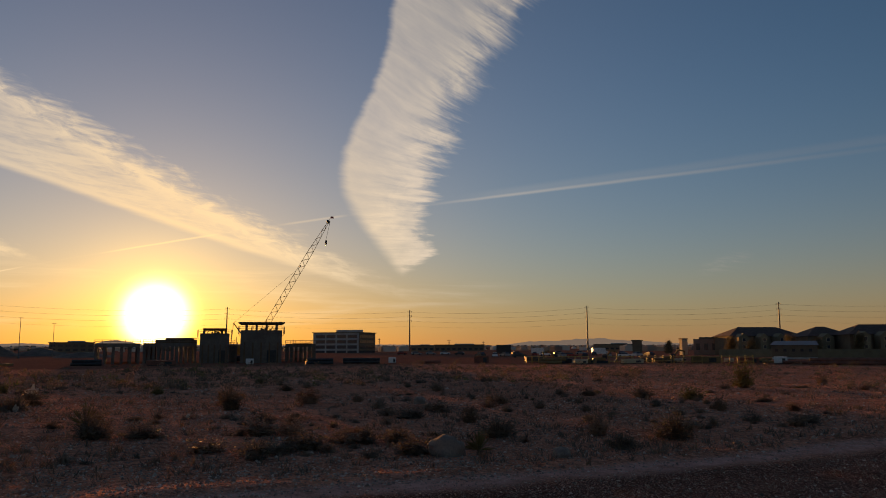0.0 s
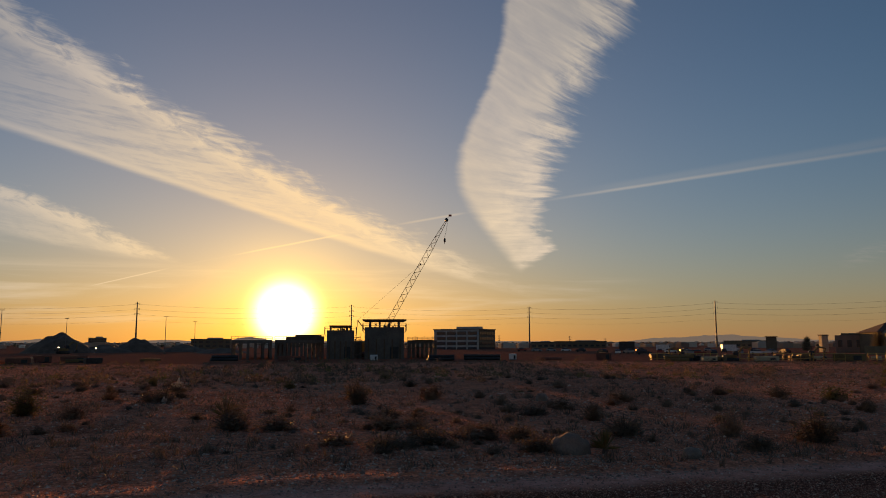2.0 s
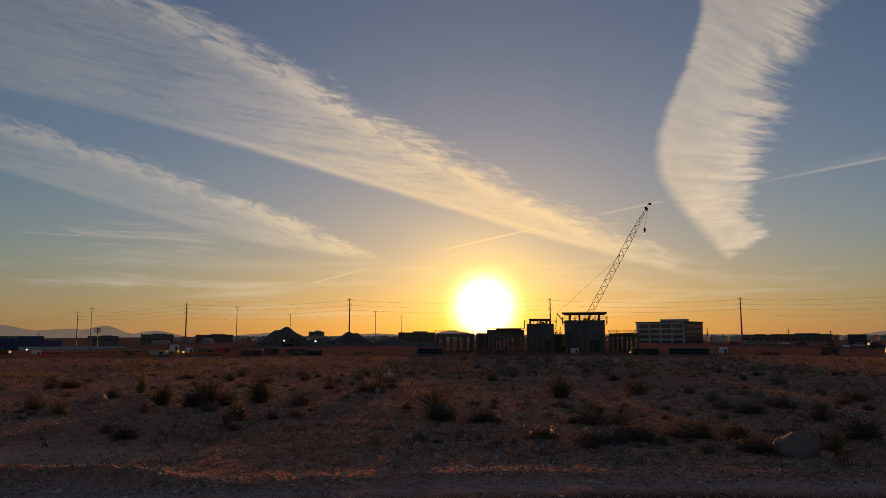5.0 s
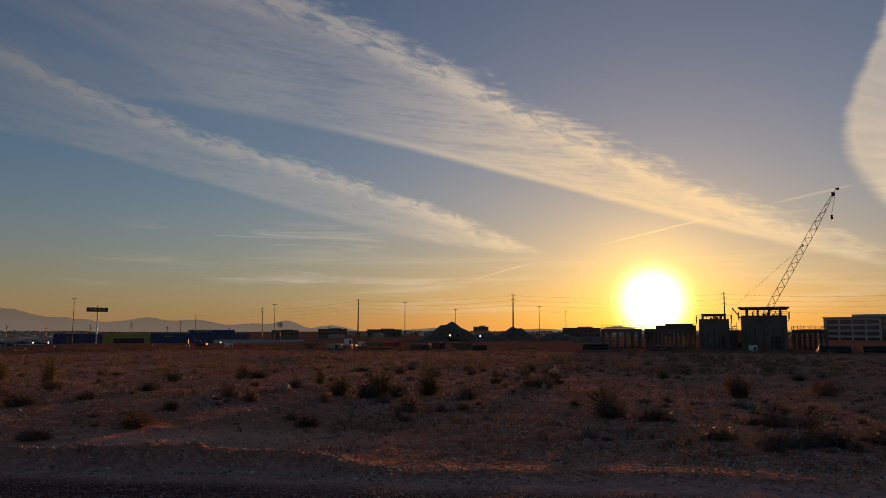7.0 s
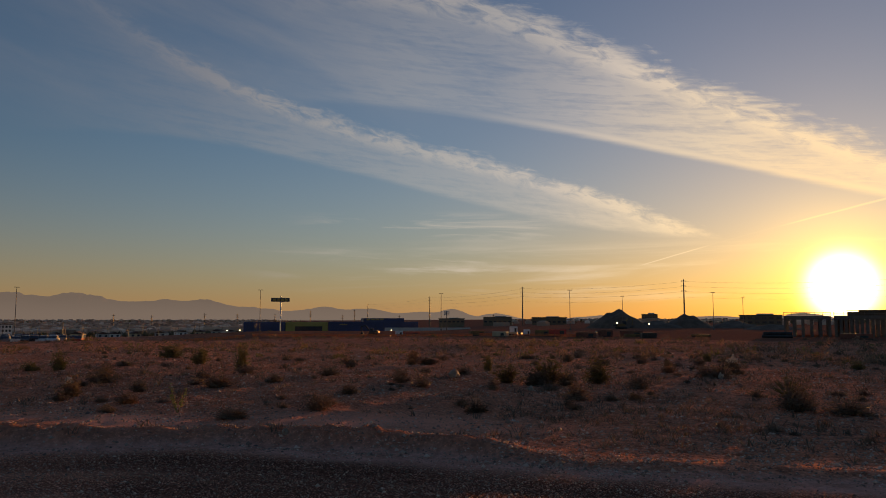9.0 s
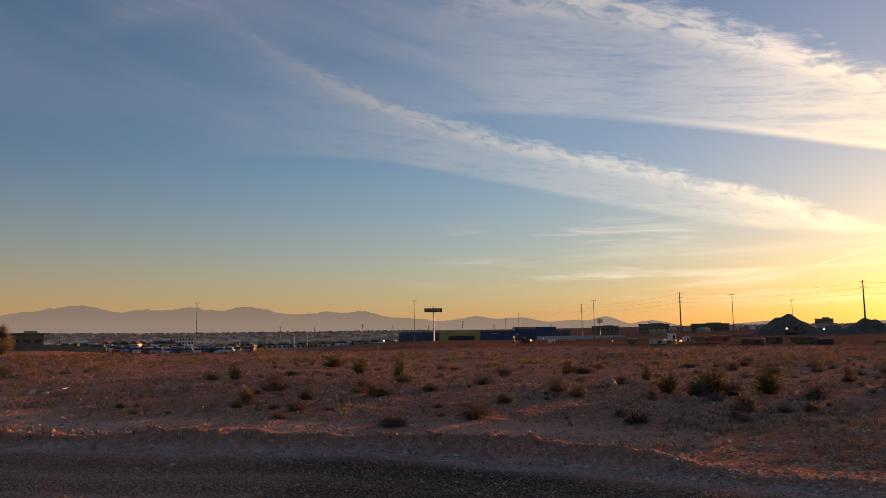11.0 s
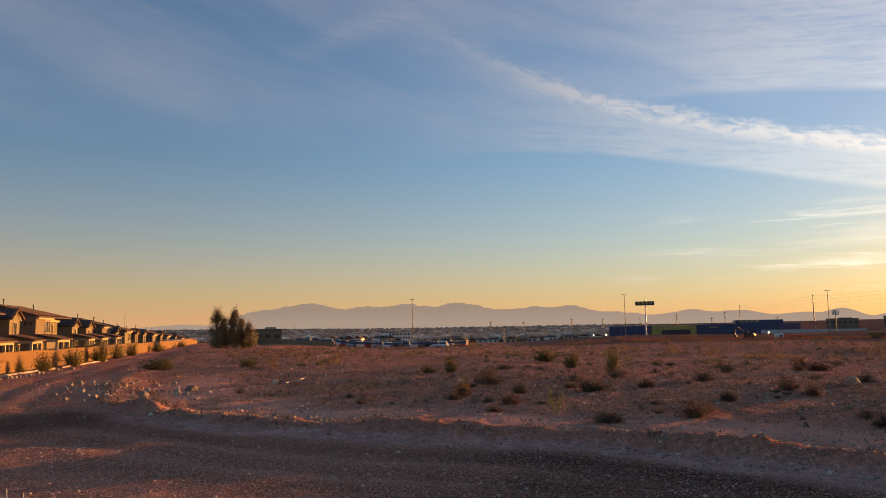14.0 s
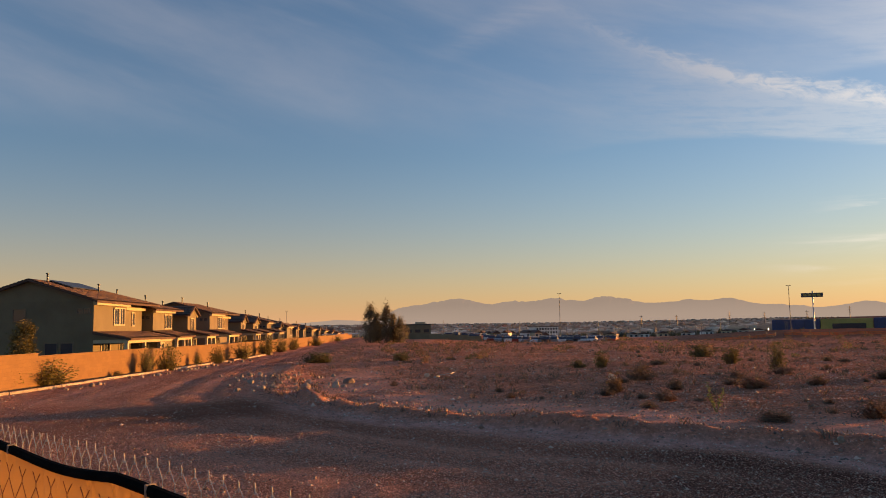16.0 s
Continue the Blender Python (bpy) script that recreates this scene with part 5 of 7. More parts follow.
def town():
    """The low roofs, street trees and lamps that fill the valley floor."""
    rnd = np.random.RandomState(5)
    verts, faces = [], []
    def spots(n, share, a0, d0, d1, e0, e1):
        aa = np.where(np.arange(n) % share, rnd.uniform(a0, 104, n), rnd.uniform(-22, 45, n))
        dd = np.where(aa > 50, d0 * (d1 / d0) ** rnd.uniform(0, 1, n), rnd.uniform(e0, e1, n))
        xx, yy = -np.sin(np.radians(aa)) * dd, np.cos(np.radians(aa)) * dd
        return zip(aa, xx, yy, land(xx, yy)[0])

    for a, px, py, z in spots(4200, 6, 62, 720, 4300, 650, 3500):
        p = Vector((px, py, 0))
        w, l, h = rnd.uniform(5, 10), rnd.uniform(6, 11), rnd.uniform(2.6, 5.6)
        flat = rnd.rand() < 0.2
        if flat:
            w, h = w * 1.8, h * 1.3
        if a < 50:
            h *= 0.8
        t = radians(rnd.choice([0, 90]) + 20)
        c, s = math.cos(t), math.sin(t)
        o = len(verts)
        for zz, k2 in ((z - 2, 1), (z + h, 1), (z + h + (0.3 if flat else 1.4), 0.97 if flat else 0.35)):
            for ux, uy in ((-1, -1), (1, -1), (1, 1), (-1, 1)):
                x, y = ux * w / 2 * k2, uy * l / 2 * k2
                verts.append((p.x + x * c - y * s, p.y + x * s + y * c, zz))
        for lv in (0, 4):
            for i in range(4):
                faces.append((o + lv + i, o + lv + (i + 1) % 4, o + lv + 4 + (i + 1) % 4, o + lv + 4 + i))
        faces.append((o + 8, o + 9, o + 10, o + 11))
    me = bpy.data.meshes.new("town_roofs")
    me.from_pydata(verts, [], faces)
    me.materials.append(M_TOWN)
    tagged(new("far_houses", me), "hundreds of low far houses on the valley floor", "houses", kind="stuff")
    verts, faces = [], []
    for a, px, py, z in spots(3400, 6, 60, 620, 4300, 800, 3500):
        p = Vector((px, py, 0))
        r, h = rnd.uniform(1.2, 3.0), rnd.uniform(2.5, 5.5)
        for q in range(3):
            o = len(verts)
            cx, cy, cz = p.x + rnd.uniform(-r, r), p.y + rnd.uniform(-r, r), z + h * rnd.uniform(0.3, 0.8)
            rr = r * rnd.uniform(0.5, 0.9)
            for v in ((1, 0, 0), (-1, 0, 0), (0, 1, 0), (0, -1, 0), (0, 0, 1), (0, 0, -1)):
                k3 = rr * rnd.uniform(0.7, 1.3)
                verts.append((cx + v[0] * k3, cy + v[1] * k3, cz + v[2] * k3))
            for f in ((0, 2, 4), (2, 1, 4), (1, 3, 4), (3, 0, 4), (2, 0, 5), (1, 2, 5), (3, 1, 5), (0, 3, 5)):
                faces.append(tuple(o + i for i in f))
    me = bpy.data.meshes.new("town_trees")
    me.from_pydata(verts, [], faces)
    me.materials.append(M_PINE)
    tagged(new("far_trees", me), "dark street trees among the far houses", "trees", kind="stuff")
    bm = bmesh.new()
    for k in range(110):
        p = polar(rnd.uniform(62, 97), rnd.uniform(380, 900))
        z = ground_z(p.x, p.y)
        tube(bm, (p.x, p.y, z), (p.x, p.y, z + rnd.uniform(7, 11)), 0.14, 0.09, 4)
    tagged(new("far_lamp_posts", mesh_of("far_lamp_posts", bm, M_POLE)), "thin far lamp posts in the car parks", "lamp posts", kind="stuff")


def per_island(name, colours):
    mt = bpy.data.materials.new(name)
    mt.use_nodes = True
    t = Tree(mt.node_tree)
    r = t.node("ShaderNodeNewGeometry").outputs["Random Per Island"]
    b = t.node("ShaderNodeBsdfPrincipled")
    t.put(b.inputs["Base Color"], t.ramp(r, [(i / max(1, len(colours) - 1), c) for i, c in enumerate(colours)]))
    t.put(b.inputs["Roughness"], 0.85)
    t.t.links.new(b.outputs[0], t.node("ShaderNodeOutputMaterial").inputs[0])
    return mt


M_TOWN = per_island("town_walls", [(0.26, 0.165, 0.12), (0.46, 0.32, 0.22), (0.62, 0.47, 0.35), (0.36, 0.23, 0.16), (0.88, 0.76, 0.62)])
town()


def lit_lamp(a, d, z):
    """A street lamp that is already lit at dusk."""
    p = polar(a, d)
    g = ground_z(p.x, p.y)
    lp = thing("street_lamp", "small street lamp lit at dusk", "lamp", "lit street lamps", (p.x, p.y, g), a)
    part("pole", tube(bmesh.new(), (0, 0, 0), (0, 0, z - g), 0.09, 0.06, 6), M_POLE, lp)
    bm = bmesh.new()
    bmesh.ops.create_icosphere(bm, subdivisions=1, radius=0.32)
    bmesh.ops.translate(bm, verts=bm.verts, vec=(0, -0.3, z - g))
    part("lamp_head", bm, M_LAMP, lp, "glowing warm lamp head")


for a, d, rise in ((65.3, 420, -0.72), (64.4, 425, -0.72), (53.2, 420, -0.7), (36.2, 300, -0.15), (33.9, 310, -0.2)):
    lit_lamp(a, d, EYE + d * math.tan(radians(rise)))


# ---- goods and walls at the edge of the lot ----
rnd_y = random.Random(77)
for k in range(30):
    a = rnd_y.choice((rnd_y.uniform(-33, -3), rnd_y.uniform(-33, -3), rnd_y.uniform(26, 47)))
    kind = rnd_y.randrange(5)
    d = rnd_y.uniform(140, 166)
    w, h = rnd_y.uniform(1.2, 4.5), rnd_y.uniform(0.5, 1.3)
    mat, lab = ((M_RUST, "low rust-brown steel bin among the goods"), (M_FORM, "stack of timber formwork panels on the ground"), (M_DARK, "dark steel plates stacked on the ground"),
                (M_TRIM, "pale crate of goods at the edge of the site"), (M_YELLOW, "dull yellow shoring box on the ground"))[kind]
    container(a, d, w, h, 1.6, mat, lab, rnd_y.uniform(-25, 25))
for k in range(14):
    car(-3.0 - k * 0.95 + rnd_y.uniform(-0.3, 0.3), rnd_y.uniform(225, 300), rnd_y.choice((0, 60, 90, 120)), "car")


def townhouse(a, d, wide, high, turn, mat):
    """A small two-storey town house: pale gables, dark windows and a tiled roof."""
    p = polar(a, d)
    h = thing("town_house", "small pale two-storey town house with a tiled roof", "house", "town houses", (p.x, p.y, ground_z(p.x, p.y) - 0.2), a + turn)
    w = wide / 2
    part("wall", box(bmesh.new(), -w, w, 0, 9, 0, high), mat, h)
    bm = bmesh.new()
    prism(bm, [(-w - 0.4, high), (w + 0.4, high), (0, high + 1.5)], -0.4, 9.4)
    part("roof", bm, M_ROOF, h)
    part("porch", box(bmesh.new(), -w, -0.2, -1.6, 0.0, 0, high * 0.52), M_TRIM, h)
    for x in (-w * 0.5, w * 0.5):
        for z in (0.9, high * 0.6):
            y = -1.65 if x < 0 and z < 1 else -0.05
            part("window", box(bmesh.new(), x - w * 0.22, x + w * 0.22, y, y + 0.047, z, z + 1.3), M_GLASS, h)


for k in range(9):
    townhouse(85.0 - k * 0.62 + rnd_y.uniform(-0.1, 0.1), 430 + rnd_y.uniform(-25, 25), 4.2, 4.6 + rnd_y.uniform(-0.4, 0.6), rnd_y.choice((-14, 10, 24)), (M_WHITE, M_TRIM, M_STUCCO)[k % 3])
for k in range(10):
    townhouse(76.5 - k * 1.3 + rnd_y.uniform(-0.4, 0.4), 560 + rnd_y.uniform(-60, 60), 7.0, 4.6, rnd_y.choice((-14, 10, 24)), (M_WHITE, M_TRIM, M_GREYWALL)[k % 3])
low_wall = thing("garden_wall", "low tan block wall beyond the lot", "wall", at=(0, 0, 0))
for k in range(6):
    q = polar(90.4 - k * 1.0, 168)
    bm = box(bmesh.new(), -1.46, 1.46, -0.1, 0.1, -0.3, 1.15)
    bmesh.ops.transform(bm, matrix=pose(q.x, q.y, ground_z(q.x, q.y), 0, 0, 90.4 - k * 1.0), verts=bm.verts)
    part("panel", bm, M_STUCCO, low_wall)
port = thing("carport", "long low carport with a pale flat roof", "carport", at=(*polar(95.6, 205).xy, ground_z(*polar(95.6, 205).xy)), turn=95.6)
part("roof", box(bmesh.new(), -5.0, 5.0, 0, 5, 1.1, 1.35, 0.03), M_WHITE, port)
for x in (-4.8, -1.6, 1.6, 4.8):
    part("post", tube(bmesh.new(), (x, 0.3, -0.2), (x, 0.3, 1.1), 0.08), M_POLE, port)


# ---- the houses behind the block wall ----
def window_y(parent, x, y, z, w, h, bars=1):
    """A window in a wall that faces +Y: cream surround, glass and a bar."""
    bm = bmesh.new()
    t = 0.1
    for x0, x1, z0, z1 in ((x - w / 2 - t, x + w / 2 + t, z - t, z), (x - w / 2 - t, x + w / 2 + t, z + h, z + h + t), (x - w / 2 - t, x - w / 2, z, z + h), (x + w / 2, x + w / 2 + t, z, z + h)):
        box(bm, x0, x1, y - 0.02, y + 0.08, z0, z1)
    for k in range(bars):
        xx = x - w / 2 + (k + 1) * w / (bars + 1)
        box(bm, xx - 0.03, xx + 0.03, y - 0.02, y + 0.05, z, z + h)
    win = part("window", bm, M_TRIM, parent)
    part("pane", box(bmesh.new(), x - w / 2, x + w / 2, y - 0.015, y + 0.02, z, z + h), M_GLASS, win)


def window_x(parent, x, y, z, w, h):
    """A window in a wall that faces +X."""
    bm = bmesh.new()
    t = 0.08
    for y0, y1, z0, z1 in ((y - w / 2 - t, y + w / 2 + t, z - t, z), (y - w / 2 - t, y + w / 2 + t, z + h, z + h + t), (y - w / 2 - t, y - w / 2, z, z + h), (y + w / 2, y + w / 2 + t, z, z + h)):
        box(bm, x - 0.02, x + 0.06, y0, y1, z0, z1)
    win = part("window", bm, M_STUCCO2, parent)
    part("pane", box(bmesh.new(), x - 0.015, x + 0.02, y - w / 2, y + w / 2, z, z + h), M_GLASS, win)


def roof_plane(bm, a, b, c, d, thick=0.16):
    """A roof slope with rows of low tile ribs; a-b is the eave, d-c the ridge."""
    a, b, c, d = map(Vector, (a, b, c, d))
    n = max(4, int((b - a).length / 0.34))
    rows = max(3, int((d - a).length / 0.42))
    up = Vector((0, 0, 1))
    grid = []
    for j in range(rows + 1):
        l, r = a.lerp(d, j / rows), b.lerp(c, j / rows)
        grid.append([l.lerp(r, i / (n * 2)) + up * (0.045 * (i % 2)) for i in range(n * 2 + 1)])
    before = None
    for j in range(rows):
        lift = up * 0.05
        lo = [bm.verts.new(p + lift) for p in grid[j]]
        hi = [bm.verts.new(p) for p in grid[j + 1]]
        for i in range(n * 2):
            bm.faces.new((lo[i], lo[i + 1], hi[i + 1], hi[i]))
            if before:
                bm.faces.new((before[i], before[i + 1], lo[i + 1], lo[i]))
        before = hi
    slab(bm, [tuple(p - up * 0.02) for p in (a, b, c, d)], thick)


def pipes_on(parent, x, y, z, h=0.7):
    bm = tube(bmesh.new(), (x, y, z - 0.4), (x, y, z + h), 0.07, n=8)
    tube(bm, (x, y, z + h), (x, y, z + h + 0.12), 0.12, n=8)
    part("vent_pipe", bm, M_DARK, parent)


def house(x0, y0, style, eave, wide, deep, patio, label, turn=0.0, tone=None, split=0.58, rise=1.25):
    """A two-storey stucco house. Its back wall faces +Y at the local y = 0, its right side is at the local x = 0."""
    wall = tone or M_STUCCO
    h = thing("house", label, "house", "row of houses", (x0, y0, ground_z(x0, y0) - 0.1), turn)
    if style == "eaves":
        # ridge along the row, gable towards the camera, the second half set back
        half = deep / 2
        bm = bmesh.new()
        for xa, xb, ys in ((-wide * split, 0.0, 0.0), (-wide, -wide * split + 0.01, -1.1)):
            box(bm, xa, xb, -deep, ys, 0, eave - 0.01)
        part("wall", bm, wall, h)
        bm = bmesh.new()
        vs = [bm.verts.new((x, y, z)) for x in (0.003, -wide - 0.003) for y, z in ((0, eave - 0.02), (-half, eave + rise), (-deep, eave - 0.02))]
        hip = -wide + min(half * 1.1, wide * 0.6)
        vs[4].co.x = hip
        bm.faces.new(vs[:3]), bm.faces.new(vs[3:])
        for i, j in ((0, 1), (1, 2)):
            bm.faces.new((vs[i], vs[j], vs[j + 3], vs[i + 3]))
        part("gable", bm, wall, h)
        bm = bmesh.new()
        o = 0.45
        k = rise / half
        low_z, top_z = eave - o * k + 0.16, eave + rise + 0.16
        roof_plane(bm, (o, o, low_z), (-wide - o, o, low_z), (hip, -half, top_z), (o, -half, top_z))
        roof_plane(bm, (-wide - o, -deep - o, low_z), (o, -deep - o, low_z), (o, -half, top_z), (hip, -half, top_z))
        roof_plane(bm, (-wide - o, o, low_z), (-wide - o, -deep - o, low_z), (hip, -half - 0.02, top_z), (hip, -half + 0.02, top_z))
        part("roof", bm, M_ROOF, h)
        bm = bmesh.new()
        box(bm, -wide * split - 0.1, 0.12, 0.0, 0.32, eave - 0.34, eave - 0.08)
        box(bm, -wide - 0.1, -wide * split - 0.11, -1.1, -0.78, eave - 0.55, eave - 0.3)
        part("eave_trim", bm, M_TRIM, h, "cream eave board")
        window_y(h, -wide * split * 0.66, 0, eave - 1.85, 1.0, 1.3)
        window_y(h, -wide * split * 0.84, 0, eave - 1.85, 0.9, 1.3)
        if wide * (1 - split) > 3:
            window_y(h, -wide * (split + 0.3 * (1 - split)), -1.1, eave - 2.15, 0.55, 1.45, 0)
            window_y(h, -wide * (split + 0.66 * (1 - split)), -1.1, eave - 1.9, 0.55, 1.1, 0)
        window_x(h, 0, -0.5, eave - 0.95, 0.36, 0.3)
        window_x(h, 0, -1.05, eave - 0.95, 0.36, 0.3)
        window_x(h, 0, -5.7, eave - 1.5, 0.9, 0.9)
        window_x(h, 0, -2.0, 0.7, 0.9, 1.6)
        window_x(h, 0, -3.2, 0.7, 0.9, 1.6)
        window_x(h, 0, -deep * 0.92, 0.7, 1.2, 1.5)
        for px, py in ((-wide * 0.12, -half * 0.9), (-wide * 0.5, -half * 0.5)):
            pipes_on(h, px, py, eave + rise - abs(py + half) * k + 0.1)
    elif style == "gable":
        # a tall gabled wing towards the back wall, ridge running away from it
        ww = wide * 0.48
        part("wall", box(bmesh.new(), -ww, 0, -deep, 0, 0, eave - 0.01), wall, h)
        bm = bmesh.new()
        prism(bm, [(-ww - 0.002, eave - 0.02), (0.002, eave - 0.02), (-ww / 2, eave + 0.8)], -deep, 0.002)
        part("gable", bm, wall, h)
        bm = bmesh.new()
        o, k = 0.4, 0.8 / (ww / 2)
        roof_plane(bm, (o, -deep, eave - o * k + 0.16), (o, o, eave - o * k + 0.16), (-ww / 2, o, eave + 0.96), (-ww / 2, -deep, eave + 0.96))
        roof_plane(bm, (-ww - o, o, eave - o * k + 0.16), (-ww - o, -deep, eave - o * k + 0.16), (-ww / 2, -deep, eave + 0.96), (-ww / 2, o, eave + 0.96))
        part("roof", bm, M_ROOF, h)
        part("wing_wall", box(bmesh.new(), -wide, -ww - 0.01, -deep, -2.4, 0, eave - 0.3), wall, h)
        bm = bmesh.new()
        roof_plane(bm, (-ww + 0.1, -2.0, eave - 0.35), (-wide - 0.4, -2.0, eave - 0.35), (-wide - 0.4, -deep * 0.55, eave + 0.9), (-ww + 0.1, -deep * 0.55, eave + 0.9))
        roof_plane(bm, (-wide - 0.4, -deep, eave - 0.35), (0.4, -deep, eave - 0.35), (0.4, -deep * 0.55, eave + 0.9), (-wide - 0.4, -deep * 0.55, eave + 0.9))
        part("wing_roof", bm, M_ROOF, h)
        window_y(h, -ww / 2, 0, eave - 2.0, 0.95, 1.5)
        window_y(h, -ww - 1.4, -2.4, eave - 2.1, 0.9, 1.2)
        window_x(h, 0, -2.5, eave - 2.0, 0.7, 1.2)
        window_x(h, 0, -6.5, 0.8, 1.2, 1.3)
        bm = bmesh.new()
        for s in (0, 1):
            tube(bm, ((-ww / 2), 0.05, eave + 0.8), ((0.35 if s else -ww - 0.35), 0.05, eave - 0.25), 0.1, n=4)
        part("eave_trim", bm, M_TRIM, h, "cream eave board")
        pipes_on(h, -wide * 0.7, -deep * 0.5, eave + 0.9)
    # the covered patio along the ground floor
    if patio:
        pw, pd = patio
        zt = 3.15
        bm = bmesh.new()
        roof_plane(bm, (0.2, pd + 0.3, 2.62), (-pw - 0.3, pd + 0.3, 2.62), (-pw - 0.3, 0.02, zt), (0.2, 0.02, zt))
        part("patio_roof", bm, M_ROOF, h)
        bm = box(bmesh.new(), -pw - 0.1, 0.05, pd - 0.25, pd, 2.22, 2.50)
        box(bm, -0.18, 0.05, 0.02, pd - 0.26, 2.25, 2.52)
        part("beam", bm, M_TRIM, h, "cream patio beam")
        for i in range(3):
            x = -0.07 - i * (pw - 0.15) / 2
            part("post", box(bmesh.new(), x - 0.14, x + 0.14, pd - 0.27, pd - 0.01, 0, 2.23), M_TRIM, h)
        bm = bmesh.new()
        prism(bm, [(0.0, 2.53), (pd - 0.1, 2.53), (0.0, 2.95)], 0, 0.16)
        bmesh.ops.transform(bm, matrix=Matrix(((0, 1, 0, -0.14), (1, 0, 0, 0.02), (0, 0, 1, 0), (0, 0, 0, 1))), verts=bm.verts)
        part("patio_end", bm, wall, h)
        window_y(h, -pw * 0.3, 0, 0.3, 1.7, 1.9, 2)
        window_y(h, -pw * 0.75, 0, 0.9, 1.2, 1.2)
    return h


ROW_Y = -25.0
tan_label = "two-storey tan stucco house with brown tiled roof and covered patio"
first = house(-59.8, ROW_Y, "eaves", 5.6, 13.4, 9.8, (7.7, 2.7), "two-storey stucco house with solar panels on a brown tiled roof", split=0.5, rise=1.6)
for i in range(4):
    bm = bmesh.new()
    xa = -2.2 - i * 1.46
    k = 1.6 / 4.9
    ya, yb = -2.6, -4.6
    slab(bm, [(xa, ya, 5.6 - ya * k + 0.36), (xa - 1.46, ya, 5.6 - ya * k + 0.36), (xa - 1.46, yb, 5.6 - yb * k + 0.36), (xa, yb, 5.6 - yb * k + 0.36)], 0.05)
    panel_ob = part("solar_panel", bm, M_SOLAR, first)
    bm = tube(bmesh.new(), (xa - 0.3, ya, 5.6 - ya * k + 0.28), (xa - 0.3, yb, 5.6 - yb * k + 0.28), 0.03, n=4)
    part("rail", bm, M_GALV, panel_ob)
ext = thing("garden_room", "single-storey stucco extension with tiled shed roof", "extension", at=(-67.5, ROW_Y, 0))
part("wall", box(bmesh.new(), -3.2, 0, 0.01, 2.4, 0, 2.35), M_STUCCO, ext)
bm = bmesh.new()
roof_plane(bm, (0.3, 2.8, 2.45), (-3.5, 2.8, 2.45), (-3.5, 0.05, 3.0), (0.3, 0.05, 3.0))
part("roof", bm, M_ROOF, ext)
part("eave_trim", box(bmesh.new(), -3.3, 0.1, 2.42, 2.62, 2.1, 2.34), M_TRIM, ext, "cream eave board")
window_y(ext, -1.0, 2.4, 0.6, 0.9, 1.3)

ROW = [(-74.0, "eaves", 5.25, 7.8, (4.6, 2.4), 0.74), (-84.1, "gable", 4.9, 6.7, (3.4, 2.2), 0), (-93.4, "eaves", 5.2, 13.6, (5.2, 2.4), 0.46), (-110.8, "gable", 4.35, 6.4, (3.4, 2.2), 0), (-117.8, "gable", 4.15, 8.0, (4.0, 2.2), 0),
       (-129.1, "eaves", 4.3, 8.6, (4.4, 2.2), 0.78), (-141.5, "gable", 3.5, 5.6, None, 0), (-148.6, "eaves", 3.6, 8.8, None, 0.76), (-160.5, "gable", 3.05, 8.0, None, 0), (-172.0, "gable", 2.95, 8.0, None, 0), (-184.0, "eaves", 2.85, 9.5, None, 0.7),
       (-198.0, "gable", 2.55, 9.0, None, 0), (-212.0, "eaves", 2.4, 9.5, None, 0.7), (-228.0, "gable", 2.1, 9.0, None, 0), (-246.0, "eaves", 1.9, 10.0, None, 0.7), (-266.0, "gable", 1.6, 9.0, None, 0), (-288.0, "eaves", 1.4, 10.0, None, 0.7)]
for i, (x, style, eave, wide, patio, split) in enumerate(ROW):
    house(x, ROW_Y - (0.3, 0.0, 0.1)[i % 3], style, eave, wide, 8.6, patio, tan_label if i % 2 else "two-storey brown stucco house with gabled wing and tiled roof", tone=(M_STUCCO, M_STUCCO, M_STUCCO2)[i % 3], split=split)
# second row of roofs further back
for i in range(8):
    house(-170 - i * 19, -60 - 3 * (i % 2), ("eaves", "gable")[i % 2], 2.6 - 0.15 * i, 11.0, 10.0, None, "far two-storey stucco house with tiled roof")


def block_material():
    mt = bpy.data.materials.new("tan_block_wall")
    mt.use_nodes = True
    t = Tree(mt.node_tree)
    co = t.node("ShaderNodeTexCoord").outputs["Object"]
    sp = t.node("ShaderNodeSeparateXYZ")
    t.put(sp.inputs[0], co)
    br = t.node("ShaderNodeTexBrick")
    t.put(br.inputs["Vector"], t.xyz(sp.outputs[0], sp.outputs[2], 0.0))
    for k, v in (("Scale", 1.0), ("Mortar Size", 0.006), ("Mortar Smooth", 0.3), ("Brick Width", 0.4), ("Row Height", 0.2)):
        t.put(br.inputs[k], v)
    t.put(br.inputs["Color1"], (0.225, 0.118, 0.045)), t.put(br.inputs["Color2"], (0.262, 0.14, 0.055)), t.put(br.inputs["Mortar"], (0.2, 0.106, 0.042))
    n = t.noise(co, 0.7, 6, 0.65)
    col = t.mix(t.step(n, 0.35, 0.7, 0.0, 0.5), br.outputs["Color"], (0.2, 0.105, 0.04))
    b = t.node("ShaderNodeBsdfPrincipled")
    t.put(b.inputs["Base Color"], col), t.put(b.inputs["Roughness"], 0.92)
    bp = t.node("ShaderNodeBump")
    t.put(bp.inputs["Strength"], 0.5), t.put(bp.inputs["Distance"], 0.012)
    t.put(bp.inputs["Height"], t.add(t.mul(br.outputs["Fac"], -1.0), t.noise(co, 26, 4)))
    t.put(b.inputs["Normal"], bp.outputs[0])
    t.t.links.new(b.outputs[0], t.node("ShaderNodeOutputMaterial").inputs[0])
    return mt


M_BLOCK = block_material()


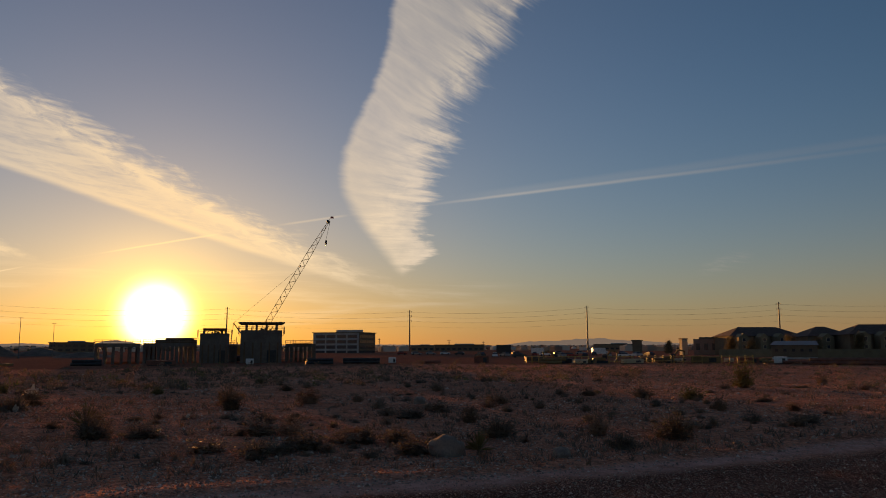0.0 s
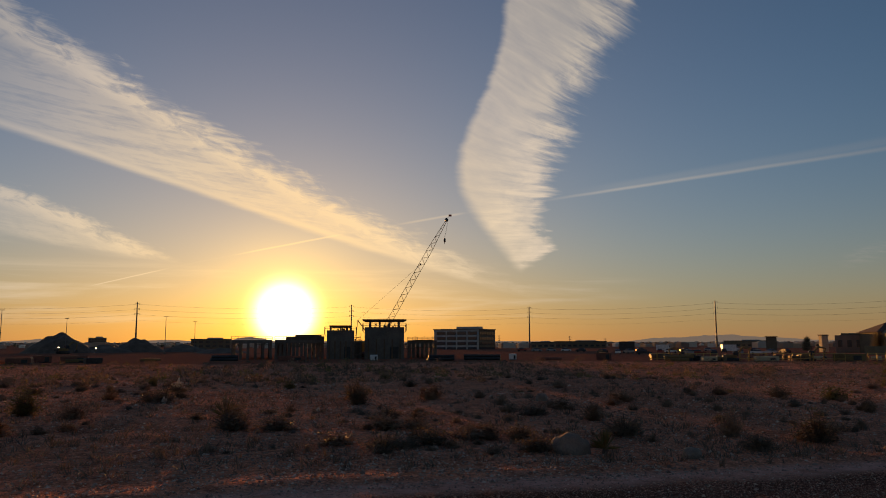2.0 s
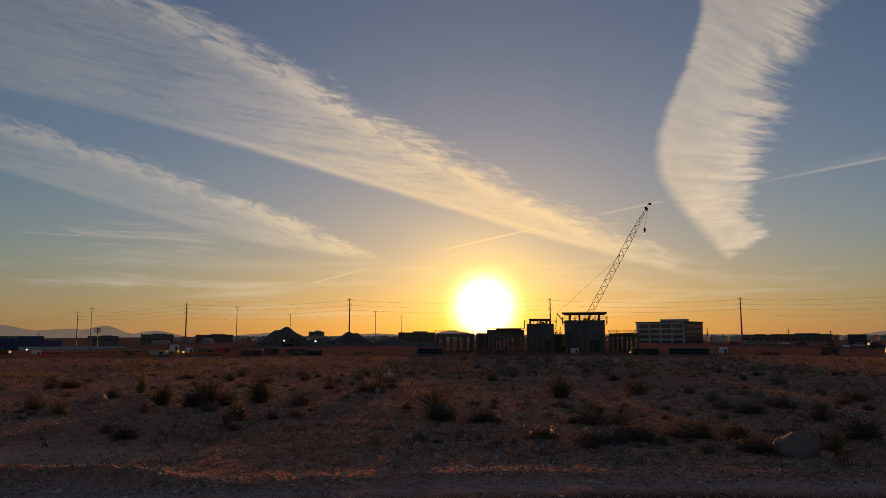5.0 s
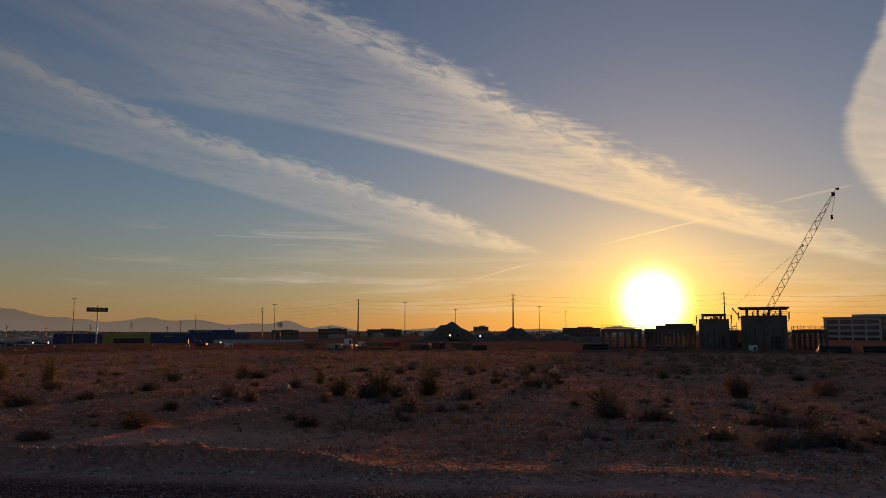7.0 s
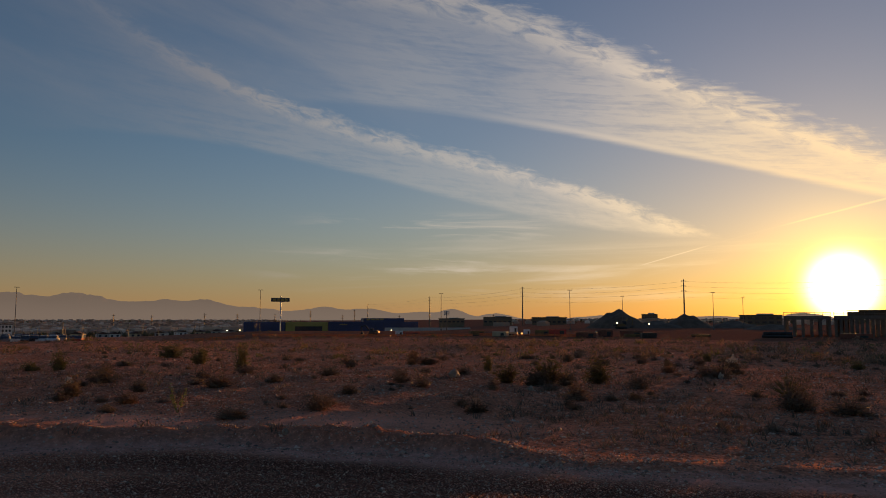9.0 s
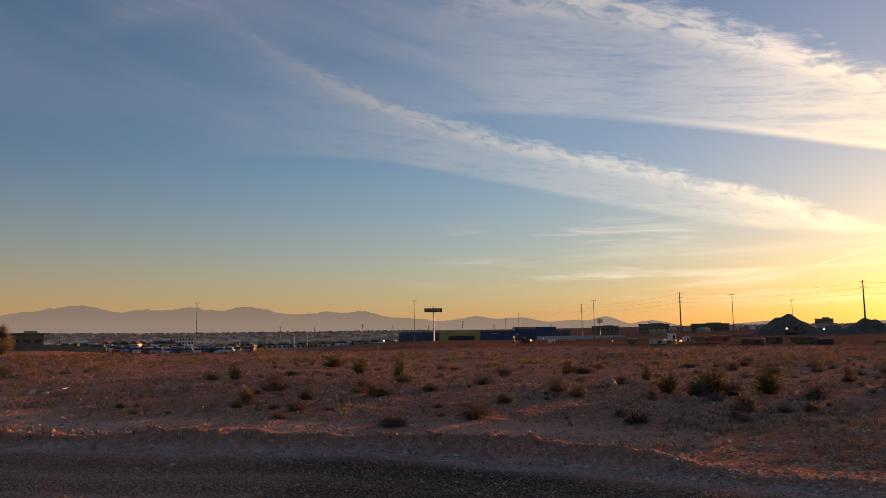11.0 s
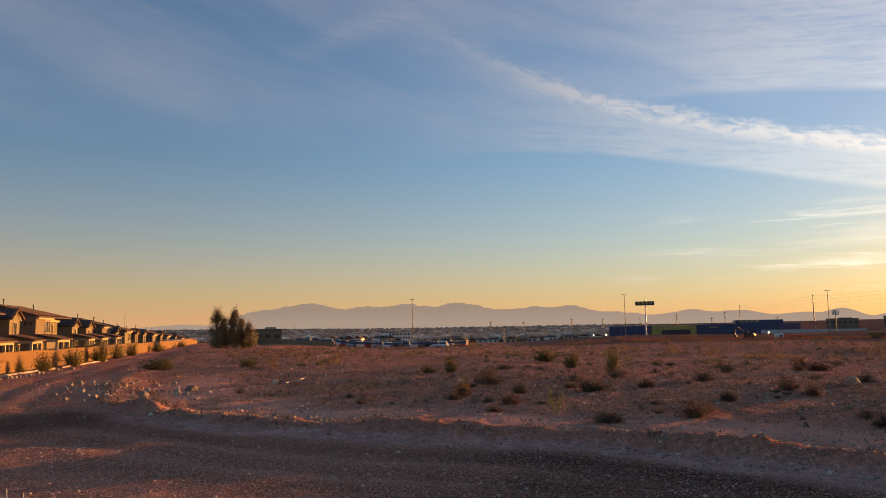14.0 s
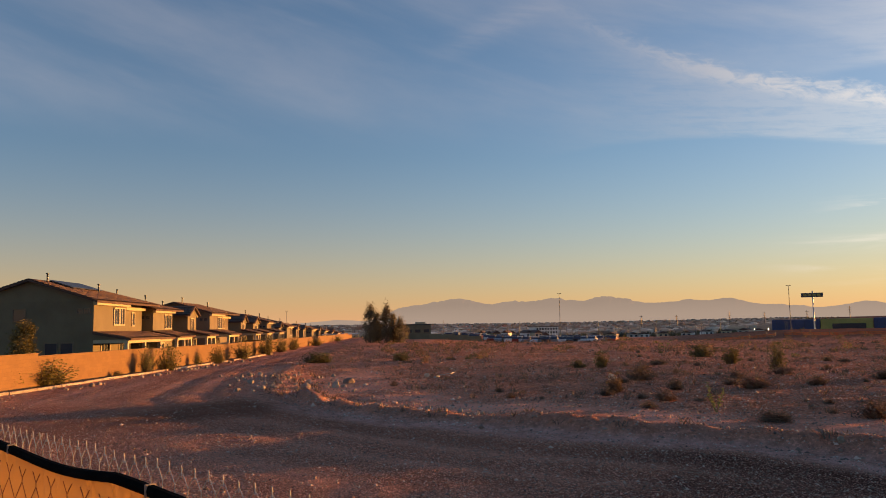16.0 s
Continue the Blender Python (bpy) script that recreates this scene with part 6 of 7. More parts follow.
def wall_run(points, label):
    """Straight panels of block wall, each with its own height, stepping down along the row."""
    w = thing("wall_boundary", label, "wall", at=(0, 0, 0), kind="structure")
    for (xa, ya), (xb, yb), top in points:
        n = math.hypot(xb - xa, yb - ya)
        bm = box(bmesh.new(), 0, n, -0.1, 0.1, -0.5, top - 0.06)
        ob = part("panel", bm, M_BLOCK, w)
        ob.matrix_basis = pose(xa, ya, 0, 0, 0, math.degrees(math.atan2(yb - ya, xb - xa)))
        cap = part("cap", box(bmesh.new(), -0.01, n + 0.01, -0.12, 0.12, top - 0.058, top, 0.01), M_BLOCK, w)
        cap.matrix_basis = ob.matrix_basis


wall_run([((-18, -23.0), (-43.6, -21.3), 1.92), ((-43.6, -21.3), (-58, -20.2), 1.76), ((-58, -20.2), (-74, -19.0), 1.68), ((-74, -19.0), (-93, -18.3), 1.62),
          ((-93, -18.3), (-93.4, -21.0), 1.7), ((-96.6, -20.6), (-96.6, -18.6), 1.6), ((-96.6, -18.6), (-118, -18.2), 1.6), ((-118, -18.2), (-150, -18.0), 1.5), ((-150, -18.0), (-215, -18.0), 1.4)],
         "tan concrete block boundary wall stepping down along the houses")
low = thing("wall_far", "low tan retaining wall beyond the trees", "wall", at=(0, 0, 0), kind="structure")
for k in range(8):
    q = polar(91.5 - k * 0.55, 176)
    bm = box(bmesh.new(), -0.85, 0.85, -0.1, 0.1, -0.5, 1.0)
    bmesh.ops.transform(bm, matrix=pose(q.x, q.y, ground_z(q.x, q.y), 0, 0, 91.5 - k * 0.55), verts=bm.verts)
    part("panel", bm, M_STUCCO, low)

curb = thing("kerb", "pale concrete kerb along the foot of the wall", "kerb", at=(0, 0, 0), kind="structure")
for (xa, ya), (xb, yb) in (((-22, -21.4), (-43.6, -19.9)), ((-43.6, -19.9), (-58, -18.8)), ((-58, -18.8), (-74, -17.6)), ((-74, -17.6), (-93, -16.9))):
    n = math.hypot(xb - xa, yb - ya)
    for k in range(int(n / 2.4)):
        ob = part("kerb_stone", box(bmesh.new(), 0.02, 2.37, -0.08, 0.08, -0.2, 0.14, 0.02), M_STONE, curb)
        t_ = k * 2.4 / n
        ob.matrix_basis = pose(xa + (xb - xa) * t_, ya + (yb - ya) * t_, ground_z(xa + (xb - xa) * t_, ya + (yb - ya) * t_), 0, random.uniform(-0.5, 0.5), math.degrees(math.atan2(yb - ya, xb - xa)) + random.uniform(-0.6, 0.6))

# ---- the screened chain-link fence beside the camera ----
FENCE_DROP = 0.47


def chain_fence():
    eye = Vector((-0.3, 0.0, EYE))
    top = EYE - FENCE_DROP
    a = eye + Vector((-9.3, -5.8, 0)) * FENCE_DROP
    u = Vector((0.715, 0.699, 0)).normalized()
    out = Vector((-u.y, u.x, 0))
    length = 5.4
    f = thing("chain_link_fence", "chain-link fence with tan privacy screen and black hem", "fence", at=(a.x, a.y, 0), turn=math.degrees(math.atan2(u.y, u.x)))

    def sag(x):
        return -0.022 * abs(math.sin(x / 1.27 * math.pi)) + 0.006 * math.sin(x * 5)

    # local x runs along the fence, local y points to the road
    n = 120
    bm = bmesh.new()
    rows = 14
    grid = [[bm.verts.new((i * length / n, -0.03 - 0.01 * math.sin(i * 0.55) * math.sin(j * 0.8), top - 0.012 + sag(i * length / n) - j * (top - 0.1) / rows)) for i in range(n + 1)] for j in range(rows + 1)]
    for j in range(rows):
        for i in range(n):
            bm.faces.new((grid[j][i], grid[j][i + 1], grid[j + 1][i + 1], grid[j + 1][i]))
    bmesh.ops.solidify(bm, geom=bm.faces[:], thickness=0.003)
    screen = part("privacy_screen", bm, M_FABRIC, f, "tan woven privacy screen", True)
    bm = bmesh.new()
    rings = []
    for i in range(n + 1):
        x = i * length / n
        rings.append([bm.verts.new((x, -0.03 + dy, top + sag(x) + dz)) for dy, dz in ((-0.012, -0.017), (-0.014, 0.0), (-0.008, 0.014), (0.008, 0.014), (0.012, 0.0), (0.01, -0.017))])
    for p0, p1 in zip(rings, rings[1:]):
        for k in range(6):
            bm.faces.new((p0[k], p0[(k + 1) % 6], p1[(k + 1) % 6], p1[k]))
    hem = part("hem", bm, M_BLACK, f, "black hem band")
    for k in range(4):
        x = 0.25 + k * 1.27
        tie = bmesh.new()
        box(tie, x - 0.004, x + 0.004, -0.047, -0.014, top - 0.020 + sag(x), top + 0.018 + sag(x), 0.002)
        part("tie", tie, M_STONE, hem, "pale tie clip")
    # zigzag wires: in front of the screen and above the hem, with twisted tips
    pitch = 0.078
    wires = int(length / pitch)
    base = bmesh.new()
    r = 0.0014
    zig = 8
    for side in (0, 1):
        for k in range(zig + 1):
            z = top + 0.052 - k * 0.095
            dx = pitch / 2 if (k + side) % 2 else -pitch / 2
            tube(base, (side * 0.0, 0.004 if side else -0.004, z), (dx, 0.0, z - 0.036), r, n=4)
            tube(base, (dx, 0.0, z - 0.036), (dx, 0.0, z - 0.055), r, n=4)
            tube(base, (dx, 0.0, z - 0.055), (0, 0.004, z - 0.095), r, n=4)
    me = mesh_of("wire", base, M_GALV)
    tip = bmesh.new()
    tube(tip, (0.001, 0, top + 0.046), (-0.002, 0.002, top + 0.064), 0.0022, 0.0021, 5)
    tube(tip, (-0.002, 0.002, top + 0.064), (0.001, -0.001, top + 0.078), 0.0021, 0.0017, 5)
    me_tip = mesh_of("tip", tip, M_GALV)
    for k in range(wires):
        w = part("wire", me, None, f)
        w.matrix_basis = pose(0.04 + k * pitch, 0.0, random.uniform(-0.004, 0.004))
        t = part("tip", me_tip, None, w)
        t.matrix_basis = pose(0, 0, random.uniform(-0.003, 0.003))
    # dark strands that show through the screen on the near side
    near = bmesh.new()
    for k in range(wires):
        x = 0.04 + k * pitch
        for q in range(10):
            z = top - 0.06 - q * 0.095
            s = 1 if (k + q) % 2 else -1
            tube(near, (x, -0.047, z), (x + s * pitch / 2, -0.047, z - 0.04), 0.0016, n=3)
            tube(near, (x + s * pitch / 2, -0.047, z - 0.04), (x + s * pitch / 2, -0.047, z - 0.055), 0.0016, n=3)
            tube(near, (x + s * pitch / 2, -0.047, z - 0.055), (x, -0.047, z - 0.095), 0.0016, n=3)
    tagged(part("near_mesh", near, M_RUST, f), kind="stuff")
    for k in range(3):
        x = 0.6 + k * 2.2
        part("fence_post", tube(bmesh.new(), (x, 0.045, -0.1), (x, 0.045, top - 0.06), 0.024, n=10), M_GALV, f)


chain_fence()


# ---- trees and brush ----
def twig_clump(seed, wide, high, twigs, leaves, leaf, spread=1.0, droop=0.3):
    """Stems that fan out from the ground, and loose leaves or seed heads round their ends."""
    rnd = random.Random(seed)
    stems, crown = bmesh.new(), bmesh.new()
    for k in range(twigs):
        a = rnd.uniform(0, 2 * math.pi)
        lean = rnd.uniform(0.05, 1.0) ** 0.7 * spread
        length = rnd.uniform(0.4, 1.1)
        p = Vector((math.cos(a) * lean * wide * 0.14, math.sin(a) * lean * wide * 0.14, -0.03))
        tip = Vector((math.cos(a) * lean * wide / 2 * length, math.sin(a) * lean * wide / 2 * length, high * length * (1.05 - 0.75 * lean * lean)))
        mid = p.lerp(tip, 0.5) + Vector((0, 0, high * 0.10))
        r = 0.008 * max(wide, 0.6)
        tube(stems, p, mid, r, r * 0.7, 3), tube(stems, mid, tip, r * 0.7, r * 0.25, 3)
        for j in range(leaves):
            t = rnd.uniform(0.12, 1.05)
            c = mid.lerp(tip, t * 2 - 1) if t > 0.5 else p.lerp(mid, t * 2)
            c = c + Vector((rnd.gauss(0, 0.06) * wide, rnd.gauss(0, 0.06) * wide, rnd.gauss(0, 0.05) * high))
            c.z = max(c.z, 0.02)
            s = leaf * rnd.uniform(0.6, 1.5)
            u = Vector((rnd.gauss(0, 1), rnd.gauss(0, 1), rnd.gauss(0, 1))).normalized()
            v = u.orthogonal().normalized()
            crown.faces.new([crown.verts.new(c + q) for q in (u * s, v * s * 0.4, -u * s, -v * s * 0.4)])
    return stems, crown


def brush_kind(name, label, category, group, mat, count, args):
    kinds = []
    for i in range(count):
        stems, crown = twig_clump(i * 17 + len(name), *args)
        kinds.append((mesh_of("twig_clump", stems, M_BARK if mat is not M_DRY else M_DRY), mesh_of("foliage", crown, mat)))
    return name, label, category, group, kinds


def plant(kind, x, y, wide, high, pick, sink=0.02):
    name, label, category, group, kinds = kind
    stems, crown = kinds[pick % len(kinds)]
    t = thing(name, label, category, group, (x, y, ground_z(x, y) - sink), random.uniform(0, 360))
    t.scale = (wide, wide, high)
    part("twig_clump", stems, None, t)
    part("foliage", crown, None, t)
    return t


DRY = brush_kind("dry_shrub", "dry reddish-brown desert shrub of fine twigs", "shrub", "dry shrubs", M_DRY, 6, (1.0, 1.0, 90, 9, 0.045))
DARK = brush_kind("grey_shrub", "low grey-brown brush with tangled twigs", "shrub", "grey shrubs", M_DARKBUSH, 5, (1.0, 1.0, 90, 11, 0.04))
HEDGE = brush_kind("wall_bush", "olive-green bush with long sprays against the wall", "bush", "bushes along the wall", M_HEDGE, 5, (1.0, 1.0, 70, 24, 0.03, 1.0))
GREEN = brush_kind("creosote_bush", "olive-green creosote bush with upright stems", "bush", "green bushes", M_GREEN, 5, (1.0, 1.0, 80, 14, 0.042, 1.0))

for i, (x, y, w, h) in enumerate([(-26.7, 21.7, 1.43, 0.73), (-31.2, 24.0, 1.34, 0.6), (-26.2, 17.5, 1.19, 0.52), (-22.4, 13.7, 1.39, 0.68), (-32.3, 17.4, 1.11, 0.56), (-23.9, 23.5, 1.01, 0.56), (-20.3, 18.4, 0.83, 0.37), (-42.9, 12.9, 1.7, 0.75), (-39.9, -1.1, 0.66, 0.42), (5.3, 26.6, 1.23, 0.99),
                                  (-1.7, 24.9, 0.68, 0.45), (-2.9, 26.1, 0.8, 0.48), (-4.7, 24.4, 1.32, 0.49), (-7.4, 41.7, 2.24, 0.9), (2.8, 41.1, 2.18, 0.75), (-0.5, 53.6, 1.62, 0.73), (12.6, 34.9, 1.01, 0.73), (-19.7, 28.3, 1.83, 0.78), (-23.3, 14.6, 1.2, 0.48)]):
    plant(DRY, x, y, w, h, i)
for i, (x, y, w, h) in enumerate([(7.7, 25.8, 2.14, 1.02), (11.8, 45.7, 1.97, 0.79), (-10.4, 37.5, 2.06, 1.06), (-11.7, 25.6, 1.88, 1.05), (-20.4, 36.5, 1.9, 1.08), (5.4, 23.3, 1.45, 0.54), (-23.6, 25.9, 1.86, 0.9), (-22.9, 27.2, 1.62, 0.86), (-11.4, 40.6, 2.24, 1.15), (-26.4, 8.1, 0.94, 0.29), (-22.3, 10.6, 1.68, 0.41)]):
    plant(DARK, x, y, w, h, i)
for i, (x, y, w, h) in enumerate([(-40.4, 19.6, 1.36, 1.7), (-48.7, 20.6, 1.6, 1.28), (-60.9, 23.4, 2.96, 1.19), (-49.7, 12.3, 1.39, 1.16), (-23.9, 27.1, 2.4, 1.37), (-22.6, 29.2, 2.2, 1.16), (-25.4, 25.9, 1.67, 1.11), (-31.1, 30.2, 0.79, 1.11), (-65.1, -8.5, 3.2, 0.95), (-65.5, -1.2, 2.48, 0.89), (22.3, 56.7, 2.31, 1.94)]):
    plant(GREEN, x, y, w, h, i)
# bushes along the foot of the wall
for i, (x, y, w, h) in enumerate([(-41.9, -22.1, 2.1, 1.6), (-44.6, -21.2, 4.3, 1.6), (-55.7, -19.4, 1.7, 2.3), (-58.7, -18.9, 2.8, 2.0), (-52.1, -20.1, 1.0, 0.5), (-66.1, -18.7, 1.1, 1.2), (-68.6, -17.7, 2.3, 1.6), (-77.2, -17.4, 3.0, 2.2), (-87.7, -17.2, 3.2, 2.3), (-98.0, -17.2, 3.0, 2.0), (-106.6, -17.0, 2.7, 2.1), (-129.4, -16.8, 3.2, 1.6), (-165.3, -16.8, 2.5, 1.5), (-65.7, -7.8, 2.4, 0.9)]):
    plant(HEDGE, x, y, w, h, i + 2)
# scattered brush over the lot: single shrubs near by, one mass further off
def brush_spot(rnd, d0, d1):
    while True:
        a, d = rnd.uniform(-34, 100), d0 * (d1 / d0) ** rnd.random()
        p = polar(a, d)
        sd = float(edge_distance(np.array([p.x]), np.array([p.y]))[0][0])
        near = float(ripple(np.array([p.x]), np.array([p.y]), 16.0, 77)[0])
        bare = 0.24 if p.x < -26 and d < 75 and a > 78 else 0.0
        if sd > (3.0 if p.x > -14 else 6.5) and near + rnd.uniform(-0.35, 0.35) > -0.12 + bare:
            return p, d


rnd = random.Random(12)
for count in range(330):
    p, d = brush_spot(rnd, 22, 72)
    s = rnd.choice((0.3, 0.45, 0.5, 0.7, 1.1)) * rnd.uniform(0.8, 1.3) * (0.7 + 0.3 * min(1, d / 60))
    plant(rnd.choice((DRY, DRY, DARK, DARK, DRY, GREEN) if d > 45 else (DRY, DRY, DARK)), p.x, p.y, s * rnd.uniform(1.0, 2.0), s * rnd.uniform(0.4, 0.7), count)


def far_brush(name, label, mat, n, seed):
    rnd = random.Random(seed)
    verts, faces = [], []
    for k in range(n):
        p, d = brush_spot(rnd, 60, 140)
        z = ground_z(p.x, p.y)
        w = rnd.choice((0.4, 0.6, 0.9, 1.3)) * rnd.uniform(0.8, 1.3)
        h = w * rnd.uniform(0.4, 0.75)
        for q in range(46):
            a, r_ = rnd.uniform(0, 6.283), math.sqrt(rnd.random()) * w * 0.6
            c = Vector((p.x + math.cos(a) * r_, p.y + math.sin(a) * r_, z + h * rnd.uniform(0.02, 1.0) * (1.05 - (r_ / w / 0.6) ** 2 * 0.7)))
            u = Vector((rnd.gauss(0, 1), rnd.gauss(0, 1), rnd.gauss(0, 1.3))).normalized()
            v = u.orthogonal().normalized()
            s = 0.12 * rnd.uniform(0.6, 1.4) * (0.6 + w * 0.4)
            o = len(verts)
            verts += [tuple(c + e) for e in (u * s, v * s * 0.35, -u * s, -v * s * 0.35)]
            faces.append((o, o + 1, o + 2, o + 3))
    me = bpy.data.meshes.new(name)
    me.from_pydata(verts, [], faces)
    me.materials.append(mat)
    tagged(new(name, me), label, "brush", kind="stuff")


far_brush("far_dry_brush", "countless dry reddish shrubs across the far lot", M_DRY, 620, 31)
far_brush("far_grey_brush", "countless low grey shrubs across the far lot", M_DARKBUSH, 420, 32)
far_brush("far_green_brush", "scattered olive bushes across the far lot", M_GREEN, 140, 33)


def yucca(x, y, wide, high, seed):
    r = random.Random(seed)
    t = thing("yucca", "spiky grey-green yucca with stiff narrow blades", "yucca", "yuccas", (x, y, ground_z(x, y) - 0.03), 0)
    part("trunk", tube(bmesh.new(), (0, 0, 0), (0.02, 0, high * 0.25), 0.09, 0.07, 7), M_BARK, t)
    for k in range(46):
        a, e = r.uniform(0, 2 * math.pi), r.uniform(0.1, 1.4)
        n = Vector((math.cos(a) * math.cos(e) * wide / 2, math.sin(a) * math.cos(e) * wide / 2, math.sin(e) * high * 0.8)) * r.uniform(0.8, 1.1)
        c = Vector((0, 0, high * 0.22))
        s = n.cross(Vector((0, 0, 1))).normalized() * 0.018
        bm = bmesh.new()
        v = [bm.verts.new(q) for q in (c - s, c + s, c + n * 0.55 + s * 1.1 + Vector((0, 0, 0.03)), c + n * 0.55 - s * 1.1 + Vector((0, 0, 0.03)), c + n)]
        w = bm.verts.new(c + n * 0.5 - Vector((0, 0, 0.02)))
        for q in ((0, 1, 2, 3), (3, 2, 4), (1, 0, 5), (1, 5, 2), (5, 0, 3), (2, 5, 4), (5, 3, 4)):
            bm.faces.new([(v + [w])[i] for i in q])
        part("blade", bm, M_GREEN, t)


yucca(1.0, 22.2, 1.05, 0.78, 1)
yucca(-12.8, 27.5, 1.6, 1.15, 2)


def weed(x, y, high):
    t = thing("weed", "thin pale green weed stalk with small leaves", "weed", at=(x, y, ground_z(x, y) - 0.02))
    r = random.Random(3)
    bm, lf = bmesh.new(), bmesh.new()
    for k in range(7):
        a = r.uniform(0, 6.28)
        tip = Vector((math.cos(a) * 0.28, math.sin(a) * 0.28, high * r.uniform(0.5, 1.0)))
        tube(bm, (0, 0, 0), tip, 0.012, 0.006, 4)
        for j in range(12):
            c = tip * r.uniform(0.3, 1.0)
            u = Vector((r.gauss(0, 1), r.gauss(0, 1), r.gauss(0, 0.5))).normalized()
            v = u.orthogonal().normalized()
            lf.faces.new([lf.verts.new(c + q) for q in (u * 0.01, u * 0.06 + v * 0.022, u * 0.11, u * 0.06 - v * 0.022)])
    part("stalk", bm, M_WEED, t)
    part("leaves", lf, M_WEED, t)


M_WEED = leafy("weed_leaves", (0.20, 0.21, 0.06), (0.34, 0.33, 0.12))
weed(-24.9, 9.9, 1.05)


def tree(x, y, high, wide, seed, label, mat, bare=0):
    """Tapered trunk and limbs under a ragged crown of small leaf clumps."""
    r = random.Random(seed)
    t = thing("tree", label, "tree", "trees", (x, y, ground_z(x, y) - 0.1), r.uniform(0, 360))
    trunk, limbs, crown = bmesh.new(), bmesh.new(), bmesh.new()
    tops = []
    lean = Vector((r.uniform(-0.25, 0.25), r.uniform(-0.25, 0.25), 0))
    last, rad = Vector((0, 0, 0)), high * 0.024
    for k in range(5):
        nxt = Vector((lean.x * (k + 1) / 5 + r.uniform(-0.1, 0.1), lean.y * (k + 1) / 5, high * 0.85 * (k + 1) / 5))
        tube(trunk, last, nxt, rad, rad * 0.78, 7)
        for j in range(5 if k >= bare else 0):
            a = r.uniform(0, 6.28)
            reach = wide / 2 * r.uniform(0.45, 1.0) * (1.0 - 0.13 * k)
            tip = nxt + Vector((math.cos(a) * reach, math.sin(a) * reach, high * r.uniform(-0.1, 0.12)))
            tube(limbs, nxt, tip, rad * 0.42, rad * 0.12, 5)
            tops += [nxt.lerp(tip, q) for q in (0.35, 0.6, 0.85, 1.0)]
        last, rad = nxt, rad * 0.78
    tops += [last + Vector((0, 0, high * 0.08)), last + Vector((0, 0, high * 0.14))]
    for c in tops:
        size = wide * r.uniform(0.09, 0.17)
        for j in range(85):
            q = c + Vector((r.gauss(0, size), r.gauss(0, size), r.gauss(0, size * 0.9)))
            s = r.uniform(0.06, 0.14) * (0.6 + high / 14)
            u = Vector((r.gauss(0, 1), r.gauss(0, 1), r.gauss(0, 1))).normalized()
            v = u.orthogonal().normalized()
            crown.faces.new([crown.verts.new(q + w) for w in (u * s, v * s * 0.5, -u * s, -v * s * 0.5)])
    part("trunk", trunk, M_BARK, t)
    part("branch_system", limbs, M_BARK, t)
    part("crown", crown, mat, t)


def column_tree(x, y, high, wide, seed):
    """A tall evergreen leafed to the ground: clumps inside an uneven, tapering outline."""
    r = random.Random(seed)
    t = thing("tree", "tall dark evergreen tree standing in a close clump", "tree", "trees", (x, y, ground_z(x, y) - 0.1), r.uniform(0, 360))
    trunk, limbs, crown = bmesh.new(), bmesh.new(), bmesh.new()
    tube(trunk, (0, 0, 0), (r.uniform(-0.2, 0.2), 0, high * 0.5), high * 0.022, high * 0.013, 7)
    tube(trunk, (0, 0, high * 0.5), (r.uniform(-0.2, 0.2), 0.1, high * 0.92), high * 0.013, high * 0.004, 6)
    for k in range(64):
        f = r.uniform(0.10, 1.0)
        reach = wide / 2 * min(1.0, 0.62 + f * 1.2, (1.04 - f) * 1.9) * r.uniform(0.25, 1.08)
        a = r.uniform(0, 6.283)
        c = Vector((math.cos(a) * reach, math.sin(a) * reach, high * f))
        if k % 3 == 0:
            tube(limbs, (0, 0, high * f * 0.8), c, high * 0.006, high * 0.002, 4)
        size = wide * r.uniform(0.06, 0.12)
        for j in range(70):
            q = c + Vector((r.gauss(0, size), r.gauss(0, size), r.gauss(0, size * 1.5)))
            s = r.uniform(0.07, 0.15)
            u = Vector((r.gauss(0, 0.6), r.gauss(0, 0.6), r.gauss(0, 1.2))).normalized()
            v = u.orthogonal().normalized()
            crown.faces.new([crown.verts.new(q + w_) for w_ in (u * s, v * s * 0.5, -u * s, -v * s * 0.5)])
    part("trunk", trunk, M_BARK, t)
    part("branch_system", limbs, M_BARK, t)
    part("crown", crown, M_PINE, t)


for i, (a, d, h, w) in enumerate([(93.35, 142, 6.9, 3.3), (92.85, 144, 5.4, 2.6), (92.1, 142, 6.5, 3.4), (91.6, 144, 5.2, 2.6), (91.1, 142, 4.5, 2.9)]):
    p = polar(a, d)
    column_tree(p.x, p.y, h, w, i + 3)
tree(-48.2, -24.6, 3.7, 1.5, 21, "young green garden tree beside the house", M_GREEN)
for i, (a, d, h) in enumerate([(-20.9, 270, 6), (-22.2, 262, 5), (-24.7, 262, 6.5), (-26.3, 255, 5.5), (-28.9, 258, 7), (-16.6, 380, 6), (-31, 250, 6)]):
    p = polar(a, d)
    tree(p.x, p.y, h, 4.5, 40 + i, "dark tree in front of the apartments", M_PINE)


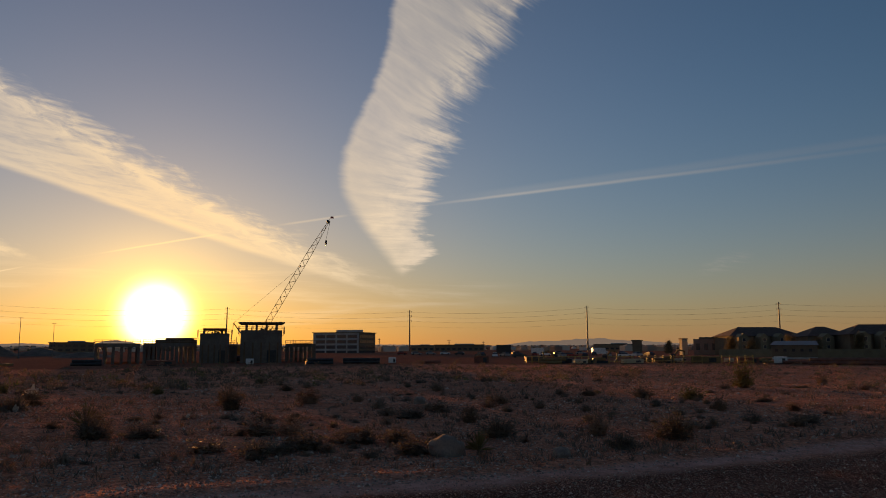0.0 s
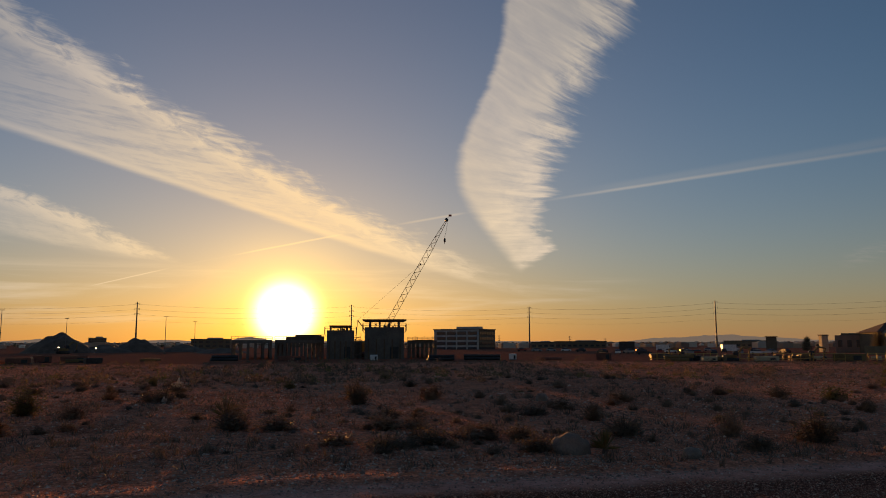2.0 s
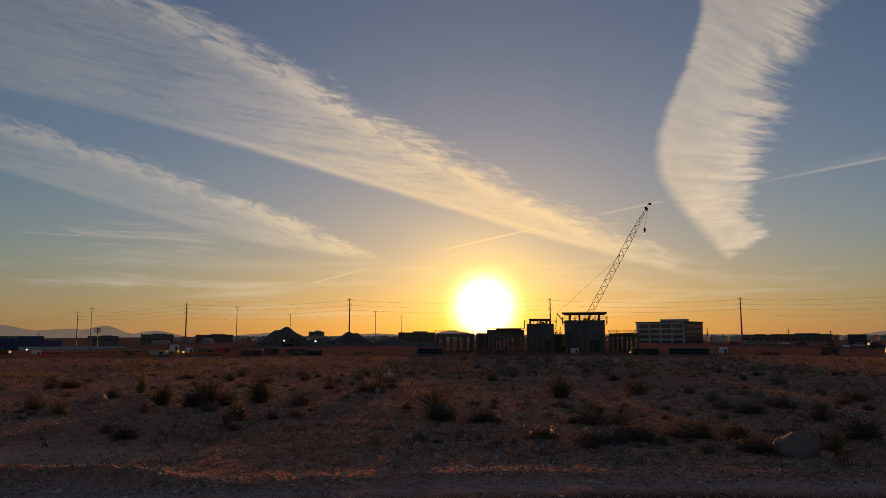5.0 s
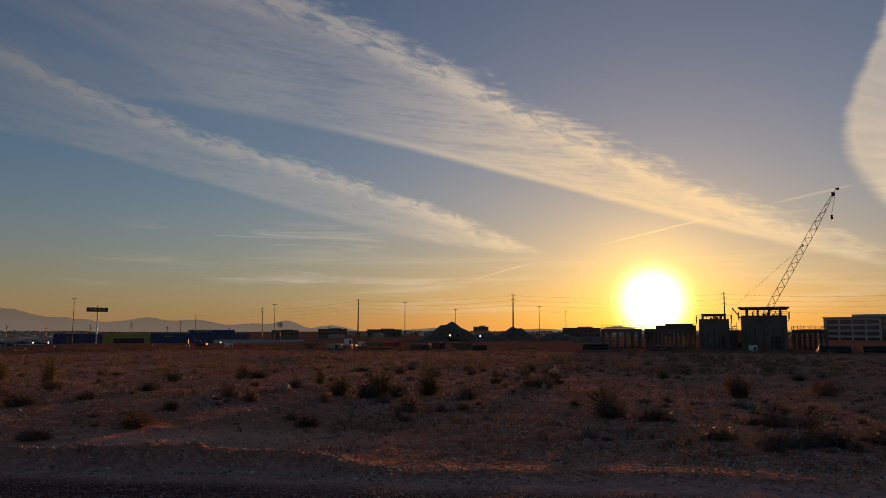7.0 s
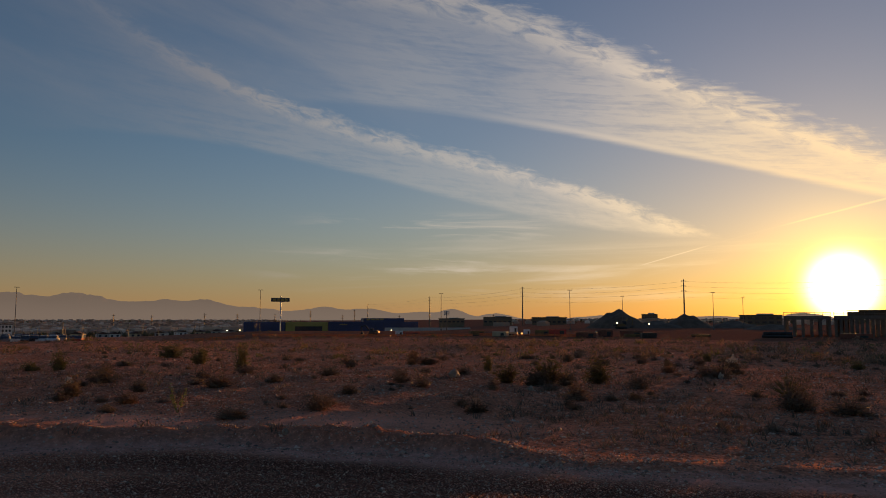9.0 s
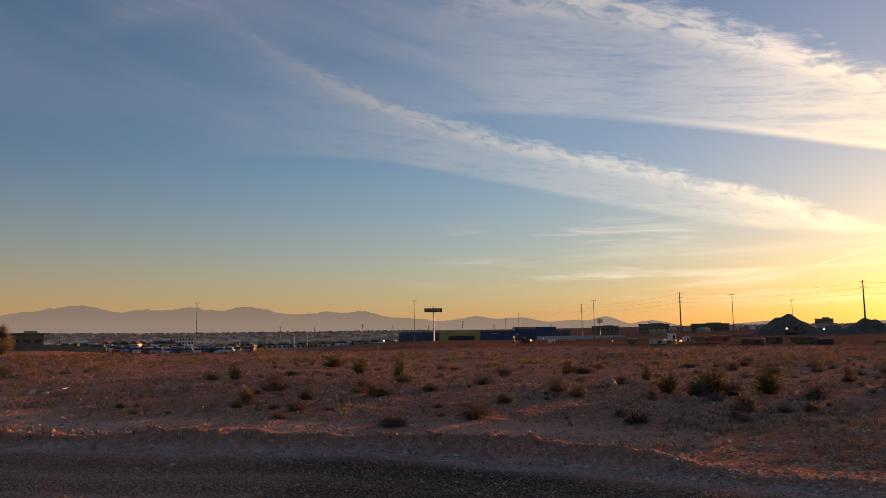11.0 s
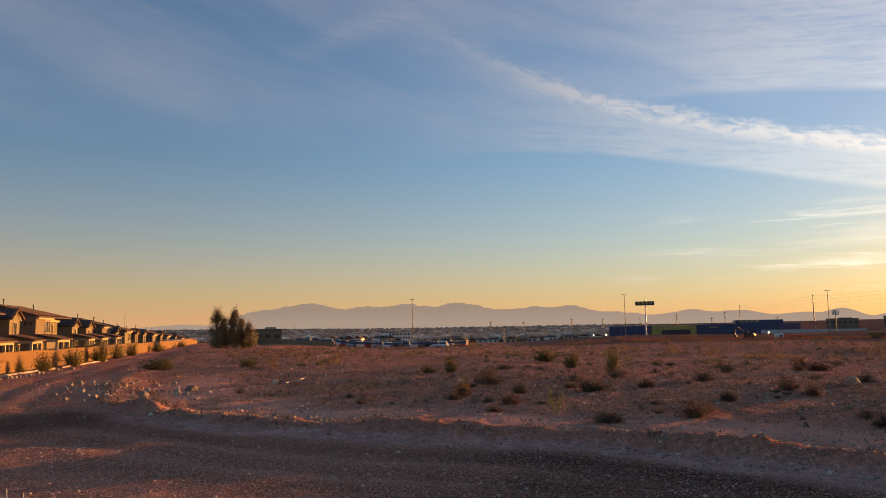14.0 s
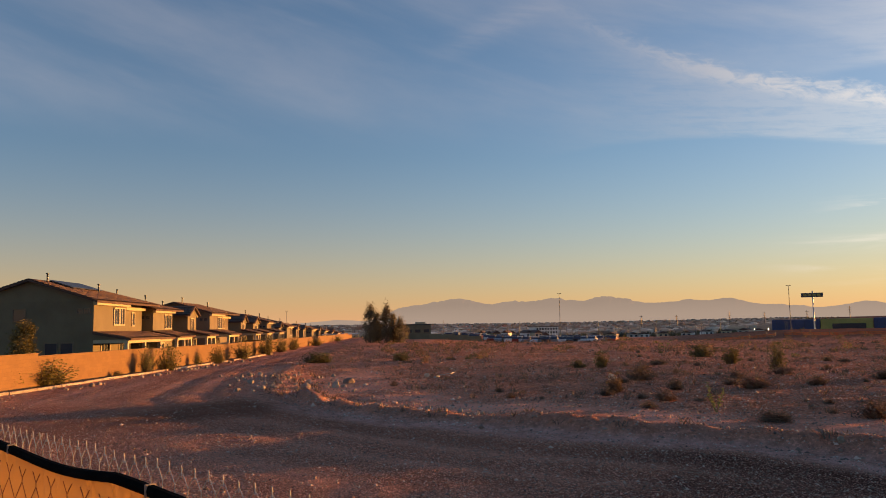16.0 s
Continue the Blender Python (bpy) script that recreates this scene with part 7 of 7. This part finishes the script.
# ---- stones, litter ----
def rock(x, y, w, h, seed, label="pale rounded boulder half sunk in the soil", mat=None):
    r = random.Random(seed)
    bm = bmesh.new()
    bmesh.ops.create_icosphere(bm, subdivisions=3, radius=0.5)
    o = Vector((seed * 3.1, 0, 0))
    for v in bm.verts:
        n = v.co.normalized()
        v.co = v.co * (1 + 0.35 * noise.noise(n * 1.6 + o) + 0.12 * noise.noise(n * 5 + o))
        v.co = Vector((v.co.x * w, v.co.y * w * 0.8, v.co.z * h * 1.3))
    ob = new("rock", mesh_of("rock", bm, mat or M_STONE, True))
    ob.matrix_basis = pose(x, y, ground_z(x, y) + h * 0.22, 0, 0, r.uniform(0, 360))
    return tagged(ob, label, "rock", "rocks")


for i, (x, y, w, h) in enumerate([(0.1, 22.1, 1.15, 0.66), (-39.5, -4.1, 0.42, 0.4), (-18.0, 9.6, 0.62, 0.26), (-18.3, 10.7, 0.24, 0.2), (3.3, 21.8, 0.67, 0.3), (-19.6, 8.0, 0.22, 0.24), (-16.8, 9.4, 0.17, 0.14), (-22.5, 24.4, 0.3, 0.22), (-1.3, 41.5, 0.75, 0.5), (-42.8, -3.7, 0.78, 0.36)]):
    rock(x, y, w, h, i, "pale rounded boulder half sunk in the soil" if w > 0.6 else "small pale broken stone on the soil", M_BOULDER if w > 0.6 else M_STONE)
r = random.Random(8)
for i in range(190):
    if i < 120:
        t = r.random()
        x, y = -36.5 - 14.5 * t + r.gauss(0, 1.0), -4.6 - 5.6 * t + r.gauss(0, 1.7)
        s = min(0.5, 0.13 * math.exp(r.gauss(0, 0.45)))
    elif i < 150:
        t = r.random()
        x, y = -15 - 16 * t, 12.2 - 14.5 * t + r.gauss(0, 0.5)
        s = r.uniform(0.08, 0.26)
    else:
        t = r.random()
        x, y = -40 - 34 * t, -18.6 + 2.5 * t + r.gauss(0, 0.25)
        s = r.uniform(0.1, 0.34)
    rock(x, y, s, s * 0.7, 100 + i, "small pale broken stone on the soil")


def pebbles(name, label, n, inside, size, mat, seed):
    """Loose stones strewn over part of the ground, each an uneven lump."""
    rs = np.random.RandomState(seed)
    a = np.radians(rs.uniform(-36, 122, n * 6))
    d = 9 * (95 / 9) ** rs.uniform(0, 1, n * 6) if inside != "road" else 6.5 * (70 / 6.5) ** rs.uniform(0, 1, n * 6)
    x, y = -np.sin(a) * d, np.cos(a) * d
    z, road, silt, ridge, dust, site = land(x, y)
    keep = {"road": ((road > 0.5) | (silt > 0.4)) & (ripple(x, y, 2.5, 40) + ripple(x, y, 9, 41) > rs.uniform(-0.9, 0.35, len(x))), "lot": (road < 0.1) & (ripple(x, y, 5, 42) > rs.uniform(-0.6, 0.3, len(x))), "ridge": (ridge > 0.15)}[inside]
    i = np.flatnonzero(keep)[:n]
    x, y, z, d = x[i], y[i], z[i], d[i]
    s = size * np.exp(rs.normal(0, 0.45, len(i))) * (0.8 + d / 100)
    shape = np.array([(1, 0, 0), (-1, 0, 0), (0, 1, 0), (0, -1, 0), (0, 0, 1), (0, 0, -0.6)])
    tri = np.array([(0, 2, 4), (2, 1, 4), (1, 3, 4), (3, 0, 4), (2, 0, 5), (1, 2, 5), (3, 1, 5), (0, 3, 5)])
    v = shape[None] * s[:, None, None] * rs.uniform(0.6, 1.3, (len(i), 6, 3))
    turn = rs.uniform(0, 6.28, len(i))
    c, sn = np.cos(turn)[:, None], np.sin(turn)[:, None]
    vx, vy = v[:, :, 0] * c - v[:, :, 1] * sn, v[:, :, 0] * sn + v[:, :, 1] * c
    pts = np.stack([vx + x[:, None], vy + y[:, None], v[:, :, 2] * 0.75 + z[:, None] + 0.2 * s[:, None]], 2).reshape(-1, 3)
    f = (tri[None] + (np.arange(len(i)) * 6)[:, None, None]).reshape(-1, 3)
    me = bpy.data.meshes.new(name)
    me.vertices.add(len(pts)), me.loops.add(f.size), me.polygons.add(len(f))
    me.vertices.foreach_set("co", pts.astype(np.float32).ravel())
    me.loops.foreach_set("vertex_index", f.astype(np.int32).ravel())
    me.polygons.foreach_set("loop_start", (np.arange(len(f)) * 3).astype(np.int32))
    me.update(calc_edges=True)
    me.materials.append(mat)
    tagged(new(name, me), label, "stones", kind="stuff")


M_GRAVEL = per_island("gravel_mix", [(0.12, 0.074, 0.054), (0.36, 0.23, 0.175), (0.22, 0.145, 0.11), (0.56, 0.40, 0.31), (0.8, 0.62, 0.5)])
M_RUBBLE = per_island("rubble_mix", [(0.2, 0.12, 0.09), (0.38, 0.24, 0.18), (0.5, 0.34, 0.26), (0.8, 0.61, 0.5)])
pebbles("gravel", "coarse dark gravel strewn over the road", 120000, "road", 0.0135, M_GRAVEL, 1)
pebbles("rubble", "loose pale stones strewn over the desert soil", 70000, "lot", 0.025, M_RUBBLE, 2)
pebbles("clods", "broken clods along the scraped earth ridge", 34000, "ridge", 0.019, M_RUBBLE, 3)


def litter(x, y, w, h, seed):
    """A crumpled plastic bag caught on the ground."""
    rr = random.Random(seed)
    bm = bmesh.new()
    bmesh.ops.create_icosphere(bm, subdivisions=2, radius=0.5)
    for v in bm.verts:
        n = v.co.normalized()
        v.co = v.co * (1 + 0.9 * noise.noise(n * 2.3 + Vector((seed * 2.7, 0, 0))) + 0.35 * noise.noise(n * 6))
        v.co = Vector((v.co.x * w, v.co.y * w * 0.6, v.co.z * h))
    ob = new("plastic_bag", mesh_of("plastic_bag", bm, M_PLASTIC))
    ob.matrix_basis = pose(x, y, ground_z(x, y) + h * 0.4, 0, 0, rr.uniform(0, 360))
    tagged(ob, "crumpled pale plastic bag caught on the ground", "litter", "litter")


for i, (x, y, w, h) in enumerate([(-29.2, 25.9, 0.83, 0.53), (-38.0, 9.9, 0.36, 0.42), (-26.5, 49.3, 0.59, 0.76), (-20.1, 36.0, 0.31, 0.37), (-41.0, 27.5, 0.45, 0.3), (-27.5, 50.6, 0.5, 0.5), (-11.0, 33.0, 0.25, 0.2), (-13.5, 30.5, 0.3, 0.2), (-6.5, 27.0, 0.2, 0.16), (-5.2, 25.6, 0.2, 0.14), (-46.3, 0.7, 0.5, 0.28)]):
    litter(x, y, w, h, i)
board = thing("scrap_panel", "bent pale sheet of scrap lying on the soil", "scrap", at=(-45.6, 1.8, ground_z(-45.6, 1.8)), turn=65)
bm = bmesh.new()
slab(bm, [(-0.6, -0.3, 0.1), (0.5, -0.35, 0.3), (0.55, 0.3, 0.32), (-0.55, 0.35, 0.12)], 0.03)
part("sheet", bm, M_GALV, board)
part("lip", box(bmesh.new(), -0.6, -0.5, -0.3, 0.33, -0.02, 0.1), M_GALV, board)


def tufts(n):
    """Dry grass and seedlings between the shrubs, too many to count."""
    rs = np.random.RandomState(9)
    a = np.radians(rs.uniform(-36, 104, n * 3))
    d = 19 * (130 / 19) ** rs.uniform(0, 1, n * 3)
    x, y = -np.sin(a) * d, np.cos(a) * d
    z, road, silt, ridge, dust, site = land(x, y)
    i = np.flatnonzero((road < 0.05) & (silt < 0.1) & (dust < 0.5) & (ripple(x, y, 8, 50) + 0.5 * ripple(x, y, 2.5, 51) > rs.uniform(-0.5, 0.4, len(x))))[:n]
    verts, faces = [], []
    for k in i:
        size = rs.uniform(0.10, 0.30) * (0.8 + d[k] / 120)
        for b in range(9):
            t, lean, h = rs.uniform(0, 6.28), rs.uniform(0.2, 1.0), rs.uniform(0.4, 0.9)
            bx, by = x[k] + rs.normal(0, 0.3) * size, y[k] + rs.normal(0, 0.3) * size
            ux, uy = math.cos(t), math.sin(t)
            w = size * 0.07
            o = len(verts)
            verts += [(bx - uy * w, by + ux * w, z[k] - 0.02), (bx + uy * w, by - ux * w, z[k] - 0.02), (bx + ux * lean * size + uy * w * 0.7, by + uy * lean * size - ux * w * 0.7, z[k] + size * h * 0.8), (bx + ux * lean * size * 1.3, by + uy * lean * size * 1.3, z[k] + size * h)]
            faces += [(o, o + 1, o + 2, o + 3)]
    me = bpy.data.meshes.new("dry_grass")
    me.from_pydata(verts, [], faces)
    me.materials.append(M_GRASS)
    tagged(new("dry_grass", me), "sparse dry grass tufts over the desert soil", "grass", kind="stuff")


tufts(5000)
